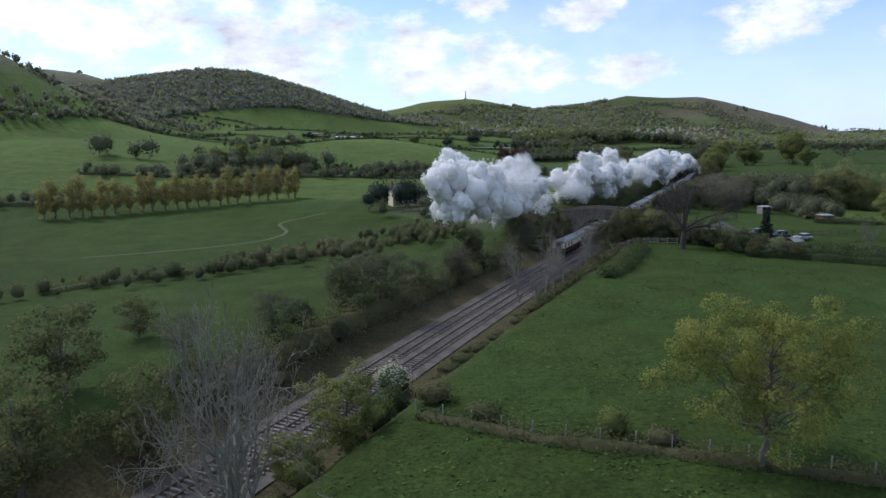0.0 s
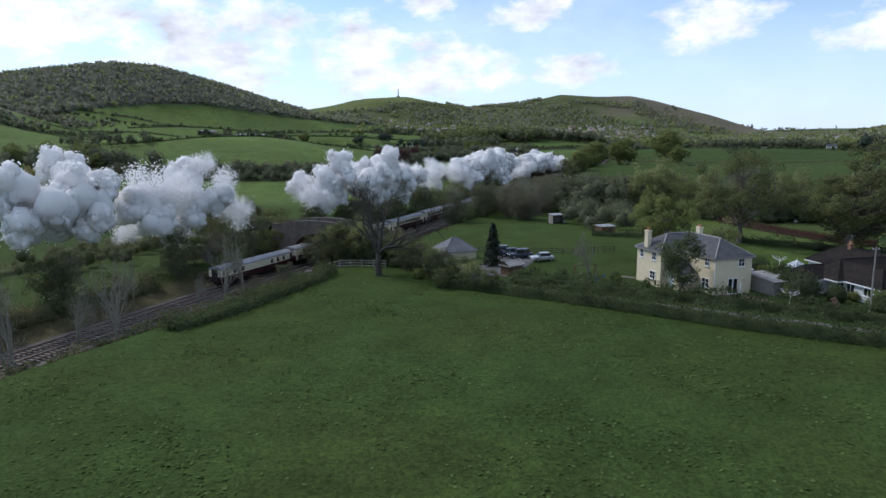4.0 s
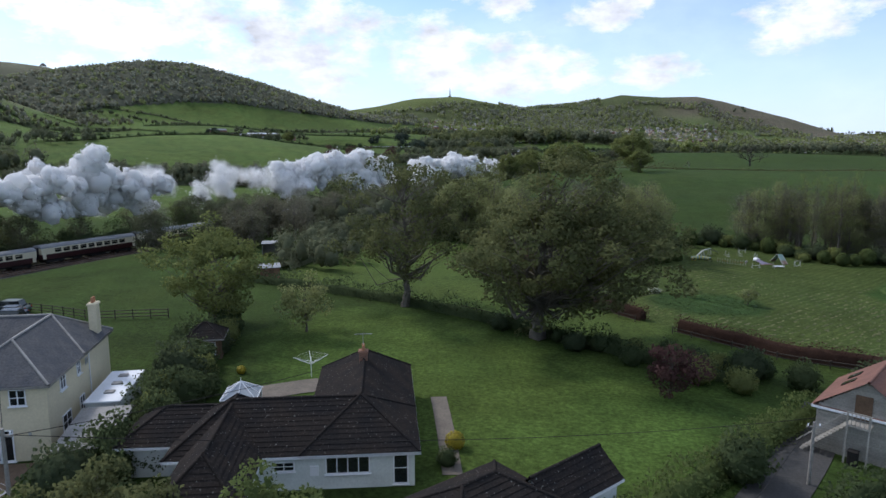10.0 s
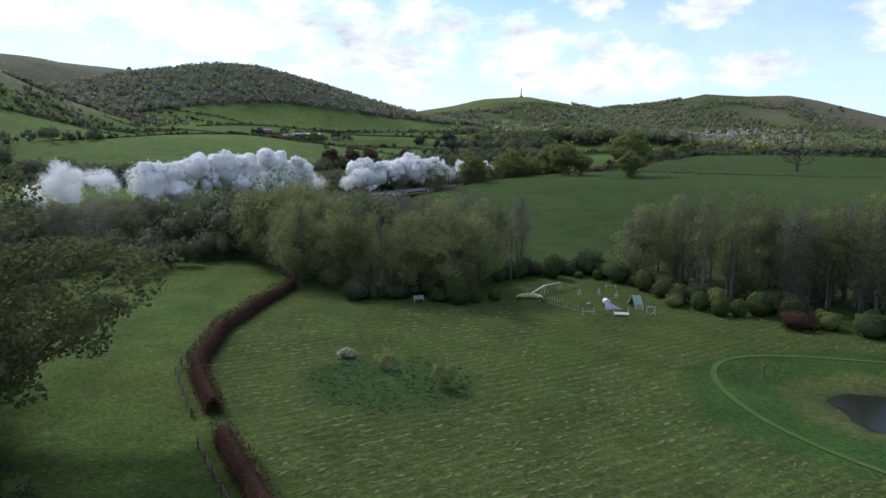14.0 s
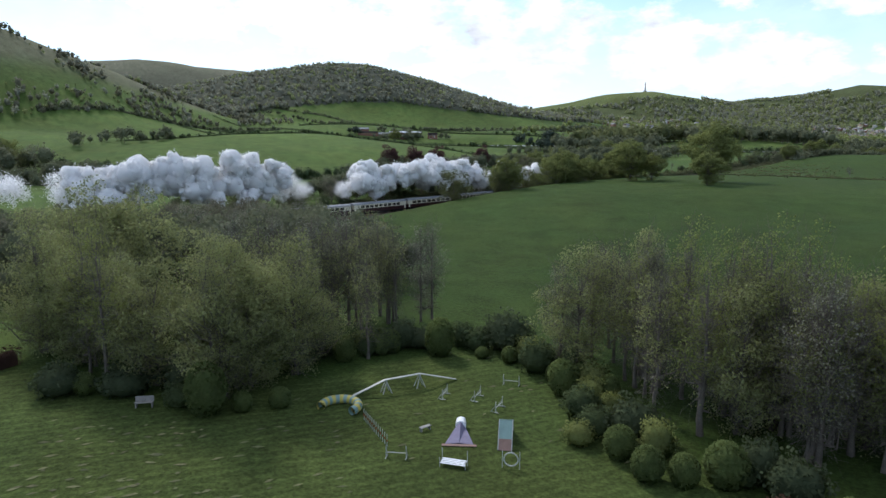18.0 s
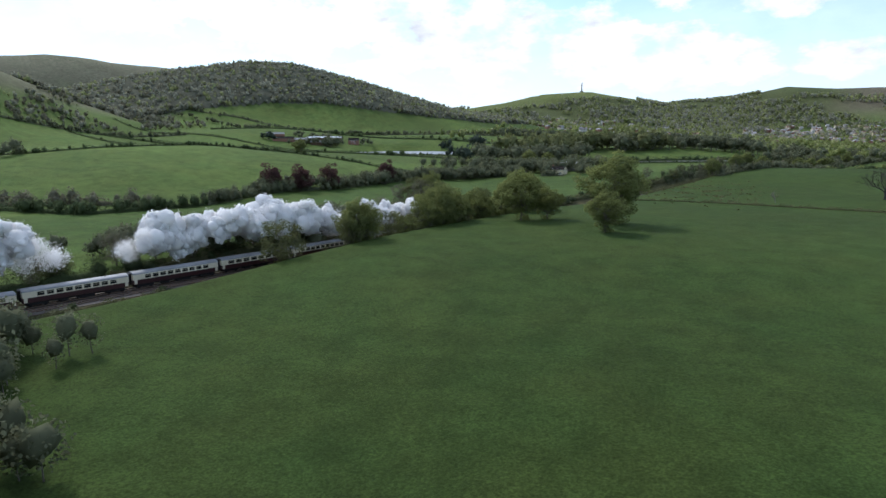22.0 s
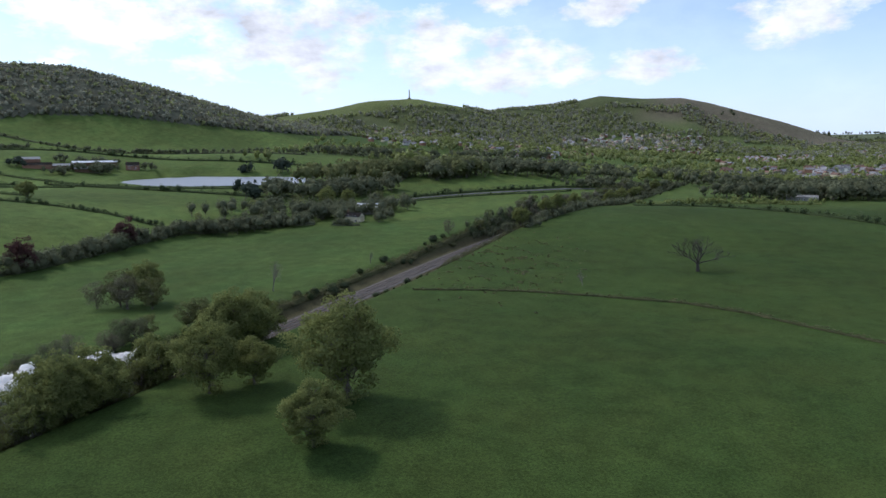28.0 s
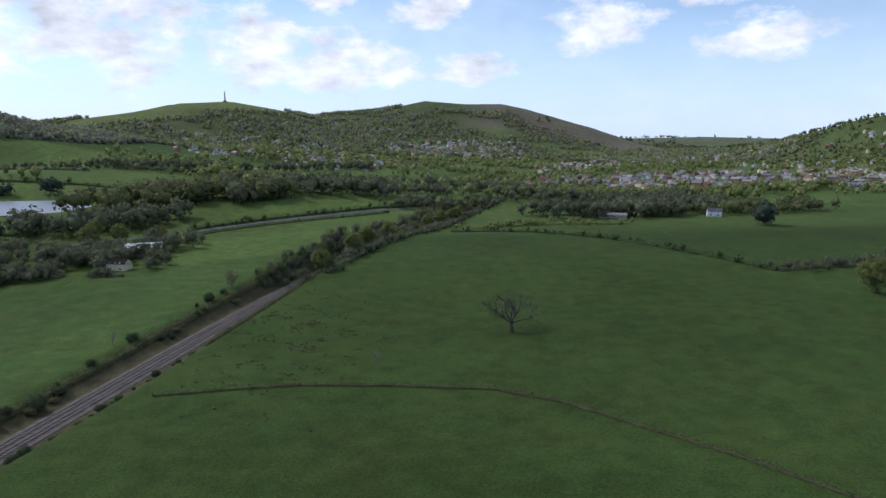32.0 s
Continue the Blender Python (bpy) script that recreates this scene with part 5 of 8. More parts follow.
BRICK = material("red_brick", (0.28, 0.15, 0.10), 0.9, var=0.35, scale=2.0, fine=18, bump=0.3)
STONE = material("bridge_stone", (0.17, 0.145, 0.12), 0.9, var=0.4, scale=0.9, fine=8, bump=0.5)
BOARD = material("grey_weatherboard", (0.38, 0.35, 0.30), 0.85, var=0.3, scale=1.0, fine=12, objrand=0.12, bump=0.2)
TIMBER = material("brown_timber", (0.16, 0.10, 0.06), 0.85, var=0.35, scale=1.5, fine=14, bump=0.2)
DARKWOOD = material("dark_weathered_wood", (0.075, 0.062, 0.048), 0.9, var=0.3, scale=1.5, fine=14)
PALEWOOD = material("bleached_fence_wood", (0.42, 0.40, 0.36), 0.9, var=0.3, scale=1.5, fine=14)
GREYWOOD = material("silvered_fence_wood", (0.30, 0.28, 0.25), 0.9, var=0.3, scale=1.5, fine=14)
TARMAC = material("worn_tarmac", (0.068, 0.066, 0.062), 0.9, var=0.3, scale=0.35, fine=5, bump=0.3)
GRAVEL = material("grey_gravel", (0.115, 0.113, 0.108), 0.95, var=0.5, scale=0.5, fine=10, bump=0.6)
PATIO = material("brown_patio_gravel", (0.17, 0.12, 0.08), 0.95, var=0.3, scale=0.6, fine=10, bump=0.5)
PAVING = material("worn_paving", (0.17, 0.145, 0.115), 0.9, var=0.25, scale=0.8, fine=6, bump=0.2)
METAL = material("grey_metal", (0.45, 0.46, 0.47), 0.45, metal=0.7, var=0.15, scale=2)
TERRACOTTA = material("terracotta_pot", (0.42, 0.20, 0.11), 0.8, var=0.2, scale=4)
CLOTH = material("white_canvas", (0.72, 0.72, 0.70), 0.9, var=0.1, scale=3)
ROOFWHITE = material("white_roof_sheet", (0.74, 0.76, 0.78), 0.5, var=0.1, scale=1)
FELT = material("weathered_roof_felt", (0.34, 0.35, 0.36), 0.8, var=0.35, scale=0.8, fine=8)
LEADGREY = material("corrugated_sheet", (0.30, 0.29, 0.27), 0.7, var=0.3, scale=1, fine=8)


def slope(bm, a, b, c, d, course=0.33, thick=0.035):
    """One side of a roof from the eave a-b up to d-c, in lapped courses."""
    a, b, c, d = (Vector(p) for p in (a, b, c, d))
    n = max(2, int((((d + c) - (a + b)) / 2).length / course))
    up = (b - a).cross(d - a + (c - b)).normalized()
    if up.z < 0:
        up = -up
    for k in range(n):
        t0, t1 = k / n, (k + 1) / n
        p = [a.lerp(d, t0) + up * thick, b.lerp(c, t0) + up * thick, b.lerp(c, t1) + up * 0.004, a.lerp(d, t1) + up * 0.004]
        low = [a.lerp(d, t0) + up * 0.004, b.lerp(c, t0) + up * 0.004]
        v = [bm.verts.new(q) for q in p]
        w = [bm.verts.new(q) for q in low]
        bm.faces.new(v if (p[1] - p[3]).length > 1e-4 and (p[2] - p[3]).length > 1e-4 else v[:3])
        bm.faces.new((w[0], w[1], v[1], v[0]))


def hip_roof(parent, x0, x1, y0, y1, ze, zr, along_x, hips, mat, label, over=0.3, cap=None, name="roof", board=None):
    """A roof over a rectangle, hipped (or gabled where the hip is 0) at its two ends, with capped ridges and an eaves board."""
    x0, x1, y0, y1 = x0 - over, x1 + over, y0 - over, y1 + over
    bm = bmesh.new()
    lay = {"course": 0.24, "thick": 0.012} if mat is SLATE else {}
    if along_x:
        ym = (y0 + y1) / 2
        r0, r1 = (x0 + hips[0], ym, zr), (x1 - hips[1], ym, zr)
        slope(bm, (x0, y0, ze), (x1, y0, ze), r1, r0, **lay)
        slope(bm, (x1, y1, ze), (x0, y1, ze), r0, r1, **lay)
        ends = [((x0, y1, ze), (x0, y0, ze), r0, hips[0]), ((x1, y0, ze), (x1, y1, ze), r1, hips[1])]
    else:
        xm = (x0 + x1) / 2
        r0, r1 = (xm, y0 + hips[0], zr), (xm, y1 - hips[1], zr)
        slope(bm, (x1, y0, ze), (x1, y1, ze), r1, r0, **lay)
        slope(bm, (x0, y1, ze), (x0, y0, ze), r0, r1, **lay)
        ends = [((x0, y0, ze), (x1, y0, ze), r0, hips[0]), ((x1, y1, ze), (x0, y1, ze), r1, hips[1])]
    caps = [(*r0, *r1, 0.11, 0.11)]
    for a, b, r, h in ends:
        if h:
            slope(bm, a, b, r, r, **lay)
            caps += [(*a, *r, 0.10, 0.10), (*b, *r, 0.10, 0.10)]
    v = [bm.verts.new(q) for q in ((x0, y0, ze - 0.03), (x1, y0, ze - 0.03), (x1, y1, ze - 0.03), (x0, y1, ze - 0.03))]
    bm.faces.new(v[::-1])
    bmesh.ops.remove_doubles(bm, verts=bm.verts, dist=0.002)
    ob = bm_part(name, bm, mat, parent, label)
    v, f = tubes(caps, 6)
    part("ridge_tiles", mesh_of("ridge_tiles", v, f, cap or mat, True), ob)
    bm = bmesh.new()
    w = 0.06
    for q0, q1 in (((x0, y0), (x1, y0)), ((x1, y0), (x1, y1)), ((x1, y1), (x0, y1)), ((x0, y1), (x0, y0))):
        cx, cy = (q0[0] + q1[0]) / 2, (q0[1] + q1[1]) / 2
        add_box(bm, (abs(q1[0] - q0[0]) + w, abs(q1[1] - q0[1]) + w, 0.16), (cx, cy, ze - 0.10))
    bm_part("eaves_board", bm, board or UPVC, parent, "" if board else "white gutter and eaves board")
    return ob


def window(parent, at, facing, w, h, bars=1, cross=0, name="window", frame_mat=None):
    """A window on a wall; facing: degrees, 0 looks to -y. at: the middle of its sill."""
    win = new(name)
    win.parent = parent
    win.matrix_basis = pose(*at, 0, 0, facing)
    mat = frame_mat or UPVC
    bm = bmesh.new()
    e = 0.075
    for sx in (-w / 2, w / 2):
        add_box(bm, (e, 0.09, h), (sx, -0.03, h / 2), bevel=0.01)
    for z in (0, h):
        add_box(bm, (w + e, 0.09, e), (0, -0.03, z), bevel=0.01)
    for k in range(bars):
        add_box(bm, (e * 0.8, 0.07, h), (-w / 2 + w * (k + 1) / (bars + 1), -0.025, h / 2))
    for k in range(cross):
        add_box(bm, (w, 0.06, e * 0.6), (0, -0.025, h * (k + 1) / (cross + 1)))
    bm_part("frame", bm, mat, win)
    box("pane", (w, 0.02, h), (0, -0.012, 0), GLASS, win)
    box("sill", (w + 0.22, 0.18, 0.06), (0, -0.08, -0.1), mat, win, bevel=0.01)
    return win


def wall_block(parent, x0, x1, y0, y1, z1, mat, label="", z0=-0.6):
    return box("wall", (x1 - x0, y1 - y0, z1 - z0), ((x0 + x1) / 2, (y0 + y1) / 2, z0), mat, parent, label)


def chimney(parent, x, y, z0, z1, mat, w=0.62, d=0.9):
    bm = bmesh.new()
    add_box(bm, (w, d, z1 - z0), (x, y, (z0 + z1) / 2), bevel=0.02)
    add_box(bm, (w + 0.14, d + 0.14, 0.14), (x, y, z1 - 0.12), bevel=0.02)
    ob = bm_part("chimney", bm, mat, parent)
    for k in (-0.22, 0.22):
        cyl("chimney_pot", 0.12, 0.42, (x, y + k, z1), TERRACOTTA, ob, r2=0.1)


# ---- cream house ----
house = thing("house", (100.5, 122.4, 0), 14, "two-storey cream rendered house with hipped blue slate roof", "house")
wall_block(house, -6.1, 0, 0, 7.5, 5.25, RENDER)
wall_block(house, -10.2, -0.01, 6.5, 12.6, 5.25, RENDER)
wall_block(house, -9.0, -6.11, 3.7, 6.52, 2.5, RENDER)
hip_roof(house, -6.1, 0, 0, 12.6, 5.2, 7.45, False, (3.3, 3.3), SLATE, "streaked blue-grey slate roof", cap=LEADGREY, board=GREYWOOD)
hip_roof(house, -10.2, 0, 6.5, 12.6, 5.215, 7.46, True, (3.3, 3.3), SLATE, "streaked blue-grey slate roof", cap=LEADGREY, board=GREYWOOD)
bm = bmesh.new()
slope(bm, (-9.2, 3.4, 2.45), (-6.0, 3.4, 2.45), (-6.0, 6.55, 4.0), (-9.2, 6.55, 4.0))
for q in ((-9.0, 3.7), (-6.15, 3.7)):
    v = [bm.verts.new((q[0], y, z)) for y, z in ((3.6, 2.4), (6.5, 2.4), (6.5, 3.95))]
    bm.faces.new(v)
bm_part("porch_roof", bm, SLATE, house)
chimney(house, -9.9, 10.4, 4.5, 8.0, RENDER)
chimney(house, -0.4, 11.0, 4.5, 8.0, RENDER)
window(house, (-1.75, 0, 3.85), 0, 0.95, 1.05, 1, 1)
for x in (-3.45, -2.62):
    dr = window(house, (x, 0, 0.08), 0, 0.72, 2.1, 0, 0, "french_door")
window(house, (-8.0, 6.5, 4.0), 0, 0.75, 1.1, 1, 1)
window(house, (-7.4, 3.7, 1.15), 0, 1.25, 0.85, 1, 1)
for y, z, w in ((8.2, 3.85, 1.0), (8.4, 1.0, 1.3), (11.3, 3.85, 0.9)):
    window(house, (-10.2, y, z), -90, w, 1.15, 1, 1)
for y, z, w in ((1.6, 3.9, 0.9), (1.8, 0.9, 1.5), (4.6, 3.9, 0.6), (4.8, 1.0, 0.9)):
    window(house, (-6.1, y, z), -90, w, 1.2, 1, 1) if y < 3 else None
    window(house, (0, y + 1, z), 90, w, 1.15, 1, 1)
for y in (5.4,):
    box("door", (0.08, 0.9, 2.05), (-9.02, y, 0), UPVC, house, "white porch door")
for x, y, z in ((-6.15, -0.02, 0), (0.04, 7.8, 0)):
    cyl("downpipe", 0.045, 5.1, (x, y - 0.05, z), UPVC, house, seg=8)
for x in (-1.2, -4.6):
    box("wall_lamp", (0.12, 0.14, 0.2), (x, -0.07, 1.75), METAL, house)
box("satellite_dish", (0.06, 0.5, 0.5), (0.25, 6.6, 4.3), METAL, house, bevel=0.02)

cabin = thing("garden_cabin", (101.0, 129.4, 0), 14, "white flat-roofed cabin with roof hatches beside the house", "shed")
wall_block(cabin, -1.1, 1.1, -3.2, 3.0, 2.35, WHITEWALL, z0=-0.2)
box("roof", (2.5, 6.6, 0.14), (0, -0.1, 2.36), ROOFWHITE, cabin, "clean white sheet roof", bevel=0.03)
for y in (-1.6, 0.2, 1.9):
    box("roof_hatch", (0.7, 0.55, 0.12), (0, y, 2.5), LEADGREY, cabin, bevel=0.03)
shed = thing("lean_to_shed", (103.3, 122.8, 0), 14, "weathered timber shed with a sloping grey sheet roof", "shed")
wall_block(shed, -1.5, 1.5, -2.6, 2.6, 2.0, GREYWOOD, z0=-0.2)
for k in range(13):
    box("board", (0.21, 0.04, 2.0), (-1.4 + 0.235 * k, -2.62, 0), GREYWOOD, shed)
bm = bmesh.new()
add_box(bm, (3.4, 5.8, 0.08), (0, 0, 2.15), (4, 0, 0), bevel=0.02)
bm_part("roof", bm, LEADGREY, shed, "rusty corrugated sheet roof")

# ---- bungalow ----
bung = thing("bungalow", (125.2, 120.5, 0), 9, "white bungalow with mossy dark tiled hipped roofs", "house")
wall_block(bung, -10, -0.35, 0.35, 6.5, 2.35, WHITEWALL)
wall_block(bung, -6.9, -0.34, 6.4, 15.2, 2.34, WHITEWALL)
wall_block(bung, -13.6, -9.9, -5.5, 6.4, 2.36, WHITEWALL)
wall_block(bung, -18.3, -13.61, 2.7, 7.2, 2.2, WHITEWALL)
hip_roof(bung, -14.9, -0.3, 0.3, 6.6, 2.3, 4.62, True, (3.4, 3.45), TILE, "dark concrete tiles speckled with pale lichen")
hip_roof(bung, -7.0, -0.3, 0.3, 15.3, 2.31, 4.75, False, (3.4, 3.0), TILE, "dark concrete tiles speckled with pale lichen")
hip_roof(bung, -13.8, -9.7, -5.6, 7, 2.32, 4.4, False, (2.4, 2.4), TILE, "dark concrete tiles with brown moss")
hip_roof(bung, -18.5, -12.4, 2.6, 7.3, 2.15, 3.7, True, (2.5, 0.3), TILE, "dark concrete tiles with yellow moss")
chimney(bung, -3.7, 10.5, 3.8, 5.4, BRICK, 0.6, 0.6)
window(bung, (-8.2, 0.35, 1.25), 0, 1.2, 0.55, 1, 1)
window(bung, (-4.4, 0.35, 0.95), 0, 2.6, 1.1, 3, 0)
window(bung, (-1.2, 0.35, 0.15), 0, 0.85, 2.0, 0, 1, "door")
box("meter_box", (0.5, 0.12, 0.6), (-6.4, 0.3, 0.9), UPVC, bung)
for y in (-3.4, -0.6, 1.2):
    window(bung, (-13.6, y, 0.95), -90, 1.3, 1.05, 1, 0)
window(bung, (-11.7, -5.5, 1.0), 0, 1.0, 1.0, 0, 0)
for y in (4.0, 8.0, 12.0):
    window(bung, (-0.34, y, 0.8), 90, 1.6, 1.25, 1, 0)
box("tv_aerial", (1.3, 0.04, 0.04), (-3.7, 10.5, 6.6), METAL, bung)
cyl("aerial_pole", 0.025, 1.4, (-3.7, 10.5, 5.3), METAL, bung, seg=6)
cons = thing("conservatory", (110.9, 129.0, 0), 9, "white framed conservatory with pitched glass roof", "conservatory")
cons.scale = (0.72, 0.72, 0.95)
wall_block(cons, -1.7, 1.7, -1.7, 1.7, 0.6, WHITEWALL, z0=-0.2)
for sx in (-1.7, -0.57, 0.57, 1.7):
    for sy in (-1.7, 1.7):
        box("post", (0.09, 0.09, 1.7), (sx, sy, 0.6), UPVC, cons)
        box("post", (0.09, 0.09, 1.7), (sy, sx, 0.6), UPVC, cons) if abs(sx) < 1 else None
for f_, (sx, sy, w, d) in enumerate(((0, -1.66, 3.3, 0.03), (0, 1.66, 3.3, 0.03), (-1.66, 0, 0.03, 3.3), (1.66, 0, 0.03, 3.3))):
    box("pane", (w, d, 1.6), (sx, sy, 0.62), GLASS, cons)
bars = [(sx * 1.8, sy * 1.8, 2.3, 0, 0, 3.35, 0.06, 0.06) for sx in (-1, 0, 1) for sy in (-1, 0, 1) if sx or sy]
bars += [(-1.8, -1.8, 2.3, 1.8, -1.8, 2.3, 0.06, 0.06), (1.8, -1.8, 2.3, 1.8, 1.8, 2.3, 0.06, 0.06), (1.8, 1.8, 2.3, -1.8, 1.8, 2.3, 0.06, 0.06), (-1.8, 1.8, 2.3, -1.8, -1.8, 2.3, 0.06, 0.06), (0, 0, 3.3, 0, 0, 3.7, 0.05, 0.02)]
v, f = tubes(bars, 5)
part("roof_bars", mesh_of("roof_bars", v, f, UPVC), cons, "white roof bars and finial")
bm = bmesh.new()
bmesh.ops.create_cone(bm, cap_ends=False, segments=4, radius1=2.5, radius2=0.02, depth=1.03, matrix=pose(0, 0, 2.8, 0, 0, 45))
bm_part("glass_roof", bm, material("milky_roof_glass", (0.40, 0.43, 0.45), 0.2, var=0.1, scale=1), cons)

gar = thing("garage", (128.8, 114.2, -0.2), 43, "square white garage with brown hipped tile roof", "garage")
wall_block(gar, -4.2, 4.2, -3.3, 3.3, 2.3, WHITEWALL, z0=-0.4)
hip_roof(gar, -4.3, 4.3, -3.4, 3.4, 2.3, 4.3, True, (3.5, 3.5), TILE, "brown-black tiles with mossy hips")
box("garage_door", (2.6, 0.06, 2.0), (-2, -3.34, -0.2), GREYWOOD, gar)
sg = thing("garden_garage", (133.6, 118.0, -0.3), 44, "small pale garage with a mossy felt gable roof", "garage")
wall_block(sg, -2.7, 2.7, -1.5, 1.5, 2.2, WHITEWALL, z0=-0.3)
hip_roof(sg, -2.8, 2.8, -1.55, 1.55, 2.2, 3.6, True, (0, 0), TILE, "mossy brown gable roof", over=0.2)
bm = bmesh.new()
for s in (-2.7, 2.7):
    v = [bm.verts.new((s, y, z)) for y, z in ((-1.5, 2.15), (1.5, 2.15), (0, 3.5))]
    bm.faces.new(v)
bm_part("gable", bm, WHITEWALL, sg)

barn = thing("timber_barn", (156.6, 129.4, -0.8), 50, "pale weatherboarded barn with red tile roof and outside stair", "barn")
wall_block(barn, -3.2, 3.2, -2.95, 2.95, 3.5, BOARD, z0=-0.3)
bm = bmesh.new()
for s in (-3.2, 3.2):
    v = [bm.verts.new((s, y, z)) for y, z in ((-2.95, 3.5), (2.95, 3.5), (0, 5.75))]
    bm.faces.new(v)
bm_part("gable", bm, BOARD, barn)
for k in range(28):
    z = 0.1 + 0.2 * k
    half = 2.98 if z < 3.4 else max(0.15, 2.98 * (5.7 - z) / 2.3)
    box("board", (0.05, half * 2, 0.19), (-3.23, 0, z), BOARD, barn, turn=(0, -4, 0))
for k in range(17):
    box("board", (6.4, 0.05, 0.19), (0, -2.98, 0.1 + 0.2 * k), BOARD, barn, turn=(4, 0, 0))
hip_roof(barn, -3.3, 3.3, -3.0, 3.0, 3.5, 5.85, True, (0, 0), REDTILE, "plain red-brown tile roof", over=0.25)
for s in (-1.6, 0.3):
    box("roof_window", (0.75, 1.0, 0.07), (s + 1.2, -1.75, 4.62), GLASS, barn, turn=(36, 0, 0))
    box("roof_window", (0.75, 1.0, 0.07), (s + 1.2, 1.75, 4.62), GLASS, barn, turn=(-36, 0, 0))
box("loft_door", (0.08, 1.0, 1.7), (-3.3, 0.2, 3.1), TIMBER, barn, "brown plank loft door")
box("landing", (1.2, 1.4, 0.12), (-3.9, 0.2, 2.9), BOARD, barn)
for y in (-0.45, 0.85):
    box("post", (0.12, 0.12, 3.9), (-4.4, y, -0.1), BOARD, barn)
for k in range(6):
    box("baluster", (0.05, 0.05, 0.85), (-4.45, -0.4 + 0.25 * k, 3.0), BOARD, barn)
box("handrail", (0.08, 1.5, 0.07), (-4.45, 0.2, 3.85), BOARD, barn)
for k in range(14):
    box("step", (0.95, 0.26, 0.05), (-3.9, 1.05 + 0.2 * k, 2.75 - 0.2 * k), BOARD, barn)
bm = bmesh.new()
add_box(bm, (0.06, 3.9, 0.08), (-4.4, 2.4, 2.35), (-45, 0, 0))
bm_part("stair_rail", bm, BOARD, barn)
for x, y in ((153.5, 126.2), (156.0, 123.8)):
    b = thing("wheelie_bin", (x, y, ground_at(x, y)), 50, "dark plastic wheeled rubbish bin", "bin")
    box("body", (0.55, 0.6, 0.95), (0, 0, 0.05), UNDER, b, bevel=0.05)
    box("lid", (0.6, 0.66, 0.07), (0, 0, 1.0), UNDER, b, bevel=0.03)


# ---- smaller buildings ----
def simple_house(name, label, at, turn, L, W, ze, zr, wall, roof, hips, wins, pots=True):
    t = thing(name, at, turn, label, "house")
    wall_block(t, -L / 2, L / 2, -W / 2, W / 2, ze + 0.03, wall, z0=-1.0)
    hip_roof(t, -L / 2, L / 2, -W / 2, W / 2, ze, zr, True, hips, roof, "", board=GREYWOOD)
    if not hips[0]:
        for s in (-L / 2, L / 2):
            bm = bmesh.new()
            bm.faces.new([bm.verts.new((s, y, z)) for y, z in ((-W / 2, ze), (W / 2, ze), (0, zr - 0.08))])
            bm_part("gable", bm, wall, t)
    for face, at_y in ((0, -W / 2), (180, W / 2)):
        for x, z, w, h in wins:
            window(t, (x, at_y, z), face, w, h, 1, 0)
    if pots:
        chimney(t, -L / 2 + 0.6, 0, ze, zr + 0.9, BRICK, 0.6, 0.6)
    return t


two = [(-2.6, 0.9, 1.2, 1.2), (2.6, 0.9, 1.2, 1.2), (-2.6, 3.5, 1.2, 1.1), (0, 3.5, 0.8, 1.1), (2.6, 3.5, 1.2, 1.1)]
one = [(-1.6, 0.9, 1.0, 1.0), (1.6, 0.9, 1.0, 1.0)]
simple_house("cottage", "pale cottage with grey hipped roof among trees", (-21, 225, ground_at(-21, 225)), 20, 10, 7.5, 5.0, 7.6, RENDER, SLATE, (3.4, 3.4), two)
simple_house("drive_garage", "double garage with grey slate pyramid roof", (60.9, 158.4, ground_at(60.9, 158.4) - 0.7), 20, 6.4, 6.0, 2.3, 4.6, RENDER, PALESLATE, (3.1, 3.1), [], False)
simple_house("garden_shed", "small brown timber shed with felt roof", (69.4, 140.6, ground_at(69.4, 140.6)), 35, 3.0, 2.2, 1.7, 2.4, TIMBER, LEADGREY, (0, 0), [], False)
simple_house("summerhouse", "brown timber summerhouse with mossy roof", (101.8, 143.6, ground_at(101.8, 143.6)), 15, 3.2, 3.0, 2.1, 3.3, TIMBER, TILE, (1.7, 1.7), [(0.6, 0.6, 0.9, 1.1)], False)
for nm, lab, x, y, tn, L, W, h, roofm in (("brick_hut", "low brick hut with a flat grey felt roof", 96.0, 178.6, 20, 3.6, 2.6, 2.0, FELT), ("field_shelter", "open timber field shelter with pale roof", 89.7, 200.2, 15, 3.4, 2.4, 2.2, FELT)):
    t = thing(nm, (x, y, ground_at(x, y)), tn, lab, "shed")
    if nm == "brick_hut":
        wall_block(t, -L / 2, L / 2, -W / 2, W / 2, h, BRICK)
        box("door", (0.8, 0.06, 1.8), (0.6, -W / 2 - 0.02, 0), TIMBER, t)
    else:
        box("back_wall", (L, 0.12, h), (0, W / 2, -0.1), GREYWOOD, t)
        for s in (-1, 1):
            box("side_wall", (0.12, W, h), (s * L / 2, 0, -0.1), GREYWOOD, t)
    box("roof", (L + 0.4, W + 0.4, 0.12), (0, 0, h), roofm, t, turn=(3, 0, 0), bevel=0.02)
simple_house("farmhouse", "old brick farmhouse with a brown tile roof", (148, 680, ground_at(148, 680) - 0.6), -20, 10, 6, 3.9, 6.0, RENDER, TILE, (0, 0), two)
simple_house("farm_barn", "large pale sheet-metal farm barn", (150, 716, ground_at(150, 716)), 10, 20, 12, 4.5, 6.5, LEADGREY, ROOFWHITE, (0, 0), [], False)
simple_house("farm_barn", "long pale-roofed open farm barn beyond the lake", (-166, 938, ground_at(-166, 938)), 33, 40, 12, 3.4, 4.9, TIMBER, ROOFWHITE, (0, 0), [], False)
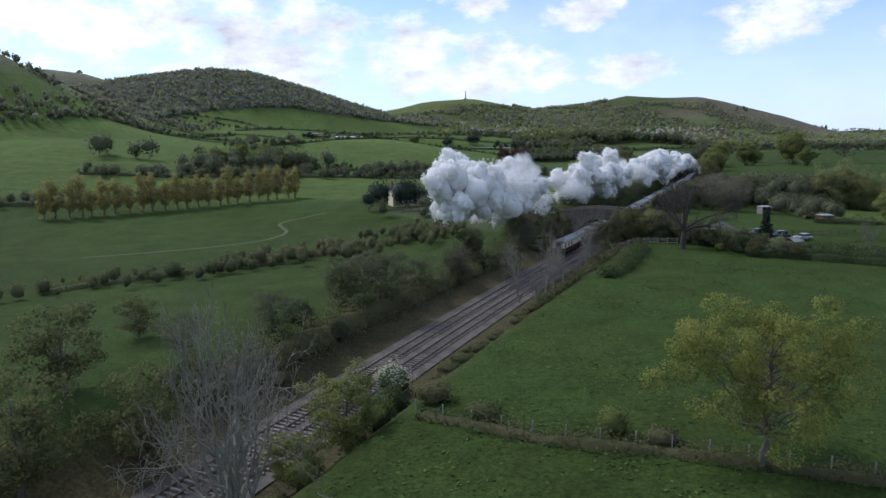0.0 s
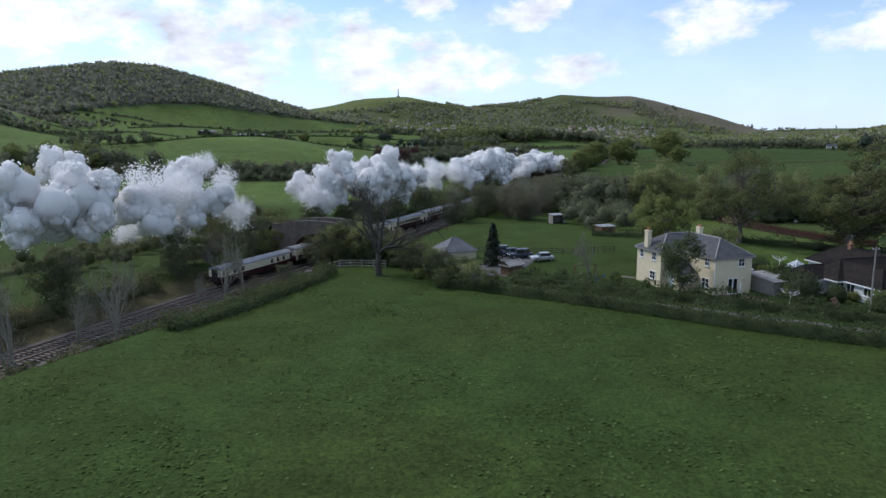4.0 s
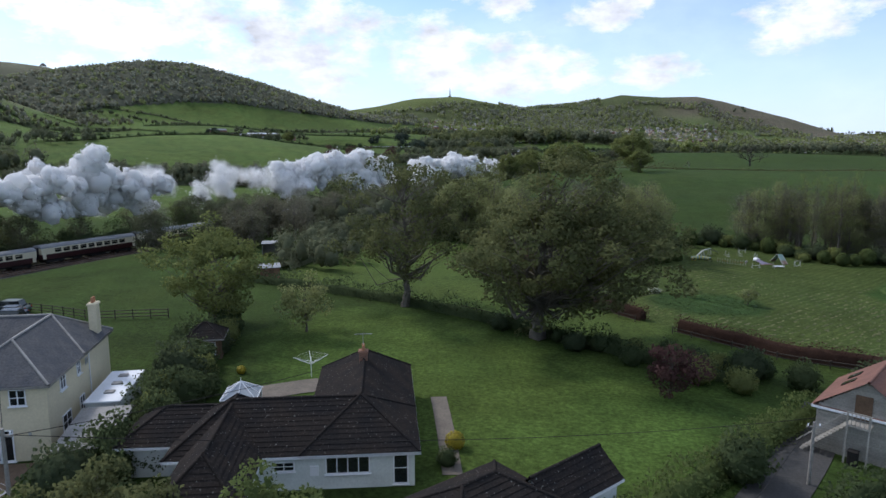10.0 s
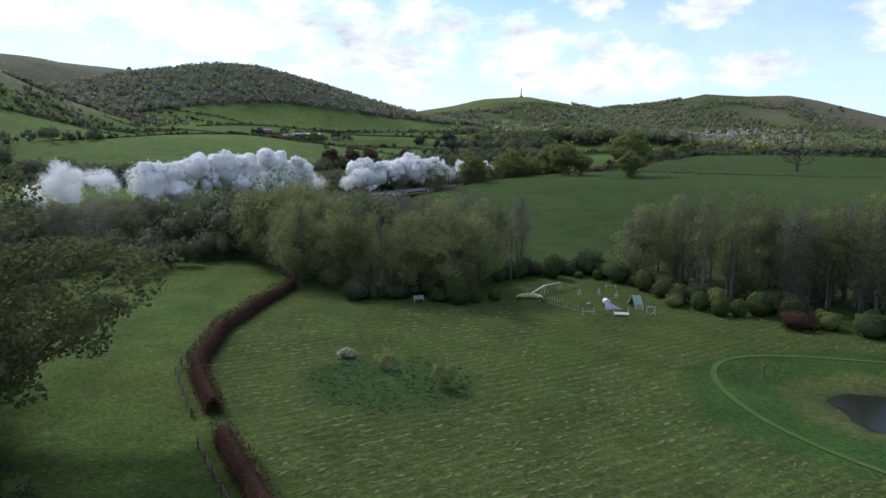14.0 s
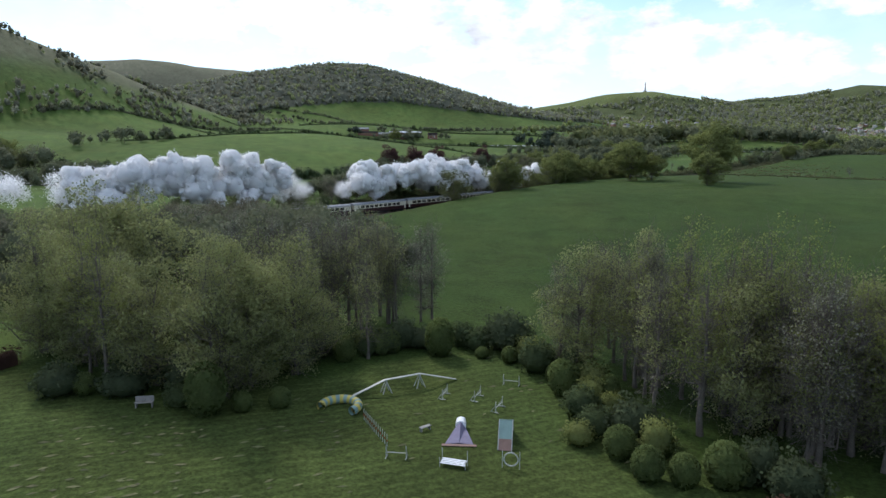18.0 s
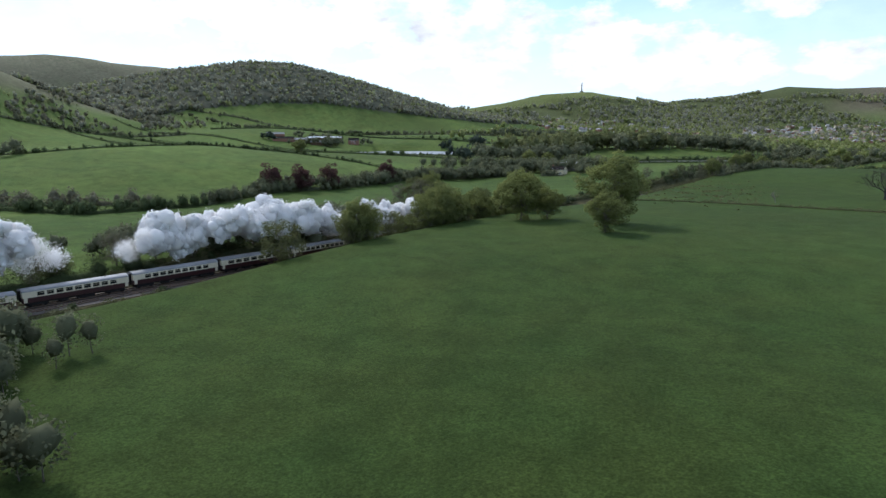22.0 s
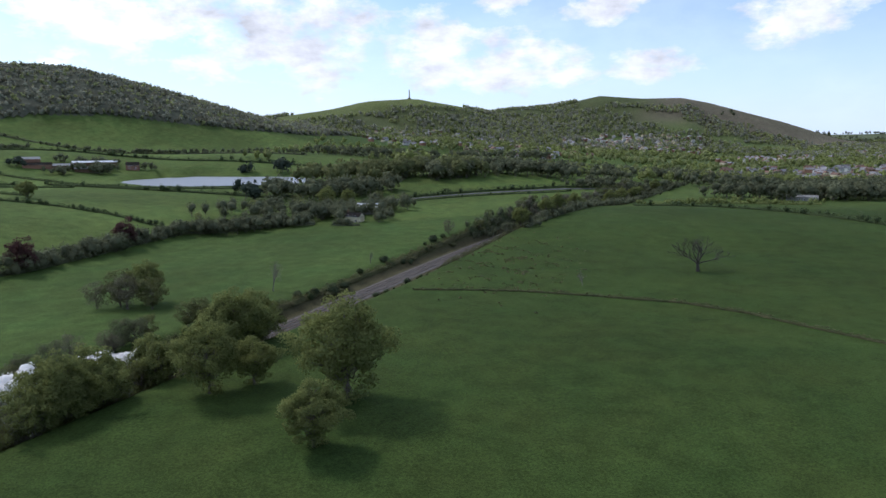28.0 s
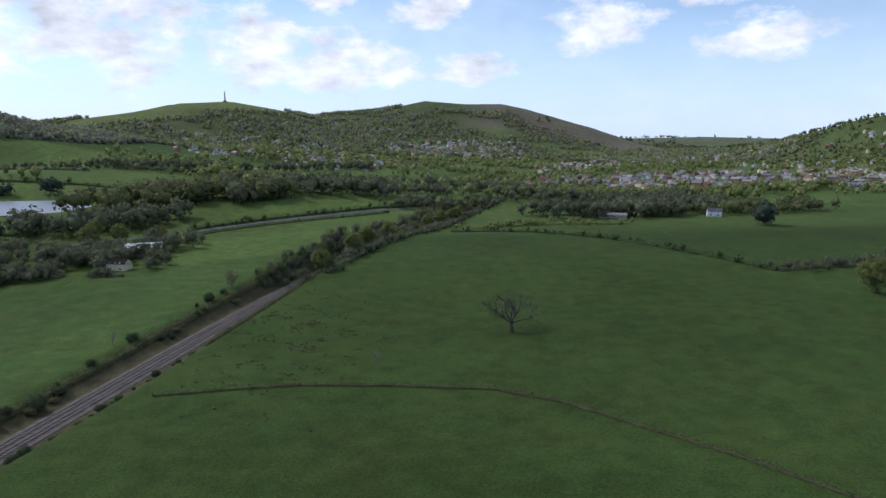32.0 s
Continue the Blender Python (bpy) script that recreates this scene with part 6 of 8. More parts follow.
simple_house("farm_building", "brick farm building with a brown tile roof", (-131, 946, ground_at(-131, 946)), 20, 12, 8, 4.8, 7.6, BRICK, TILE, (0, 0), two)
for fx, fy, fl, ft, fw, fr, lab in ((-196, 895, 24, 35, BRICK, TILE, "low brick cattle shed with tile roof"), (-182, 905, 26, 35, TIMBER, ROOFGREY, "low cattle shed with grey sheet roof"), (-160, 912, 18, 30, TIMBER, ROOFGREY, "dark open farm shed with grey roof"), (-212, 905, 20, 40, BRICK, ROOFGREY, "brick farm shed behind dark trees")):
    simple_house("farm_shed", lab, (fx, fy, ground_at(fx, fy)), ft, fl, 9, 2.8, 4.8, fw, fr, (0, 0), [], False)
simple_house("pavilion", "long low grey sports pavilion", (476, 832, ground_at(476, 832)), -30, 22, 8, 3, 4.4, LEADGREY, LEADGREY, (0, 0), one, False)
simple_house("white_house", "white house with a grey roof at the wood's edge", (563, 828, ground_at(563, 828)), -25, 11, 7, 4.6, 7, WHITEWALL, SLATE, (0, 0), two)
simple_house("factory_shed", "long grey factory shed on the valley floor", (940, 1060, ground_at(940, 1060)), -35, 60, 26, 6, 8, LEADGREY, ROOFGREY, (0, 0), [], False)

# ---- bridge over the line ----
bx, by, bz, bh = rail_at(168.5, 1.7)
bridge = thing("road_bridge", (bx, by, bz), -bh + 4, "stone arch road bridge over the railway", "bridge")
span, rise, half = 5.0, 5.9, 9.5
for s in (-2.8, 2.8):
    bm = bmesh.new()
    arch = [(-span * math.cos(math.pi * k / 14), 1.0 + (rise - 1.0) * math.sin(math.pi * k / 14)) for k in range(15)]
    low = [(-half, -1.0), (-span, -1.0), *arch, (span, -1.0), (half, -1.0)]
    topz = [7.3 + 1.3 - 0.012 * x * x for x, _ in low]
    for y in (s - 0.3, s + 0.3):
        a = [bm.verts.new((x, y, z)) for x, z in low]
        b = [bm.verts.new((x, y, z)) for (x, _), z in zip(low, topz)]
        for k in range(len(low) - 1):
            if abs(low[k + 1][0] - low[k][0]) > 1e-4:
                bm.faces.new((a[k], a[k + 1], b[k + 1], b[k]))
    bm.verts.ensure_lookup_table()
    n = len(low)
    for k in range(n - 1):
        bm.faces.new((bm.verts[k], bm.verts[k + 1], bm.verts[2 * n + k + 1], bm.verts[2 * n + k]))
        bm.faces.new((bm.verts[n + k], bm.verts[n + k + 1], bm.verts[3 * n + k + 1], bm.verts[3 * n + k]))
    bmesh.ops.remove_doubles(bm, verts=bm.verts, dist=0.001)
    bm_part("parapet_wall", bm, STONE, bridge)
    box("coping", (2 * half, 0.8, 0.18), (0, s, 8.5 - 0.9), STONE, bridge, "pale stone coping")
bm = bmesh.new()
for k in range(14):
    x0, x1 = arch[k][0], arch[k + 1][0]
    v = [bm.verts.new(p) for p in ((x0, -2.8, arch[k][1]), (x1, -2.8, arch[k + 1][1]), (x1, 2.8, arch[k + 1][1]), (x0, 2.8, arch[k][1]))]
    bm.faces.new(v)
bm_part("vault", bm, BRICK, bridge)
box("deck", (2 * half, 5.2, 0.3), (0, 0, 6.6), TARMAC, bridge)


def ramp(name, pts, wide, mat, label, skirt=None):
    """A road on a bank, along places with heights of their own."""
    p = np.array(pts, float)
    s = np.r_[0, np.cumsum(np.hypot(*np.diff(p[:, :2], axis=0).T))]
    u = np.linspace(0, s[-1], 24)
    q = np.stack([np.interp(u, s, p[:, k]) for k in range(3)], -1)
    t = np.gradient(q[:, :2], axis=0)
    t /= np.linalg.norm(t, axis=1, keepdims=True)
    n = np.stack([t[:, 1], -t[:, 0]], -1)
    rows = []
    for o, drop_ in ((-wide / 2 - 4.5, 1), (-wide / 2 - 0.4, 0), (wide / 2 + 0.4, 0), (wide / 2 + 4.5, 1)):
        xy = q[:, :2] + n * o
        g = height(xy[:, 0], xy[:, 1])
        rows.append(np.c_[xy, np.minimum(g, q[:, 2]) - 0.3 if drop_ else q[:, 2] - 0.03])
    v = np.stack(rows, 1).reshape(-1, 3)
    i = np.arange(24 * 4).reshape(24, 4)
    f = np.stack([i[:-1, :-1], i[:-1, 1:], i[1:, 1:], i[1:, :-1]], -1).reshape(-1, 4)
    bank = new(name + "_bank", mesh_of(name + "_bank", v, f, skirt, True))
    tagged(bank, "grassy bank that carries the lane up to the bridge", "bank", kind="structure")
    a, b = q[:, :2] - n * wide / 2, q[:, :2] + n * wide / 2
    v = np.stack([np.c_[a, q[:, 2] + 0.02], np.c_[b, q[:, 2] + 0.02]], 1).reshape(-1, 3)
    i = np.arange(48).reshape(24, 2)
    f = np.stack([i[:-1, 0], i[:-1, 1], i[1:, 1], i[1:, 0]], -1)
    tagged(new(name, mesh_of(name, v, f, mat, True)), label, "road", kind="structure")


BANKGRASS = material("bank_grass", (0.048, 0.07, 0.02), 0.9, var=0.35, scale=0.4, fine=4, bump=0.5)
ang = radians(-bh + 4)
e0 = (bx + math.cos(ang) * 11, by + math.sin(ang) * 11)
w0 = (bx - math.cos(ang) * 11, by - math.sin(ang) * 11)
ramp("lane_ramp", [(63.3, 137, -0.75), (61.2, 144, -0.4), (57, 151.5, 0.6), (50.5, 159.5, 2.2), (*e0, bz + 6.9)], 3.4, TARMAC, "worn tarmac lane rising to the bridge", BANKGRASS)
ramp("lane_ramp_west", [(*w0, bz + 6.9), (w0[0] - 14, w0[1] + 4, 1.6), (w0[0] - 26, w0[1] + 18, 0.6), (-22, 210, 1.5)], 3.4, TARMAC, "worn tarmac lane beyond the bridge", BANKGRASS)
TRACKMUD = material("muddy_track", (0.085, 0.078, 0.055), 0.95, var=0.45, scale=0.5, fine=5, bump=0.6, second=(0.055, 0.065, 0.03))
strip("lane", [(63.3, 137), (66, 132), (79, 120), (98, 107.0), (109, 99), (113, 97)], 2.5, 0.12, TRACKMUD, "narrow stony lane between hedges", "road")
WHEELING = material("stony_wheel_track", (0.10, 0.098, 0.088), 0.95, var=0.25, scale=0.5, fine=8, bump=0.4, second=(0.07, 0.075, 0.05))
strip("wheel_track", [(63.8, 136.2), (66, 132), (79, 120), (98, 107.0), (109, 99), (113, 97)], 1.5, 0.17, WHEELING, "pale stony middle of the lane", "track", step=1.0)
strip("side_lane", [(110, 95), (120, 96), (130, 102), (138, 110), (144.5, 119), (150, 126), (158, 138)], 3.4, 0.05, TARMAC, "dark tarmac side lane", "road")
strip("driveway", [(112, 98), (117, 104), (119, 111)], 6.5, 0.06, GRAVEL, "pale gravel drive before the bungalow", "driveway")
strip("driveway", [(64, 140), (68, 146), (71, 152), (74, 158)], 8.5, 0.06, GRAVEL, "grey gravel car park beside the garage", "driveway")
strip("patio", [(93.8, 118.5), (97, 117.5), (101.5, 119.2)], 6.0, 0.06, PATIO, "reddish-brown gravel patio before the house", "patio")
strip("garden_path", [(84, 136), (88, 133.5), (90.5, 131)], 1.0, 0.06, PAVING, "pale paved garden path", "path")
strip("terrace", [(127.2, 121), (126.3, 128), (125.0, 136)], 1.3, 0.06, PAVING, "pale paved path beside the bungalow", "path")
strip("terrace", [(108.5, 133), (112, 136), (116, 137)], 3.0, 0.06, PAVING, "curved paved terrace behind the bungalow", "patio")
strip("yard", [(156, 122), (161, 127), (166, 133)], 5.0, 0.06, TARMAC, "tarmac yard beside the barn", "yard")
strip("far_road", [(100, 745), (161, 781), (220, 825), (295, 888), (380, 930)], 5.0, 0.3, GRAVEL, "pale road climbing behind a hedge", "road", step=8)
strip("field_track", [(475, 771), (470, 740), (462, 722), (470, 700)], 0.9, 0.12, BANKGRASS, "pale worn footpath across the pasture", "path", step=6)
strip("meadow_path", [(-92, 150), (-70, 164), (-56, 177), (-52, 190), (-60, 205), (-45, 215)], 1.1, 0.05, material("trodden_grass", (0.095, 0.11, 0.04), 0.9, var=0.3, scale=0.4, fine=4), "pale trodden path over the flat meadow", "path")


# ---- cars ----
def car(paint, label, big=False):
    top = thing("parked_car", label=label, category="car")
    L, W, H = (4.6, 1.85, 1.7) if big else (4.1, 1.75, 1.5)
    bm = bmesh.new()
    add_box(bm, (W, L, 0.62), (0, 0, 0.62), bevel=0.14)
    add_box(bm, (W * 0.98, L * 0.3, 0.25), (0, L * 0.33, 0.82), (-5, 0, 0), bevel=0.1)
    body = bm_part("body", bm, paint, top)
    bm = bmesh.new()
    n0 = len(bm.verts)
    add_box(bm, (W * 0.88, L * (0.62 if big else 0.55), H - 0.9), (0, -L * 0.08, 0.9 + (H - 0.9) / 2))
    for v in bm.verts:
        if v.co.z > 1.2:
            v.co.x *= 0.82
            v.co.y = v.co.y * (0.86 if v.co.y < 0 else 0.6)
    bmesh.ops.bevel(bm, geom=bm.edges[:], offset=0.05, segments=2, affect="EDGES")
    bm_part("cabin_glass", bm, GLASS, top)
    box("roof", (W * 0.7, L * 0.4, 0.06), (0, -L * 0.1, H - 0.03), paint, top, bevel=0.025)
    for sx in (-1, 1):
        for y in (-L * 0.31, L * 0.31):
            bm = bmesh.new()
            add_cyl(bm, 0.33, 0.22, (sx * (W / 2 - 0.1), y, 0.33), (0, 90, 0), seg=16)
            w = bm_part("wheel", bm, UNDER, top)
            bm = bmesh.new()
            add_cyl(bm, 0.2, 0.24, (sx * (W / 2 - 0.1), y, 0.33), (0, 90, 0), seg=10)
            bm_part("rim", bm, METAL, w)
        box("headlight", (0.35, 0.06, 0.16), (sx * W * 0.34, L / 2 - 0.02, 0.68), UPVC, top, bevel=0.02)
        box("tail_light", (0.28, 0.05, 0.2), (sx * W * 0.36, -L / 2 + 0.01, 0.72), RED, top, bevel=0.02)
        box("mirror", (0.14, 0.08, 0.12), (sx * (W / 2 + 0.05), L * 0.12, 0.95), paint, top, bevel=0.02)
    box("windscreen", (W * 0.72, 0.03, 0.5), (0, L * 0.17, 0.95), GLASS, top, turn=(35, 0, 0))
    return top


SILVER = material("silver_paint", (0.50, 0.52, 0.54), 0.3, metal=0.5, var=0.05, scale=2)
NAVY = material("dark_blue_paint", (0.03, 0.04, 0.06), 0.25, var=0.1, scale=2, spec=0.6)
SLIDEBLUE = material("blue_plastic", (0.06, 0.16, 0.42), 0.5, var=0.1, scale=3)
GREEN = material("grey_green_paint", (0.10, 0.12, 0.11), 0.3, var=0.1, scale=2, spec=0.6)
for mat, lab, x, y, tn, big in ((SILVER, "silver hatchback parked on the gravel", 76.4, 150.6, 105, False), (NAVY, "dark blue estate car parked on the gravel", 73.0, 154.6, 100, True), (GREEN, "grey-green off-roader parked by the fence", 69.8, 159.2, 95, True), (NAVY, "dark car parked behind another", 71.3, 157.0, 98, False), (SILVER, "silver small van by the drive hedge", 118.2, 107.2, 20, True)):
    c = car(mat, lab, big)
    c.matrix_world = pose(x, y, ground_at(x, y) + 0.06, 0, 0, tn)


# ---- fences, poles and garden things ----
def rail_fence(label, pts, high=1.15, gap=2.0, rails=3, mat=None):
    mat = mat or GREYWOOD
    top = thing("post_and_rail_fence", label=label, category="fence")
    p = np.array(pts, float)
    s = np.r_[0, np.cumsum(np.hypot(*np.diff(p, axis=0).T))]
    u = np.linspace(0, s[-1], int(s[-1] / gap) + 1)
    x, y = np.interp(u, s, p[:, 0]), np.interp(u, s, p[:, 1])
    z = height(x, y)
    for k in range(len(u)):
        cyl("post", 0.06, high + 0.35, (x[k], y[k], z[k] - 0.3), mat, top, seg=6)
        if k:
            for r in range(rails):
                h = high * (r + 0.85) / (rails + 0.1)
                v, f = tubes([(x[k - 1], y[k - 1], z[k - 1] + h, x[k], y[k], z[k] + h, 0.05, 0.05)], 4)
                part("rail", mesh_of("rail", v, f, mat), top)
    return top


rail_fence("silvered three-rail fence at the corner of the field", [(33.5, 153.4), (38, 151.8), (43, 150.6), (48, 149.6)], 1.4, 1.9, mat=PALEWOOD)
rail_fence("brown post and rail fence beyond the car park", [(66, 162), (75, 159), (83, 155.6), (91.5, 156.6)], mat=DARKWOOD)
rail_fence("old post and rail fence at the end of the lawn", [(126, 160.5), (133.5, 155.6)], mat=DARKWOOD)
rail_fence("low rail fence at the foot of the beech hedge", [(150.5, 158.5), (159, 149.2), (167, 145.6)], 0.8, 2.2, 2, DARKWOOD)
rail_fence("low rail fence outside the curved hedge", [(134.6, 207), (135, 196), (136.4, 183.6), (140.6, 171), (147.2, 163)], 0.8, 2.4, 2, DARKWOOD)
fence = thing("wire_fence", label="grey wooden posts of a stock fence across the pasture", category="fence")
p = np.array([(-4.4, 53.0), (6, 48.5), (16, 46.3), (28.4, 42.2), (44, 36)], float)
s = np.r_[0, np.cumsum(np.hypot(*np.diff(p, axis=0).T))]
prev = None
for u in np.arange(0, s[-1], 2.6):
    x, y = float(np.interp(u, s, p[:, 0])), float(np.interp(u, s, p[:, 1]))
    z = ground_at(x, y)
    cyl("post", 0.06, 1.5, (x, y, z - 0.3), GREYWOOD, fence, seg=6)
    if prev:
        for h in (0.4, 0.75, 1.1):
            v, f = tubes([(*prev[:2], prev[2] + h, x, y, z + h, 0.005, 0.005)], 3)
            part("wire", mesh_of("wire", v, f, UNDER), fence)
    prev = (x, y, z)
hedge("grass_bank", [(-4, 52.6), (6, 48), (16, 45.8), (28.4, 41.6), (44, 35.4)], 0.7, 2.6, LEAF["bramble"], "rough tufted grass and brambles along the fence", 0.24, 50, 0.5, 41, category="verge")

POLES = [(108.3, 108.8, 8.6), (149.3, 123.2, 4.2), (140, 70, 7)]
for x, y, h in POLES[:2]:
    z = ground_at(x, y)
    t = thing("telegraph_pole", (x, y, z), 0, "grey wooden pole carrying overhead cables", "pole")
    cyl("post", 0.12, h + 0.3, (0, 0, -0.3), GREYWOOD, t, r2=0.08, seg=10)
    box("crossarm", (0.9, 0.09, 0.09), (0, 0, h - 0.35), GREYWOOD, t)
    for sx in (-0.35, 0.35):
        cyl("insulator", 0.04, 0.14, (sx, 0, h - 0.26), UPVC, t, seg=8)


def cable(a, b, sag):
    a, b = np.array(a, float), np.array(b, float)
    t = np.linspace(0, 1, 15)
    q = a + (b - a) * t[:, None]
    q[:, 2] -= sag * 4 * t * (1 - t)
    side = np.cross(b - a, (0, 0, 1.0))
    side /= np.linalg.norm(side)
    v = np.stack([q + side * 0.018, q + (0, 0, 0.018), q - side * 0.018, q - (0, 0, 0.018)], 1).reshape(-1, 3)
    f = [(4 * k + j, 4 * k + (j + 1) % 4, 4 * k + 4 + (j + 1) % 4, 4 * k + 4 + j) for k in range(14) for j in range(4)]
    tagged(new("overhead_cable", mesh_of("overhead_cable", v, f, UNDER)), "thin black overhead cable between poles", "cable")


cable((108.3, 108.8, 8.3), (149.3, 123.2, 4.0), 0.8)
cable((108.3, 108.8, 8.2), (121.5, 130.9, 5.2), 0.4)
cable((149.3, 123.2, 4.0), (135, 104, 5.0), 0.5)
cable((108.3, 108.8, 8.3), (96, 124, 5.3), 0.4)

tb = thing("garden_table", (96.6, 116.4, ground_at(96.6, 116.4) + 0.06), 14, "dark rectangular garden table on the patio", "table")
box("tabletop", (1.9, 1.1, 0.06), (0, 0, 0.69), TIMBER, tb, bevel=0.02)
for sx in (-0.8, 0.8):
    for sy in (-0.42, 0.42):
        box("leg", (0.07, 0.07, 0.69), (sx, sy, 0), TIMBER, tb)
ch = thing("garden_chair", label="dark slatted garden chair round the table", category="chair")
box("seat", (0.48, 0.46, 0.05), (0, 0, 0.42), UNDER, ch, bevel=0.02)
box("backrest", (0.48, 0.05, 0.55), (0, -0.22, 0.45), UNDER, ch, turn=(-8, 0, 0), bevel=0.02)
for sx in (-0.2, 0.2):
    for sy in (-0.2, 0.2):
        box("leg", (0.045, 0.045, 0.42), (sx, sy, 0), UNDER, ch)
    box("armrest", (0.05, 0.45, 0.04), (sx * 1.2, 0, 0.63), UNDER, ch)
for k in range(6):
    a = radians(60 * k + 30)
    copy_thing(ch, tb.matrix_world @ pose(math.cos(a) * 1.35, math.sin(a) * 1.0, 0, 0, 0, math.degrees(a) + 90))["group"] = "chairs round the garden table"
drop(ch)
ps = thing("closed_parasol", (96.8, 118.0, ground_at(96.8, 118) + 0.06), 0, "folded white canvas parasol on its stand", "parasol")
cyl("pole", 0.03, 2.5, (0, 0, 0), METAL, ps, seg=8)
cyl("canvas", 0.2, 1.7, (0, 0, 0.75), CLOTH, ps, r2=0.06, seg=10)
cyl("base", 0.28, 0.1, (0, 0, 0), UNDER, ps)
for x, y in ((101.8, 114.8), (113.6, 138.4)):
    ra = thing("rotary_airer", (x, y, ground_at(x, y)), 20, "white rotary clothes airer standing on the lawn", "airer")
    cyl("pole", 0.03, 1.9, (0, 0, 0), UPVC, ra, seg=8)
    for k in range(4):
        a = radians(90 * k)
        v, f = tubes([(0, 0, 1.2, math.cos(a) * 1.5, math.sin(a) * 1.5, 1.95, 0.025, 0.025)], 5)
        part("arm", mesh_of("arm", v, f, UPVC), ra)
    v, f = tubes([(math.cos(radians(90 * k)) * r, math.sin(radians(90 * k)) * r, 1.2 + 0.5 * r, math.cos(radians(90 * k + 90)) * r, math.sin(radians(90 * k + 90)) * r, 1.2 + 0.5 * r, 0.008, 0.008) for k in range(4) for r in (0.6, 0.9, 1.2, 1.5)], 3)
    part("line", mesh_of("line", v, f, UPVC), ra)
sw = thing("swing_frame", (80.0, 134.0, ground_at(80, 134)), 20, "brown timber swing frame with a tyre swing", "swing")
for sx in (-1.9, 1.9):
    for sy in (-0.8, 0.8):
        v, f = tubes([(sx, sy, -0.1, sx, 0, 2.2, 0.07, 0.07)], 6)
        part("leg", mesh_of("leg", v, f, TIMBER), sw)
v, f = tubes([(-2.1, 0, 2.2, 2.1, 0, 2.2, 0.07, 0.07)], 6)
part("crossbeam", mesh_of("crossbeam", v, f, TIMBER), sw)
v, f = tubes([(x, 0, 0.9, x, 0, 2.2, 0.015, 0.015) for x in (-1.0, -0.6, 0.8)], 4)
part("rope", mesh_of("rope", v, f, GREYWOOD), sw)
bm = bmesh.new()
for k in range(14):
    a = 2 * math.pi * k / 14
    add_cyl(bm, 0.11, 0.18, (0.8 + math.cos(a) * 0.28, 0, 0.62 + math.sin(a) * 0.28), (0, -math.degrees(a), 0), seg=6)
bm_part("tyre", bm, UNDER, sw)
box("seat", (0.5, 0.2, 0.04), (-0.8, 0, 0.88), SILVER, sw)
sd = thing("garden_slide", (81.6, 131.2, ground_at(81.6, 131.2)), 60, "small blue plastic children's slide on the lawn", "slide")
bm = bmesh.new()
add_box(bm, (0.42, 1.7, 0.05), (0, 0, 0.62), (-38, 0, 0), bevel=0.02)
for sx in (-0.2, 0.2):
    add_box(bm, (0.04, 1.7, 0.16), (sx, 0, 0.68), (-38, 0, 0))
bm_part("chute", bm, SLIDEBLUE, sd)
for sx in (-0.2, 0.2):
    box("leg", (0.05, 0.05, 1.15), (sx, 0.72, 0), SLIDEBLUE, sd)
lp = thing("log_store", (105.4, 111.6, ground_at(105.4, 111.6)), 40, "low brown log store with a pitched roof", "log store")
wall_block(lp, -0.9, 0.9, -0.6, 0.6, 0.8, TIMBER, z0=-0.1)
hip_roof(lp, -0.9, 0.9, -0.6, 0.6, 0.8, 1.6, True, (0, 0), TIMBER, "", over=0.12, board=TIMBER)
bw = thing("brick_wall", (98.6, 114.4, ground_at(98.6, 114.4)), 14, "low red brick wall edging the patio", "wall")
for r in range(4):
    for k in range(14):
        box("brick", (0.215, 0.22, 0.065), (-1.6 + 0.23 * k + (0.11 if r % 2 else 0), 0, 0.075 * r), BRICK, bw)

# shrubs about the gardens
B = {
    "round": bush("round_shrub", "clipped round green shrub", LEAF["clipped"], 51, 2.2, 2.1, 0.17, 1500, round_it=True),
    "loose": bush("loose_shrub", "loose green garden shrub", LEAF["hedge"], 52, 2.6, 3.0, 0.22, 1300),
    "light": bush("light_shrub", "pale green garden shrub", LEAF["fresh"], 53, 2.4, 2.8, 0.2, 1300),
    "brown": bush("bramble_clump", "brown-green bramble clump beside the railway", LEAF["bramble"], 54, 1.6, 3.4, 0.25, 900),
    "gold": bush("golden_shrub", "bright golden-yellow shrub by the path", material("leaf_gold", (0.36, 0.30, 0.03), 0.6, var=0.2, scale=0.5, island=0.3, translucent=0.3), 55, 1.3, 1.4, 0.12, 900, round_it=True),
    "red": bush("red_shrub", "rounded dark red shrub at the meadow's edge", LEAF["beech"], 56, 2.2, 4.2, 0.22, 1500),
    "hawthorn": bush("hawthorn_bush", "hawthorn bush whitened with blossom", LEAF["white"], 57, 3.6, 4.6, 0.2, 1600),
    "dark": bush("laurel_bush", "dark evergreen laurel bush", LEAF["dark"], 58, 3.0, 4.0, 0.26, 1300),
}


def plant(key, x, y, scale=1.0, tall=1.0, label="", group=""):
    return stand(B[key], x, y, (x * 37 + y * 11) % 360, scale, tall, 0.08, label, group)


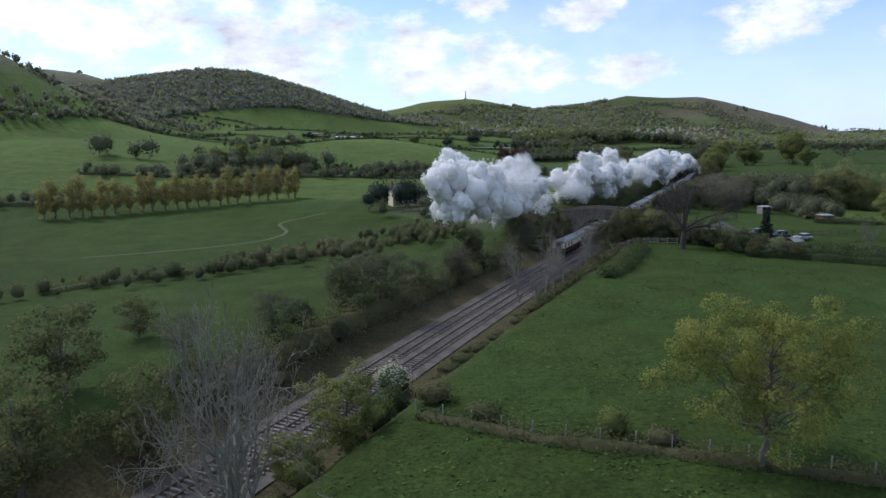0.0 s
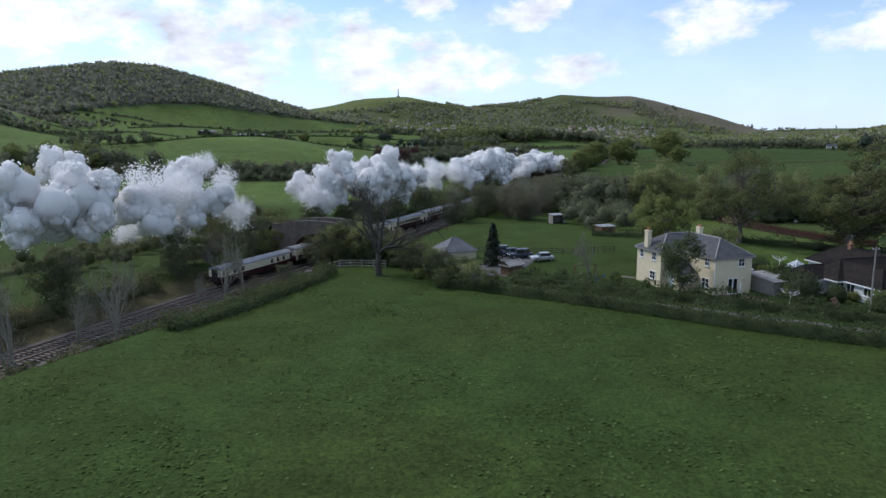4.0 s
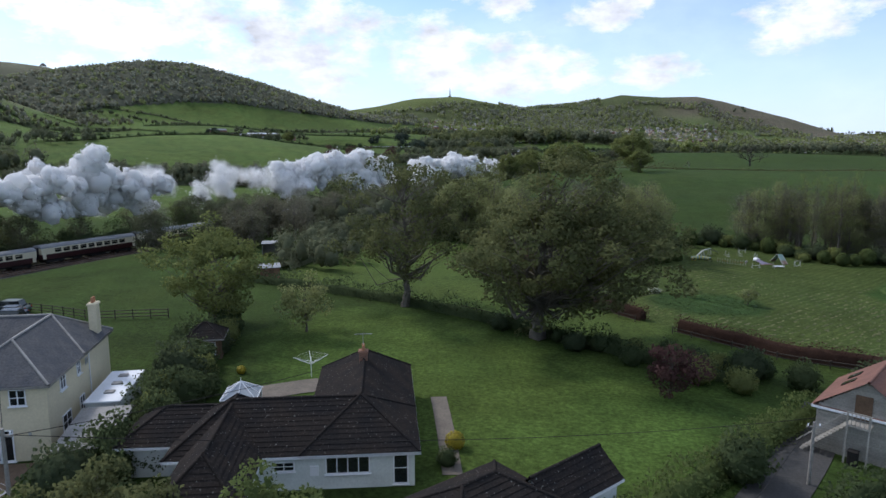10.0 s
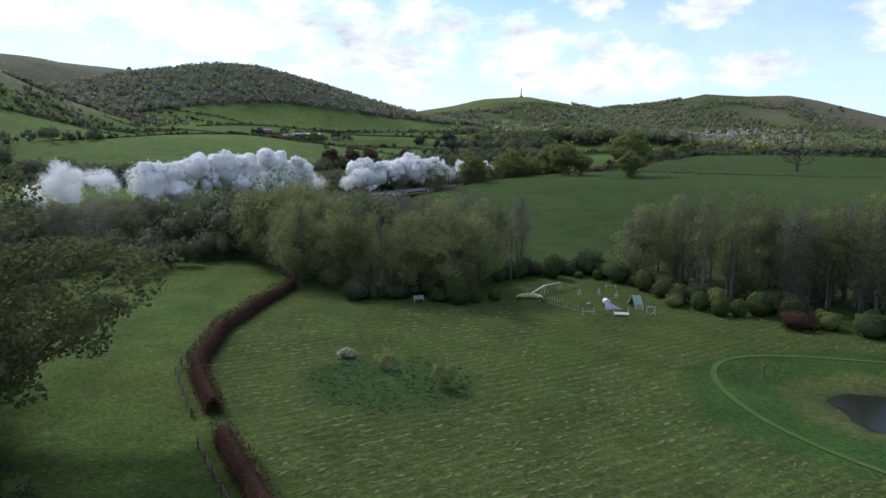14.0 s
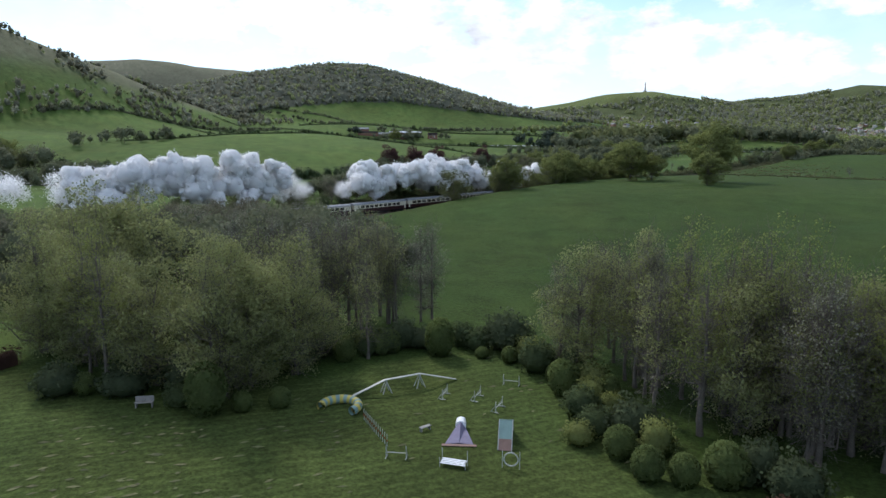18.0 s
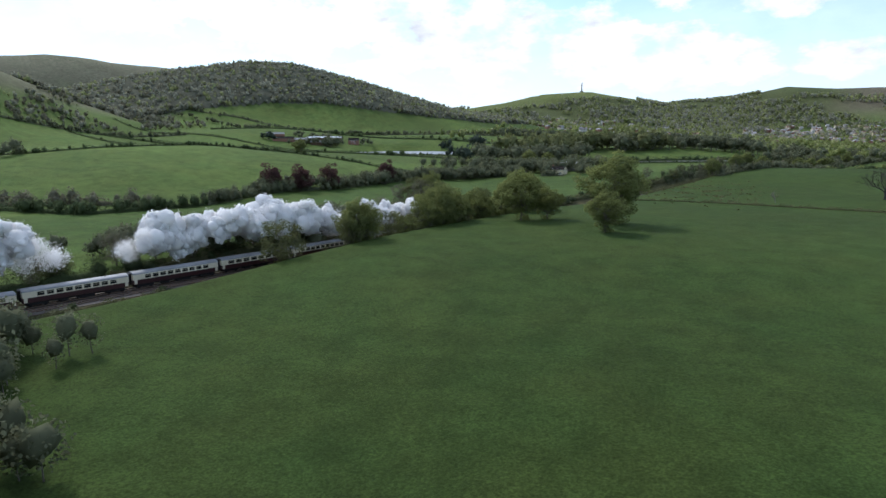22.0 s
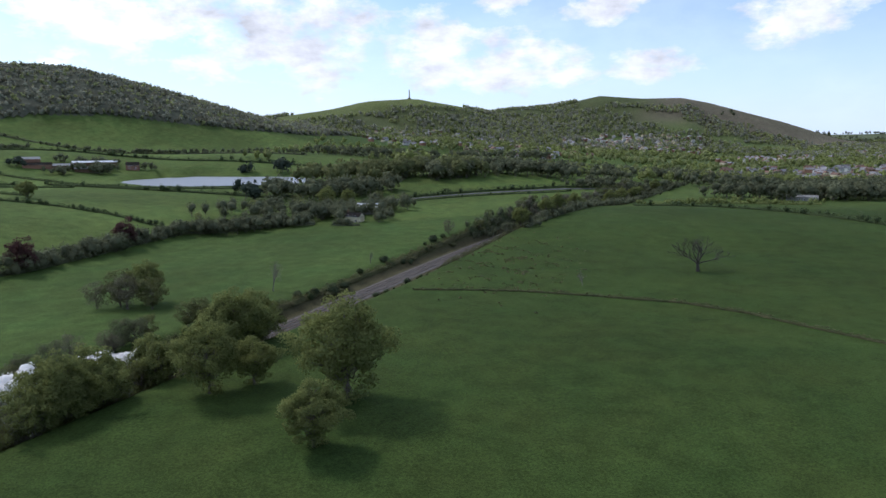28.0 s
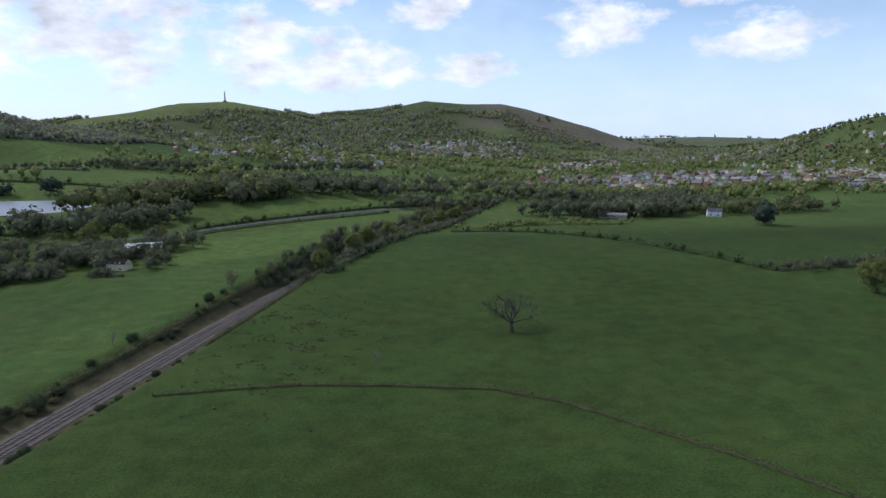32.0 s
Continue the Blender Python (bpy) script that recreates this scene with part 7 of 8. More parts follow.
for x, y, k, s in ((101, 147, "dark", 0.9), (103, 140, "loose", 1.0), (104.5, 137, "light", 0.8), (106.2, 133.5, "loose", 0.8), (101.5, 150, "loose", 1.1), (107, 139, "gold", 0.6), (127.0, 126.0, "gold", 1.0), (126.6, 123.5, "loose", 0.5),
                   (110, 109, "loose", 1.2), (112, 112, "light", 1.1), (108.5, 115.5, "loose", 1.0), (111.5, 116.5, "light", 0.6), (115, 110.5, "light", 0.7), (86.5, 125, "round", 0.7), (83.5, 128.5, "round", 0.75), (76, 133, "loose", 0.8), (73, 141, "round", 0.6), (84, 131.5, "loose", 0.6),
                   (148, 141, "light", 1.1), (151, 139, "light", 1.0), (146, 143, "loose", 0.9), (153, 143, "dark", 1.0), (157, 141, "loose", 1.0), (159.5, 137.5, "light", 0.9), (163, 140, "dark", 1.1), (166, 142, "loose", 1.0), (143, 145, "loose", 0.75), (138, 149, "dark", 0.7), (140.5, 149.2, "loose", 0.75), (142.3, 150.6, "loose", 0.6), (144.2, 149.2, "light", 0.7), (146.8, 147.2, "loose", 0.8), (149.2, 146.2, "dark", 0.65), (151.0, 144.8, "light", 0.8), (154.8, 143.6, "loose", 0.75), (136.6, 151.8, "loose", 0.6), (130.5, 155, "dark", 0.6), (170, 138, "dark", 1.1), (145.3, 123.4, "loose", 1.25), (128, 105, "loose", 1.1), (123, 104, "light", 1.0),
                   (-8.5, 57.5, "loose", 1.3), (-12.0, 45, "light", 1.1), (-8.0, 68.5, "hawthorn", 1.0), (-7.5, 62, "loose", 1.2), (11.6, 49.4, "light", 0.9), (15, 47.6, "brown", 0.8), (-3, 56, "brown", 1.0), (1.5, 52, "brown", 0.9)):
    plant(k, x, y, s)
stand(P["conifer"], 115.0, 104.2, 20, 0.88, 0.98)
stand(P["cypress"], 122.0, 102.6, 70, 0.9, 1.0)
stand(P["holly"], 113.5, 108.5, 30, 0.55, label="feathery pale garden tree beside the drive")
for k in range(70):
    y = RNG.uniform(20, 150)
    plant("brown", float(rail_x(y)) + 1.8 + RNG.uniform(6.5, 10.5), y, RNG.uniform(0.35, 0.8), RNG.uniform(0.6, 1.1), group="brambles along the line")
for k in range(120):
    y = RNG.uniform(60, 620)
    plant(("brown", "loose", "brown", "dark")[k % 4], float(rail_x(y)) - RNG.uniform(6.5, 15), y, RNG.uniform(0.5, 1.3), RNG.uniform(0.6, 1.2), group="scrub beyond the line")
for k in range(90):
    y = RNG.uniform(240, 640)
    plant(("brown", "dark", "loose", "brown")[k % 4], float(rail_x(y)) + 1.8 + RNG.uniform(6.8, 9.5), y, RNG.uniform(0.35, 0.9), RNG.uniform(0.6, 1.1), group="brambles along the line")
for k in range(46):
    x, y = along([(53, 141), (59, 137), (57, 145), (52, 150), (44, 156), (36, 159)], 3.0, 1, RNG)[0]
    plant(("loose", "brown", "dark", "light")[k % 4], x, y, RNG.uniform(0.6, 1.3), group="scrub by the bridge") if not (45 < x < 49 and 143 < y < 148) else None


# ---- meadow: pond, dog-agility course, clipped shrubs ----
WATER = bpy.data.materials.new("still_water")
WATER.use_nodes = True
wp = WATER.node_tree.nodes["Principled BSDF"]
wp.inputs["Base Color"].default_value, wp.inputs["Roughness"].default_value, wp.inputs["Specular IOR Level"].default_value = (0.02, 0.022, 0.015, 1), 0.09, 0.17
wb, wt = WATER.node_tree.nodes.new("ShaderNodeBump"), WATER.node_tree.nodes.new("ShaderNodeTexNoise")
wt.inputs["Scale"].default_value = 1.6
wb.inputs["Strength"].default_value, wb.inputs["Distance"].default_value = 0.08, 0.05
WATER.node_tree.links.new(wt.outputs["Fac"], wb.inputs["Height"])
WATER.node_tree.links.new(wb.outputs[0], wp.inputs["Normal"])


def sheet(name, cx, cy, rx, ry, z, label, wob=0.12, seed=1, n=48, mat=WATER):
    ang = np.linspace(0, 2 * np.pi, n, endpoint=False)
    r = 1 + wob * np.sin(3 * ang + seed) + wob * 0.6 * np.sin(5 * ang + 2 * seed)
    v = [(cx, cy, z)] + [(cx + rx * q * math.cos(a), cy + ry * q * math.sin(a), z) for a, q in zip(ang, r)]
    f = [(0, 1 + k, 1 + (k + 1) % n) for k in range(n)]
    tagged(new(name, mesh_of(name, v, f, mat)), label, "water", kind="structure")


MOWN = material("mown_grass", (0.075, 0.11, 0.032), 0.95, var=0.4, scale=0.4, fine=6, bump=0.4, second=(0.06, 0.1, 0.028), spec=0.05)
LAKE = material("lake_water", (0.20, 0.22, 0.24), 0.38, var=0.1, scale=0.05, fine=0.8, bump=0.8, spec=0.9)
strip("mown_path", [(214, 193.6), (206, 194.8), (199.4, 194.6), (194.4, 193.6), (191.2, 190.6), (190.2, 185.5), (190.9, 179), (193.6, 172.8), (197.1, 168.4), (201.5, 164.6), (207, 161.5)], 0.6, 0.06, MOWN, "narrow mown path through the long grass round the pond", "path", step=0.7)
sheet("pond", 207, 181, 7.2, 5.2, -3.45, "dark still garden pond with grassy banks")
sheet("lake", -25, 908, 89, 73, 13.8, "pale lake reflecting the sky", 0.05, 2, mat=LAKE)

FADEDRED = material("faded_red_paint", (0.24, 0.15, 0.12), 0.7, var=0.2, scale=3)
WHITEPAINT = material("white_painted_wood", (0.44, 0.45, 0.41), 0.5, var=0.15, scale=3)
TEAL = material("teal_panel", (0.20, 0.30, 0.27), 0.5, var=0.15, scale=2)
YELLOW = material("yellow_band", (0.50, 0.42, 0.10), 0.6, var=0.15, scale=2)
BLUE = material("mauve_fabric", (0.20, 0.18, 0.25), 0.8, var=0.15, scale=2)


def on(x, y):
    return (x, y, ground_at(x, y))


dw = thing("dog_walk", on(173.4, 218.6), 49, "white dog-walk plank on trestles", "dog walk")
v, f = tubes([(-5.6, 0, 0.05, -1.8, 0, 1.25, 0.02, 0.02), (-1.8, 0, 1.25, 1.8, 0, 1.25, 0.02, 0.02), (1.8, 0, 1.25, 5.6, 0, 0.05, 0.02, 0.02)], 4)
for a, b, za, zb in ((-5.6, -1.8, 0.05, 1.25), (-1.8, 1.8, 1.25, 1.25), (1.8, 5.6, 1.25, 0.05)):
    ln = math.hypot(b - a, zb - za)
    bm = bmesh.new()
    add_box(bm, (ln, 0.32, 0.06), ((a + b) / 2, 0, (za + zb) / 2 + 0.02), (0, -math.degrees(math.atan2(zb - za, b - a)), 0), bevel=0.01)
    bm_part("plank", bm, WHITEPAINT, dw)
for x in (-1.7, 1.7):
    for dx in (-0.45, 0.45):
        for dy in (-0.35, 0.35):
            v, f = tubes([(x + dx, dy, -0.05, x - dx * 0.1, dy * 0.4, 1.25, 0.045, 0.045)], 5)
            part("trestle_leg", mesh_of("trestle_leg", v, f, WHITEPAINT), dw)
af = thing("a_frame", on(185.2, 212.5), 104, "A-frame ramp with teal panels and faded red ends", "agility ramp")
for s in (-1, 1):
    bm = bmesh.new()
    add_box(bm, (2.4, 1.0, 0.06), (s * 0.95, 0, 0.85), (0, s * 43, 0), bevel=0.01)
    pn = bm_part("panel", bm, TEAL, af)
    bm = bmesh.new()
    add_box(bm, (0.9, 1.01, 0.065), (s * 1.5, 0, 0.34), (0, s * 43, 0))
    tagged(bm_part("contact_zone", bm, FADEDRED, pn), "faded red contact zone")
    for e in (-1, 1):
        bm = bmesh.new()
        add_box(bm, (2.42, 0.06, 0.1), (s * 0.95, e * 0.52, 0.86), (0, s * 43, 0))
        bm_part("edge_rail", bm, WHITEPAINT, af)
tn = thing("tunnel", on(170.4, 212.2), 20, "curved green and yellow striped fabric tunnel", "agility tunnel")
for k in range(16):
    a0, a1 = radians(-40 + k * 14), radians(-40 + (k + 1) * 14)
    p0, p1 = (math.cos(a0) * 1.6, math.sin(a0) * 1.6, 0.36), (math.cos(a1) * 1.6, math.sin(a1) * 1.6, 0.36)
    v, f = tubes([(*p0, *p1, 0.38, 0.38)], 12)
    part("band", mesh_of("band", v, f, (TEAL, YELLOW)[k % 2], True), tn)
wv = thing("weave_poles", on(175.2, 209.6), -42, "row of red and white weave poles", "agility poles")
for k in range(12):
    po = cyl("pole", 0.03, 1.0, (-2.6 + 0.48 * k, 0, 0), WHITEPAINT, wv, seg=6)
    cyl("stripe", 0.033, 0.2, (0, 0, 0.4), RED, po, seg=6)
ct = thing("chute_tunnel", on(181.7, 211.6), 108, "white barrel with a mauve cloth chute spread on the grass", "agility tunnel")
bm = bmesh.new()
add_cyl(bm, 0.42, 0.9, (1.6, 0, 0.42), (0, 90, 0), seg=16)
bm_part("barrel", bm, UPVC, ct)
bm = bmesh.new()
v = [bm.verts.new(q) for q in ((1.2, -0.4, 0.3), (1.2, 0.4, 0.3), (1.2, 0, 0.8), (-1.3, -1.1, 0.05), (-1.3, 1.1, 0.05), (-1.3, 0, 0.16))]
for q in ((0, 3, 5, 2), (2, 5, 4, 1), (0, 1, 4, 3)):
    bm.faces.new([v[i] for i in q])
bm_part("chute", bm, BLUE, ct)
bm = bmesh.new()
add_box(bm, (0.35, 2.7, 0.05), (-1.5, 0, 0.05), bevel=0.02)
bm_part("hem", bm, FADEDRED, ct)


def jump(x, y, turn, wings=True):
    j = thing("agility_jump", on(x, y), turn, "low white jump with two wings", "agility jump")
    for s in (-0.75, 0.75):
        bm = bmesh.new()
        add_box(bm, (0.05, 0.05, 1.0), (s, 0, 0.5))
        add_box(bm, (0.05, 0.6, 0.05), (s, 0, 0.06))
        add_box(bm, (0.05, 0.05, 0.7), (s, 0.25, 0.32), (35, 0, 0))
        bm_part("wing", bm, WHITEPAINT, j)
    bm = bmesh.new()
    add_box(bm, (1.5, 0.05, 0.05), (0, 0, 0.45))
    bm_part("bar", bm, WHITEPAINT, j)


for x, y, t in ((177.6, 218.6, 95), (180.5, 219.3, 88), (183.0, 217.8, 85), (182.4, 223.6, 5), (178.6, 206.5, 15)):
    jump(x, y, t)
sj = thing("spread_jump", on(182.9, 207.1), 5, "low white jump with a broad slatted board between posts", "agility jump")
for x in (-0.95, 0.95):
    for y in (-0.3, 0.3):
        cyl("post", 0.03, 1.15 if y > 0 else 0.7, (x, y, 0), WHITEPAINT, sj, seg=6)
for k in range(4):
    bm = bmesh.new()
    add_box(bm, (1.84, 0.15, 0.03), (0, -0.255 + 0.17 * k, 0.28 + 0.035 * k), bevel=0.006)
    bm_part("board", bm, UPVC, sj)
tyre = thing("hoop_jump", on(186.8, 208.4), 10, "white ring jump in a square frame", "agility jump")
bm = bmesh.new()
for k in range(14):
    a = 2 * math.pi * k / 14
    add_cyl(bm, 0.05, 0.26, (math.cos(a) * 0.5, 0, 0.7 + math.sin(a) * 0.5), (0, -math.degrees(a), 0), seg=6)
bm_part("ring", bm, WHITEPAINT, tyre)
for s in (-0.62, 0.62):
    box("post", (0.05, 0.05, 1.3), (s, 0, 0), WHITEPAINT, tyre)
tbl = thing("low_bench", on(178.7, 211.6), 60, "small dark pause bench on the grass", "bench")
box("seat", (1.0, 0.35, 0.06), (0, 0, 0.32), LEADGREY, tbl, bevel=0.02)
for s in (-0.4, 0.4):
    box("leg", (0.06, 0.3, 0.32), (s, 0, 0), LEADGREY, tbl)
for x, y, t in ((155.6, 205.2, 30), (170.5, 230.2, 10)):
    be = thing("garden_bench", on(x, y), t, "weathered wooden garden bench by the shrubs", "bench")
    box("seat", (1.5, 0.45, 0.06), (0, 0, 0.42), GREYWOOD, be, bevel=0.02)
    box("backrest", (1.5, 0.06, 0.45), (0, 0.22, 0.48), GREYWOOD, be, bevel=0.02)
    for s in (-0.65, 0.65):
        box("leg", (0.07, 0.42, 0.42), (s, 0, 0), GREYWOOD, be)
pst = thing("stone_figure", on(195.4, 187.0), 0, "pale upright garden stone beside the pond", "ornament")
bm = bmesh.new()
add_box(bm, (0.26, 0.24, 1.3), (0, 0, 0.6), bevel=0.08)
bm_part("stone", bm, STONE, pst)
for x, y, k, s, t in ((173.0, 228.6, "round", 1.3, 1.25), (164.6, 223.0, "round", 1.0, 1.1), (161.0, 206.6, "round", 1.4, 1.25), (163.2, 208.4, "round", 0.7, 1.0), (187.4, 223.4, "round", 1.15, 1.15), (183.8, 228.0, "loose", 1.2, 0.9), (182.0, 231.5, "light", 1.1, 0.8), (186.0, 226.0, "round", 0.7, 1.0),
                      (189.8, 219.6, "loose", 1.0, 0.8), (190.6, 214.2, "light", 0.8, 0.8), (191.5, 216.5, "loose", 0.9, 0.8), (193.8, 213.0, "round", 1.0, 1.0), (196.0, 210.4, "round", 0.95, 1.05), (198.4, 210.6, "round", 0.85, 1.1), (201.0, 211.6, "round", 1.2, 1.05), (204.5, 206.5, "red", 1.0, 0.9), (208, 206.5, "light", 0.9, 0.9), (212, 204, "loose", 1.0, 0.9), (217, 201, "loose", 1.1, 0.9), (194.5, 217, "dark", 1.0, 0.9),
                      (179.0, 233.5, "dark", 1.3, 0.9), (176.0, 232.0, "loose", 0.9, 0.9), (170.0, 230.5, "dark", 0.9, 0.7), (167.0, 227.5, "dark", 0.9, 0.8), (162.0, 225.0, "dark", 0.9, 0.8), (159.5, 220.0, "loose", 0.9, 0.8), (159, 215, "dark", 1.1, 0.9), (156.5, 210.0, "dark", 1.2, 0.9), (158.0, 207.0, "loose", 0.9, 0.8), (152, 206.5, "dark", 1.0, 0.8), (149, 205.0, "round", 0.8, 1.0), (147, 204, "dark", 0.9, 0.9), (165.5, 210.5, "round", 0.8, 0.9), (180.5, 229.5, "round", 0.7, 1.0), (177.4, 229.8, "round", 0.6, 0.8)):
    plant(k, x, y, s * 1.2, t, group="clipped shrubs round the meadow")
plant("hawthorn", 153.8, 180.6, 0.45, 0.6, label="small white blossoming shrub in the long grass")
stand(P["apple"], 165.2, 175.0, 0, 0.62, label="young bare-stemmed fruit tree in the long grass")
stand(P["apple"], 158.5, 178.0, 90, 0.45, label="young fruit tree in the long grass")


# loose hay left in rows by the mower, and tufts in the rough pasture
def flakes(name, places, long, wide, lift, turn, mat, label, rng, category):
    n = len(places)
    a = turn + rng.normal(size=n) * 0.25
    L, W = long * rng.uniform(0.5, 1.4, n) / 2, wide * rng.uniform(0.6, 1.3, n) / 2
    u = np.stack([np.cos(a), np.sin(a)], -1)
    w = np.stack([-np.sin(a), np.cos(a)], -1)
    z = height(places[:, 0], places[:, 1])
    v = []
    for su, sw, up_ in ((-1, 0, 0.3), (0, -1, 0.0), (1, 0, 0.3), (0, 1, 1.0)):
        q = places + u * (su * L)[:, None] + w * (sw * W)[:, None]
        v.append(np.concatenate([q, (z + 0.03 + lift * up_ * rng.uniform(0.5, 1.3, n))[:, None]], 1))
    v = np.stack(v, 1).reshape(-1, 3)
    tagged(new(name, mesh_of(name, v, np.arange(n * 4).reshape(n, 4), mat)), label, category, kind="stuff")


HAY = material("cut_hay", (0.145, 0.135, 0.06), 0.9, var=0.3, scale=0.3, fine=3, island=0.35, second=(0.085, 0.10, 0.036))
TUFT = material("grass_tuft", (0.085, 0.13, 0.038), 1.0, var=0.25, scale=0.2, fine=2, island=0.35, translucent=0.3, second=(0.07, 0.10, 0.036), spec=0.03)
LONG = material("long_grass", (0.07, 0.105, 0.034), 1.0, var=0.25, scale=0.3, fine=2, island=0.3, translucent=0.3, second=(0.05, 0.08, 0.032), spec=0.03)
RH = np.random.default_rng(61)
ROW = math.atan2(0.69, 0.72)
s_, c_ = math.sin(ROW), math.cos(ROW)
q = RH.uniform((-70, -90), (70, 90), (26000, 2))
q[:, 1] = np.round(q[:, 1] / 1.05) * 1.05 + RH.normal(size=len(q)) * 0.10
q = np.stack([185 + q[:, 0] * c_ - q[:, 1] * s_, 180 + q[:, 0] * s_ + q[:, 1] * c_], -1)
keep = inside(q[:, 0], q[:, 1], MEADOW) & (np.hypot(q[:, 0] - 160, (q[:, 1] - 175) * 1.15) > 9) & (np.hypot((q[:, 0] - 207) / 1.25, q[:, 1] - 181) > 16.6)
keep &= RH.random(len(q)) < np.clip(0.55 + 0.35 * patchy(q[:, 0], q[:, 1], 7, 3) - (q[:, 1] - 178) / 45, 0.03, 0.9)
flakes("hay_rows", q[keep], 0.75, 0.20, 0.07, ROW, HAY, "pale cut hay lying in rows on the mown grass", RH, "hay")
q = RH.uniform((-14, 12), (110, 150), (90000, 2))
ok = (q[:, 0] > rail_x(q[:, 1]) + 10) & (q[:, 1] < np.interp(q[:, 0], [30, 57, 66, 80, 92, 104, 112], [146, 133, 126, 114, 104, 96, 91])) & (RH.random(len(q)) < np.clip(0.15 + 0.25 * patchy(q[:, 0], q[:, 1], 5, 1), 0.03, 1))
flakes("grass_tufts", q[ok], 0.36, 0.28, 0.10, RH.uniform(0, 6.28, ok.sum()), TUFT, "uneven tufts of rough pasture grass", RH, "grass")
q = RH.uniform((-8, -8), (8, 8), (1300, 2)) + (160, 175)
q = q[(np.hypot(q[:, 0] - 160, (q[:, 1] - 175) * 1.15) < 8.0 + 0.7 * np.sin(q[:, 0] * 1.3)) & (np.abs(q[:, 0] - 160 + (q[:, 1] - 175) * 0.8) > 0.7)]
q = q[::2]
flakes("long_grass", q, 0.4, 0.3, 0.09, RH.uniform(0, 6.28, len(q)), LONG, "island of long uncut grass in the meadow", RH, "grass")

for k in range(38):
    x, y = along([(106.5, 117), (105.5, 126), (103.5, 136), (100.5, 147)], 4.0, 1, RH)[0]
    plant(("loose", "light", "dark", "loose", "loose")[k % 5], x, y, RH.uniform(0.7, 1.25), RH.uniform(0.8, 1.4), group="garden shrubs")
for k in range(40):
    x, y = along([(186, 229), (190, 219), (195, 213), (202, 211), (210, 206), (220, 201)], 3.0, 1, RH)[0] if k < 24 else along([(157, 209), (161, 222), (168, 229), (176, 235)], 3.0, 1, RH)[0]
    plant(("round", "loose", "round", "light", "dark")[k % 5], x + 1.2, y + 1.2, RH.uniform(0.7, 1.2), RH.uniform(0.9, 1.35), group="clipped shrubs round the meadow")
q = RH.normal(size=(900, 2)) * (16, 26) + (232, 566)
q = q[(q[:, 0] > rail_x(q[:, 1]) + 13) & (patchy(q[:, 0], q[:, 1], 4, 2) > 0.2)]
for k in range(3):
    flakes("rush_tufts", q + RH.normal(size=q.shape) * 0.35, 0.9, 0.6, 0.5, RH.uniform(0, 6.28, len(q)), LEAF["bramble"], "dark tufts of rushes in the wet corner of the pasture", RH, "rushes")
stand(P["bare_slim"], 259.6, 525.2, 0, 0.6, 0.8, label="small pale leafless tree in the hedge")
for k in range(60):
    y = RH.uniform(620, 960)
    x = float(rail_x(y)) + (RH.uniform(11, 17) if k % 2 else -RH.uniform(8, 16))
    stand(P[("rail", "willow_b", "brown", "oak_b")[k % 4]], x, y, RH.uniform(0, 360), RH.uniform(0.45, 0.8), group="trees along the far line")
for x, y, s_ in ((90, 700, 0.7), (104, 720, 0.8), (84, 690, 0.6), (118, 735, 0.9), (96, 742, 0.8), (74, 716, 0.7), (130, 748, 0.8), (150, 760, 0.9), (112, 764, 0.8), (128, 700, 0.55), (165, 720, 0.6)):
    stand(P[("rail", "oak_b", "willow")[int(x) % 3]], x, y, x * 13, s_, group="trees round the farm")


# ---- far things ----
def sample(n, x0, x1, y0, y1, keep, seed):
    rng = np.random.default_rng(seed)
    q = rng.uniform((x0, y0), (x1, y1), (n, 2))
    return q[keep(q[:, 0], q[:, 1], rng.random(n))]


def up(key, x, y):
    return crest(x, y, *RIDGES[key])[0]


wood = sample(32000, -1000, 100, 850, 1900, lambda x, y, r: (up("wooded", x, y) > 0.42) & (up("cairn", x, y) < 0.5) & (r < 0.95), 71)
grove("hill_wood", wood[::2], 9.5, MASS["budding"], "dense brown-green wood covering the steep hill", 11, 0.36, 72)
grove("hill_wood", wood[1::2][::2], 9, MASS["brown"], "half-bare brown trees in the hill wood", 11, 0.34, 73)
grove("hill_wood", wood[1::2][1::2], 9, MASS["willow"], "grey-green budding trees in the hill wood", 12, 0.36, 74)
# the closed canopy below the tree tops of the hill wood
cgx, cgy = np.meshgrid(np.arange(-960, 60, 7.0), np.arange(860, 1860, 7.0))
depth = smooth((up("wooded", cgx, cgy) - 0.40) / 0.08) * (up("cairn", cgx, cgy) < 0.55)
rc = np.random.default_rng(70)
cz = height(cgx, cgy) - 0.5 + depth * (5.2 + 1.3 * patchy(cgx, cgy, 9, 1) + rc.uniform(-1.6, 1.6, cgx.shape))
ci = np.arange(cgx.size).reshape(cgx.shape)
cq = np.stack([ci[:-1, :-1], ci[:-1, 1:], ci[1:, 1:], ci[1:, :-1]], -1).reshape(-1, 4)
cq = cq[(depth.ravel()[cq] > 0).all(1)]
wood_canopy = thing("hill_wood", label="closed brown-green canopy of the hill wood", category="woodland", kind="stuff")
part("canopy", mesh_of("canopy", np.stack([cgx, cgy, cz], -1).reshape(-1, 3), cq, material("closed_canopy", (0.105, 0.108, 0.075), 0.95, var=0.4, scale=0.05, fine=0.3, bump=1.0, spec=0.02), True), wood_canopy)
slope_a = sample(13000, -700, 520, 1500, 2600, lambda x, y, r: (up("obelisk", x, y) > 0.05) & ~((up("obelisk", x, y) > 0.79) & (x > -320) & (x < 160)) & (patchy(x, y, 70, 2) + (0.9 - 1.2 * up("obelisk", x, y)) > -0.5) & (r < 0.95), 75)
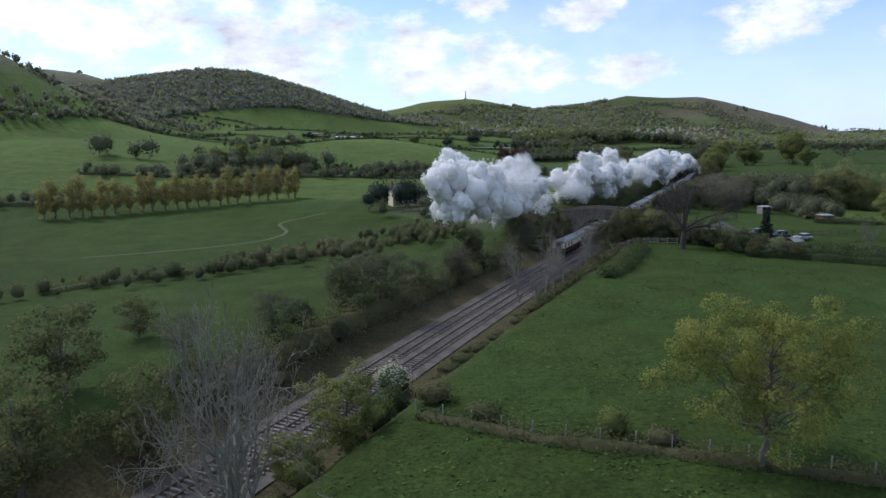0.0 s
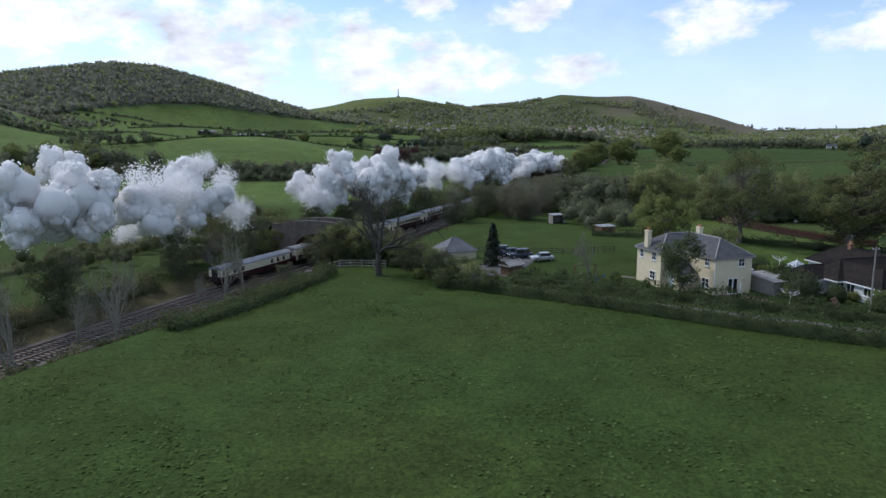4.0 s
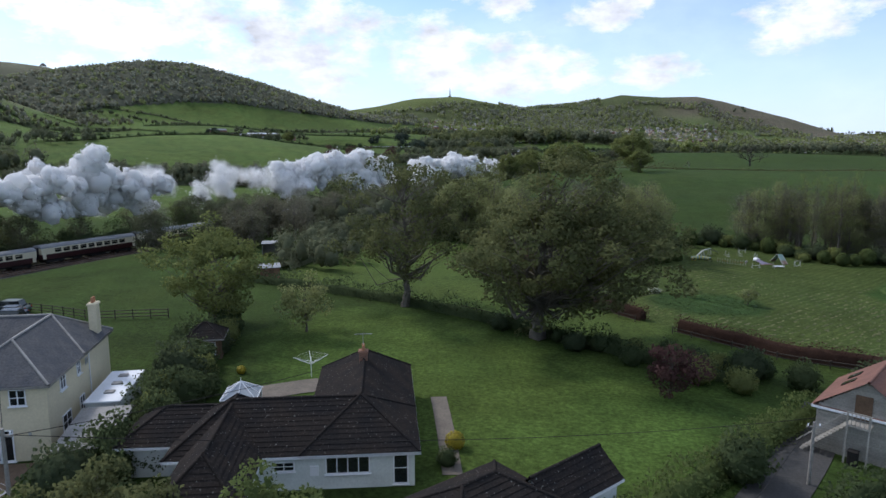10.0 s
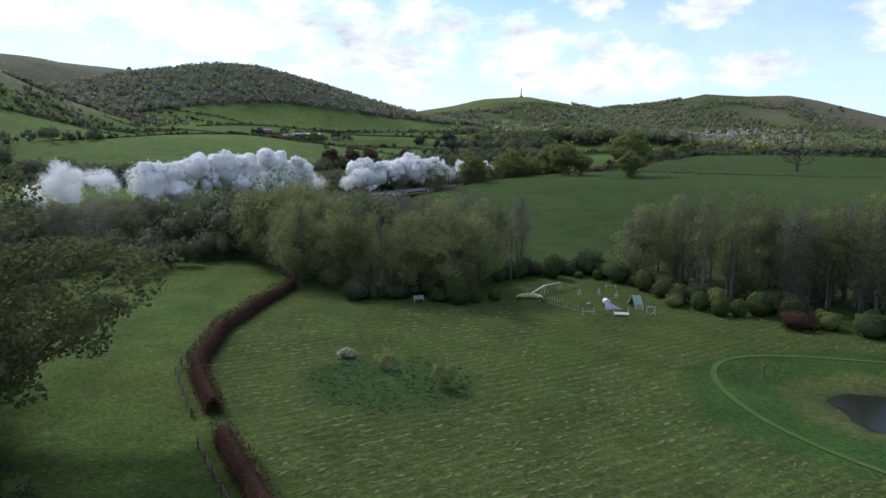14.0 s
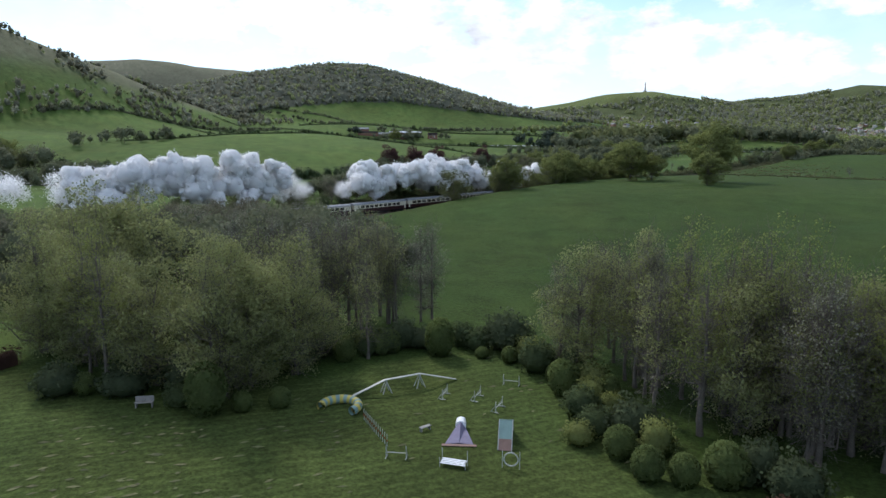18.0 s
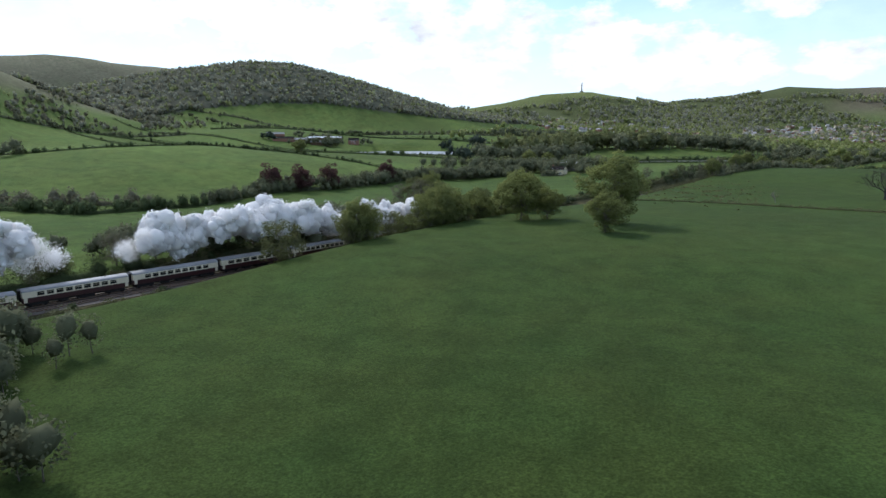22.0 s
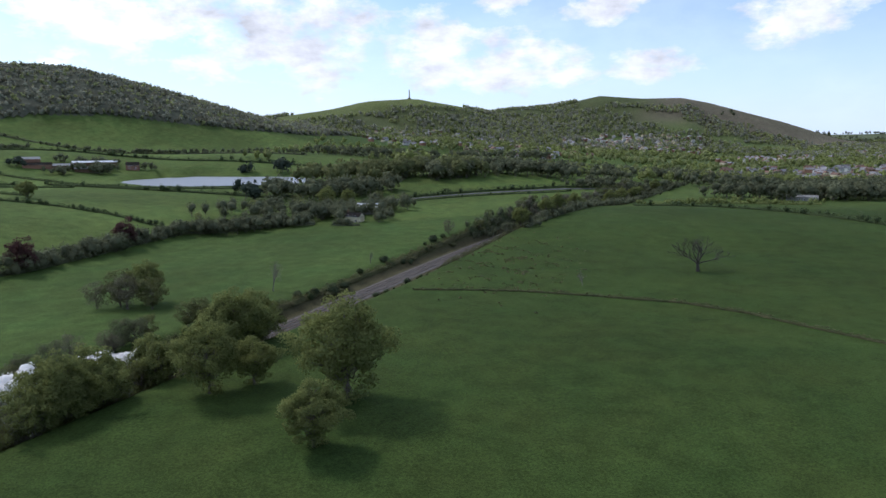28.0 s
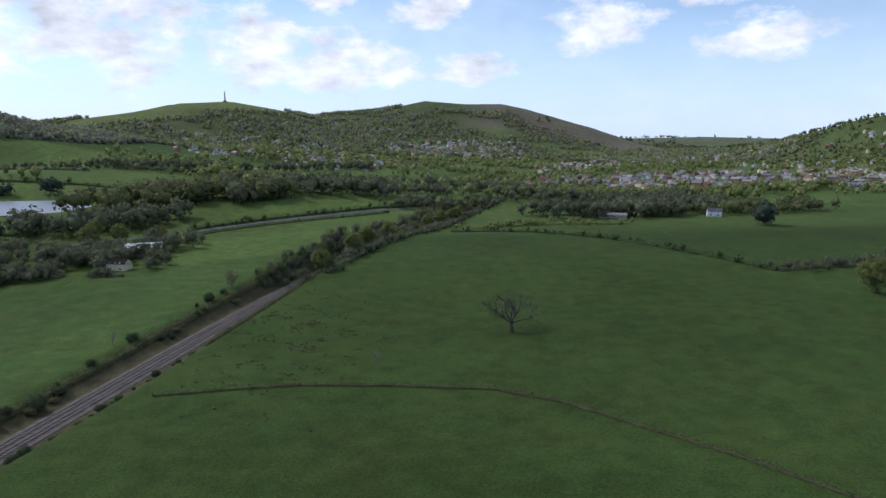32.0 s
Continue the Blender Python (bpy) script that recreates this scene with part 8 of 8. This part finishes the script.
grove("hillside_trees", slope_a[::2], 10, MASS["budding"], "scattered dark trees over the obelisk hill", 12, 0.45, 76)
grove("hillside_trees", slope_a[1::2], 10, MASS["willow"], "scattered fresh green trees over the obelisk hill", 12, 0.45, 77)
slope_b = sample(15000, 200, 1450, 1750, 2700, lambda x, y, r: (up("moor", x, y) > 0.04) & (up("moor", x, y) < 0.80 - 0.1 * (x > 900)) & (patchy(x, y, 80, 5) > -0.55) & (r < 0.95), 78)
grove("hillside_trees", slope_b[::2], 10, MASS["budding"], "dark trees on the flank of the moor", 12, 0.45, 79)
grove("hillside_trees", slope_b[1::2], 10, MASS["willow"], "green trees on the flank of the moor", 12, 0.45, 80)
TOWN = [(500, 1180), (700, 1130), (1150, 1130), (1250, 1420), (900, 1480), (560, 1330)]
valley = sample(9000, -60, 1500, 1000, 2000, lambda x, y, r: (patchy(x, y, 90, 8) + 0.35 * (y > 1350) > 0.0) & (r < np.where(inside(x, y, TOWN), 0.2, 0.75)) & (up("obelisk", x, y) < 0.3) & (np.abs(x - rail_x(np.minimum(y, 1000))) > 12), 81)
grove("valley_trees", valley[::3], 11, MASS["spring"], "fresh green trees among the houses of the valley", 12, 0.45, 82)
grove("valley_trees", valley[1::3], 11, MASS["willow"], "dark trees among the houses of the valley", 12, 0.45, 83)
grove("valley_trees", valley[2::3], 10, MASS["fresh"], "green trees among the houses of the valley", 12, 0.45, 84)
rough = sample(7000, -720, -230, 400, 1000, lambda x, y, r: (up("rough", x, y) > 0.05) & (patchy(x, y, 38, 3) + 0.8 * (up("rough", x, y) < 0.3) > 0.2) & (r < 0.75), 85)
grove("hillside_scrub", rough[::3], 7, MASS["budding"], "scattered thorn trees on the rough hillside", 18, 0.30, 86)
grove("hillside_scrub", rough[1::3], 5, MASS["willow"], "scattered green bushes on the rough hillside", 18, 0.30, 87)
grove("hillside_scrub", rough[2::3], 8, MASS["brown"], "half-bare brown trees on the rough hillside", 18, 0.28, 93)
east = sample(5200, 1150, 2100, 1150, 2600, lambda x, y, r: (up("east", x, y) > 0.03) & (patchy(x, y, 90, 6) > -0.4) & (r < 0.8), 88)
grove("hillside_trees", east[::2], 9, MASS["fresh"], "green trees on the eastern hill", 11, 0.48, 89)
grove("hillside_trees", east[1::2], 9, MASS["wood"], "dark trees on the eastern hill", 11, 0.48, 90)
plain = sample(2600, 900, 3600, 2300, 4300, lambda x, y, r: (patchy(x, y, 160, 4) > 0.35) & (r < 0.8), 91)
grove("far_woods", plain, 16, MASS["wood"], "far woods on the plain below the skyline", 9, 0.6, 92)

RG = np.random.default_rng(99)
# woods and hedges of the middle distance: line, width, count, height, leaf
LINES = [
    ([(-190, 318), (-140, 318), (-90, 335), (-40, 345)], 22, 90, 6, "wood"),
    ([(-185, 236), (-150, 240), (-120, 262), (-85, 285)], 14, 70, 6, "wood"),
    ([(-140, 330), (-110, 345), (-85, 372)], 30, 26, 13, "wood"), ([(-225, 392), (-190, 380)], 16, 8, 13, "wood"), ([(-170, 400), (-90, 372)], 12, 16, 11, "oak"),
    ([(-110, 395), (-73, 405), (9, 408), (30, 452)], 7, 90, 5, "hedge"), ([(-52, 340), (23, 341), (53, 340)], 9, 55, 5, "wood"),
    ([(30, 452), (30, 500), (45, 537), (53, 598), (62, 640), (95, 668), (126, 672)], 9, 190, 6, "wood"), ([(30, 500), (45, 537), (53, 598), (62, 640), (95, 668), (126, 674)], 7, 110, 7.5, "wood"), ([(138, 667), (154, 664)], 4, 9, 4.5, "wood"),
    ([(-150, 485), (-116, 528), (-84, 575), (-68, 618), (-56, 652), (-20, 658), (11, 655), (50, 645)], 4, 130, 3.0, "hedge"),
    ([(-150, 450), (-128, 492), (-149, 507), (-170, 470)], 18, 26, 8, "wood"), ([(-60, 393), (-18, 430), (10, 440)], 14, 40, 6, "brown"),
    ([(-130, 812), (-40, 790), (30, 775), (70, 770)], 8, 60, 5, "hedge"), ([(32, 792), (46, 782)], 5, 4, 11, "fir"), ([(48, 764), (66, 752)], 8, 9, 12, "fir"), ([(-31, 981), (-22, 983)], 5, 4, 12, "fir"), ([(2, 986), (18, 988)], 7, 8, 14, "fir"),
    ([(60, 700), (110, 705), (150, 700), (165, 740)], 34, 110, 10, "wood"), ([(74, 768), (110, 800), (150, 830)], 34, 80, 13, "wood"), ([(84, 862), (130, 900), (210, 905)], 44, 130, 17, "oak"),
    ([(161, 790), (220, 834), (295, 897), (380, 940)], 8, 130, 5, "hedge"), ([(170, 775), (225, 818), (300, 880)], 4, 60, 2.5, "hedge"),
    ([(246, 640), (268, 680), (338, 815), (430, 985)], 12, 170, 5, "wood"), ([(218, 640), (240, 690), (310, 830), (400, 985)], 12, 170, 5, "wood"),
    ([(250, 700), (330, 850)], 24, 60, 7, "brown"), ([(330, 765), (380, 745), (415, 706), (441, 640), (452, 607)], 6, 120, 4, "hedge"), ([(452, 607), (500, 612), (560, 640), (640, 690)], 12, 90, 5, "wood"),
    ([(350, 790), (420, 800), (470, 790)], 26, 50, 5, "fresh"), ([(420, 860), (480, 850), (540, 835)], 26, 90, 13, "wood"), ([(500, 850), (620, 900), (560, 960), (430, 990)], 60, 190, 13, "wood"),
    ([(556, 770), (564, 760)], 8, 12, 15, "fir"), ([(580, 850), (700, 880)], 40, 80, 12, "oak"), ([(640, 690), (760, 760), (900, 820)], 14, 80, 7, "wood"), ([(400, 1010), (520, 1040), (700, 1000)], 40, 110, 12, "fresh"),
    ([(-330, 945), (-150, 1020), (20, 1042), (170, 1000)], 10, 130, 6, "hedge"), ([(-300, 1085), (-80, 1150), (120, 1180)], 12, 130, 7, "wood"), ([(-420, 800), (-280, 785), (-190, 770), (-140, 800)], 7, 100, 5, "hedge"),
    ([(-380, 600), (-382, 692), (-362, 784), (-300, 860)], 9, 110, 6, "wood"), ([(-235, 705), (-172, 742), (-95, 790)], 6, 60, 4, "hedge"), ([(-480, 1000), (-395, 1022), (-280, 1000)], 10, 60, 7, "wood"),
    ([(-218, 880), (-205, 890)], 9, 8, 10, "fir"), ([(-152, 903), (-142, 912)], 10, 12, 11, "wood"), ([(-170, 905), (-150, 922), (-138, 932)], 8, 16, 8, "wood"), ([(-180, 882), (-160, 893)], 10, 14, 8, "wood"), ([(-196, 925), (-150, 955)], 10, 22, 8, "wood"), ([(-122, 950), (-112, 958)], 8, 6, 8, "wood"), ([(90, 990), (200, 1060), (330, 1090), (480, 1130)], 50, 190, 13, "wood"), ([(190, 945), (260, 960)], 20, 10, 12, "oak"), ([(0, 1200), (160, 1260), (330, 1330)], 60, 150, 13, "wood"),
    ([(760, 560), (900, 640), (1100, 760)], 20, 120, 10, "wood"), ([(470, 545), (560, 500), (700, 470)], 9, 90, 5, "hedge"), ([(350, 640), (420, 560), (470, 545)], 3, 0, 3, "hedge"),
    ([(-45, 140), (-28, 152), (-10, 168), (0, 184)], 22, 110, 3.5, "bramble"), ([(-75, 110), (-55, 128), (-40, 140)], 16, 60, 3, "bramble"), ([(-20, 205), (0, 200), (6, 215), (-10, 238), (-35, 240)], 14, 40, 6, "wood"), ([(-30, 214), (-14, 214)], 6, 8, 9, "fir"),
    ([(-58, 352), (-32, 356), (-8, 351), (20, 344), (42, 346)], 12, 90, 8, "wood"), ([(60, 332), (84, 345), (112, 372), (128, 400)], 14, 60, 7, "wood"), ([(92, 245), (104, 236), (116, 240), (126, 250)], 18, 80, 10, "wood"), ([(112, 256), (132, 262), (150, 256)], 16, 50, 9, "wood"),
    ([(440, 838), (490, 852), (560, 930), (650, 1040)], 30, 110, 13, "wood"), ([(300, 905), (350, 925), (400, 932)], 26, 60, 9, "wood"),
    ([(480, 1010), (620, 1060), (760, 1050), (900, 1100)], 50, 160, 12, "fresh"), ([(430, 1080), (520, 1160), (600, 1170)], 60, 140, 12, "wood"), ([(200, 990), (290, 1020), (380, 1010)], 30, 90, 10, "wood"),
    ([(-420, 880), (-330, 870), (-240, 858), (-150, 845)], 5, 40, 3, "hedge"), ([(-150, 845), (-110, 820), (-60, 808), (40, 815)], 5, 40, 3, "hedge"), ([(-380, 760), (-260, 735), (-150, 702), (-60, 690)], 5, 60, 3, "hedge"), ([(-520, 1010), (-380, 1080), (-200, 1120), (0, 1125)], 9, 110, 5, "wood"),
    ([(134, 668), (140, 690), (134, 712), (160, 735)], 12, 22, 9, "wood"), ([(160, 668), (166, 690), (160, 705)], 7, 12, 7, "wood"), ([(70, 640), (100, 664), (120, 690), (135, 700)], 14, 60, 8, "wood"), ([(170, 890), (230, 930), (300, 970)], 40, 110, 15, "wood"),
    ([(96, 186), (100, 205), (108, 222), (118, 232)], 16, 60, 5, "wood"), ([(70, 228), (86, 250), (100, 268), (112, 286)], 14, 70, 7, "wood"), ([(110, 240), (126, 262), (128, 285)], 16, 40, 8, "wood"),
]
for k, (pts, wide, n, h, leaf) in enumerate(LINES):
    if not n:
        continue
    near = pts[0][1] < 300
    n = max(6, n // 4) if leaf == "hedge" and pts[0][1] > 530 else n
    if h <= 6:
        hedge("field_hedge", pts, h * 0.5, min(wide, 5), MASS[leaf], {"bramble": "rough brown scrub on the flat meadow", "fresh": "fresh green field hedge"}.get(leaf, "dark ragged field hedge between pastures"), 0.3 if near else 0.6, 18 if near else 6, 0.35, 300 + k)
    q = along(pts, wide, n, RG)
    grove("tree_belt" if h > 6 else "hedgerow", q, h, MASS[leaf], {"fir": "clump of dark conifers", "fresh": "belt of fresh green trees", "bramble": "rough brown scrub beside the railway", "brown": "thicket of half-bare brown trees", "oak": "belt of green trees"}.get(leaf, "belt of dark trees between fields" if h > 6 else "small trees in a ragged field hedge"), 280 if near else (130 if pts[0][1] < 720 else 44), 0.075 if near else (0.12 if pts[0][1] < 720 else 0.21), 200 + k, h > 6)

# obelisk on its hill
ob = thing("stone_obelisk", (0, 2290, ground_at(0, 2290)), 0, "tall grey stone obelisk on the green hilltop", "monument")
cyl("shaft", 2.0, 24, (0, 0, 2), STONE, ob, r2=1.1, seg=4)
cyl("tip", 1.1, 2.5, (0, 0, 26), STONE, ob, r2=0.05, seg=4)
box("plinth", (9, 9, 3), (0, 0, -0.5), STONE, ob, bevel=0.2)
cn = thing("cairn", (-1026, 1768, ground_at(-1026, 1768)), 0, "small stone cairn on the bare summit", "cairn")
cyl("stones", 9, 7, (0, 0, -1), STONE, cn, r2=3, seg=9)

# the town on the valley floor
def villa(wall, roof, label, L, W):
    t = thing("town_house", label=label, category="house")
    wall_block(t, -L / 2, L / 2, -W / 2, W / 2, 5.2, wall, z0=-3)
    bm = bmesh.new()
    v = [bm.verts.new(p) for p in ((-L / 2 - 0.3, -W / 2 - 0.4, 5.1), (L / 2 + 0.3, -W / 2 - 0.4, 5.1), (L / 2 + 0.3, 0, 8.2), (-L / 2 - 0.3, 0, 8.2), (-L / 2 - 0.3, W / 2 + 0.4, 5.1), (L / 2 + 0.3, W / 2 + 0.4, 5.1))]
    for q in ((0, 1, 2, 3), (3, 2, 5, 4), (0, 3, 4), (1, 5, 2), (0, 4, 5, 1)):
        bm.faces.new([v[i] for i in q])
    bm_part("roof", bm, roof, t)
    for x in (-L * 0.28, L * 0.28):
        box("window", (1.6, 0.06, 1.4), (x, -W / 2 - 0.03, 3.3), GLASS, t)
    box("chimney", (0.7, 0.9, 2.2), (L * 0.35, 0, 7.2), BRICK, t)
    return t


TOWNRED = material("town_red_tile", (0.22, 0.135, 0.10), 0.85, var=0.25, scale=0.05, objrand=0.3)
TOWNGREY = material("town_grey_slate", (0.24, 0.23, 0.23), 0.75, var=0.25, scale=0.05, objrand=0.3)
PALEWALL = material("pale_town_render", (0.62, 0.60, 0.55), 0.9, var=0.2, scale=0.03, objrand=0.25)
villas = [villa(BRICK, TOWNRED, "red brick town house with red tile roof", 11, 8), villa(BRICK, TOWNGREY, "brick town house with grey slate roof", 14, 8), villa(PALEWALL, TOWNGREY, "white town house with grey slate roof", 12, 8), villa(RENDER, TOWNRED, "cream town house with red-brown roof", 11, 8)]
spots_t = np.concatenate([
    within(TOWN, 290, RG),
    within([(420, 1930), (600, 1900), (760, 1900), (800, 2080), (560, 2120), (430, 2060)], 170, RG),
    within([(200, 1270), (320, 1290), (420, 1500), (300, 1900), (-60, 1900), (0, 1500)], 150, RG),
    within([(640, 1480), (820, 1600), (1050, 1700), (1500, 1900), (1150, 2000), (700, 1700)], 190, RG),
    within([(1150, 1200), (1600, 1300), (1500, 1900), (1150, 1700)], 110, RG),
])
near_town = np.argsort(np.hypot(spots_t[:, 0] - 300, spots_t[:, 1] - 600))
for k, (x, y) in enumerate(spots_t[near_town[:290]]):
    copy_thing(villas[(k * 7) % 4 if k % 3 else 2], pose(x, y, ground_at(x, y), 0, 0, (20, 110, 35, 125)[k % 4] + RG.uniform(-8, 8)) @ Matrix.Scale(RG.uniform(0.65, 1.05), 4))["group"] = "houses of the town"
rest = spots_t[near_town[290:]]
for wall, roof, pick in ((PALEWALL, TOWNGREY, 0), (RENDER, TOWNRED, 1), (BRICK, TOWNGREY, 2)):
    q = rest[pick::3]
    n = len(q)
    a = RG.choice([0.35, 1.9, 0.6], n) + RG.normal(size=n) * 0.1
    u, w = np.stack([np.cos(a), np.sin(a)], -1), np.stack([-np.sin(a), np.cos(a)], -1)
    z = height(q[:, 0], q[:, 1])
    L, W = RG.uniform(3.6, 6.0, (n, 1)), RG.uniform(2.8, 3.8, (n, 1))
    rings = []
    for su, sw, h in ((-1, -1, -3), (1, -1, -3), (1, 1, -3), (-1, 1, -3), (-1, -1, 5.2), (1, -1, 5.2), (1, 1, 5.2), (-1, 1, 5.2), (-1, 0, 7.6), (1, 0, 7.6)):
        rings.append(np.concatenate([q + u * su * L + w * sw * W, (z + h)[:, None]], 1))
    v = np.stack(rings, 1).reshape(-1, 3)
    k10 = (np.arange(n) * 10)[:, None, None]
    far_town = thing("distant_houses", label="far rows of small pale houses on the hillside", category="houses", kind="stuff")
    part("walls", mesh_of("walls", v, (np.array([(0, 1, 5, 4), (1, 2, 6, 5), (2, 3, 7, 6), (3, 0, 4, 7)])[None] + k10).reshape(-1, 4), wall), far_town)
    part("gables", mesh_of("gables", v, (np.array([(4, 8, 7), (5, 6, 9)])[None] + k10).reshape(-1, 3), wall), far_town)
    part("roofs", mesh_of("roofs", v, (np.array([(4, 5, 9, 8), (6, 7, 8, 9)])[None] + k10).reshape(-1, 4), roof), far_town)
for t in villas:
    drop(t)



# ---- steam ----
STEAM = bpy.data.materials.new("white_steam")
STEAM.use_nodes = True
sn, sl = STEAM.node_tree.nodes, STEAM.node_tree.links
sp = sn["Principled BSDF"]
sp.inputs["Base Color"].default_value, sp.inputs["Roughness"].default_value, sp.inputs["Specular IOR Level"].default_value = (0.96, 0.95, 0.935, 1), 1.0, 0.0
str_, smx = sn.new("ShaderNodeBsdfTranslucent"), sn.new("ShaderNodeMixShader")
str_.inputs["Color"].default_value = (0.96, 0.95, 0.935, 1)
smx.inputs[0].default_value = 0.5
sl.new(sp.outputs[0], smx.inputs[1])
sl.new(str_.outputs[0], smx.inputs[2])
sl.new(smx.outputs[0], sn["Material Output"].inputs[0])


def puff_mesh(seed, torn):
    """A billow: small bumpy heads of mist on a heap of larger ones, under fine flakes that thin out into the air."""
    rng = np.random.default_rng(seed)
    big = rng.normal(size=(9, 3))
    big *= 0.5 * rng.uniform(0.2, 1.0, (9, 1)) ** 0.5 / np.linalg.norm(big, axis=1, keepdims=True)
    rb = rng.uniform(0.26, 0.42, 9)
    on_ = rng.integers(0, 9, 48)
    d = rng.normal(size=(48, 3))
    d /= np.linalg.norm(d, axis=1, keepdims=True)
    heads = np.concatenate([big, big[on_] + d * rb[on_][:, None] * rng.uniform(0.75, 1.1, (48, 1))])
    radii = np.concatenate([rb, rng.uniform(0.08, 0.20, 48)])
    m = 5200 if torn else 2600
    pick = rng.integers(0, len(heads), m)
    d = rng.normal(size=(m, 3))
    d /= np.linalg.norm(d, axis=1, keepdims=True)
    c = heads[pick] + d * (radii[pick] * 0.95 + np.abs(rng.normal(0, 0.16 if torn else 0.06, m)))[:, None]
    face = d + rng.normal(size=d.shape) * 0.3
    u = np.cross(face, rng.normal(size=d.shape))
    u /= np.linalg.norm(u, axis=1, keepdims=True)
    w = np.cross(face, u)
    w /= np.linalg.norm(w, axis=1, keepdims=True)
    size = (0.021 if torn else 0.027) * rng.uniform(0.4, 1.6, (m, 1))
    v = np.stack([c - u * size, c - w * size, c + u * size, c + w * size], 1).reshape(-1, 3)
    f = np.arange(m * 4).reshape(m, 4)
    if torn:
        return mesh_of("puff", v, f, STEAM, out=d + heads[pick] * 0.8)
    bm = bmesh.new()
    for k, (q, r) in enumerate(zip(heads, radii)):
        bmesh.ops.create_icosphere(bm, subdivisions=2 if k < 9 else 1, radius=float(r), matrix=Matrix.Translation(q))
    core = np.array([x.co for x in bm.verts])
    core += 0.03 * np.sin(core[:, [1, 2, 0]] * 17 + seed) + 0.014 * np.sin(core[:, [2, 0, 1]] * 41 + seed) + 0.008 * rng.normal(size=core.shape)
    t = np.array([[x.index for x in g.verts] for g in bm.faces])
    bm.free()
    me = bpy.data.meshes.new("puff")
    me.from_pydata(np.concatenate([v, core]).tolist(), [], [tuple(q) for q in f] + [tuple(q + len(v)) for q in t])
    me.materials.append(STEAM)
    me.polygons.foreach_set("use_smooth", np.ones(len(me.polygons), dtype=bool))
    return me


billows = [puff_mesh(k, False) for k in range(6)]
wisps = [puff_mesh(20 + k, True) for k in range(4)]
plume = thing("steam_plume", label="billowing white steam trailing from the engine's chimney", category="steam", kind="stuff")
RS = np.random.default_rng(5)
LONG_PLUME = 310.0
for k in range(300):
    t = (k + RS.random()) / 300
    back = 1 + LONG_PLUME * t ** 1.1
    # the blast comes in beats, and the trail tears into separate heaps as it ages
    tear = math.sin(back * 0.085 + 1.2) + 0.5 * math.sin(back * 0.21)
    if tear < -1.3 + 1.05 * t:
        continue
    old = tear < -0.7 + 1.0 * t ** 1.3
    x, y, z, h = rail_at(LOCO_Y + 6 - back)
    r = (0.8 + 4.4 * min(1.0, t * 7) ** 0.6) * RS.uniform(0.5, 1.1) * (1.0 + 0.12 * tear) * (0.9 if old else 1.0)
    side = -(0.3 + 15 * t ** 0.8) + RS.normal() * (0.3 + 3.2 * t ** 0.7)
    rise = 5.2 + 6.0 * t ** 0.4 + 3.0 * t ** 1.2 + 1.2 * tear * min(1.0, 5 * t) + RS.normal() * (0.3 + 2.3 * t ** 0.6)
    o = part("puff", wisps[k % 4] if old else billows[k % 6], plume)
    o.matrix_basis = pose(x + side, y, z + max(rise, r * 0.6 + 0.8), *RS.uniform(0, 360, 3)) @ Matrix.Diagonal((r, r, r * 0.9, 1))
for group in (P, B):
    for ob in group.values():
        drop(ob)
for ob in kinds:
    drop(ob)
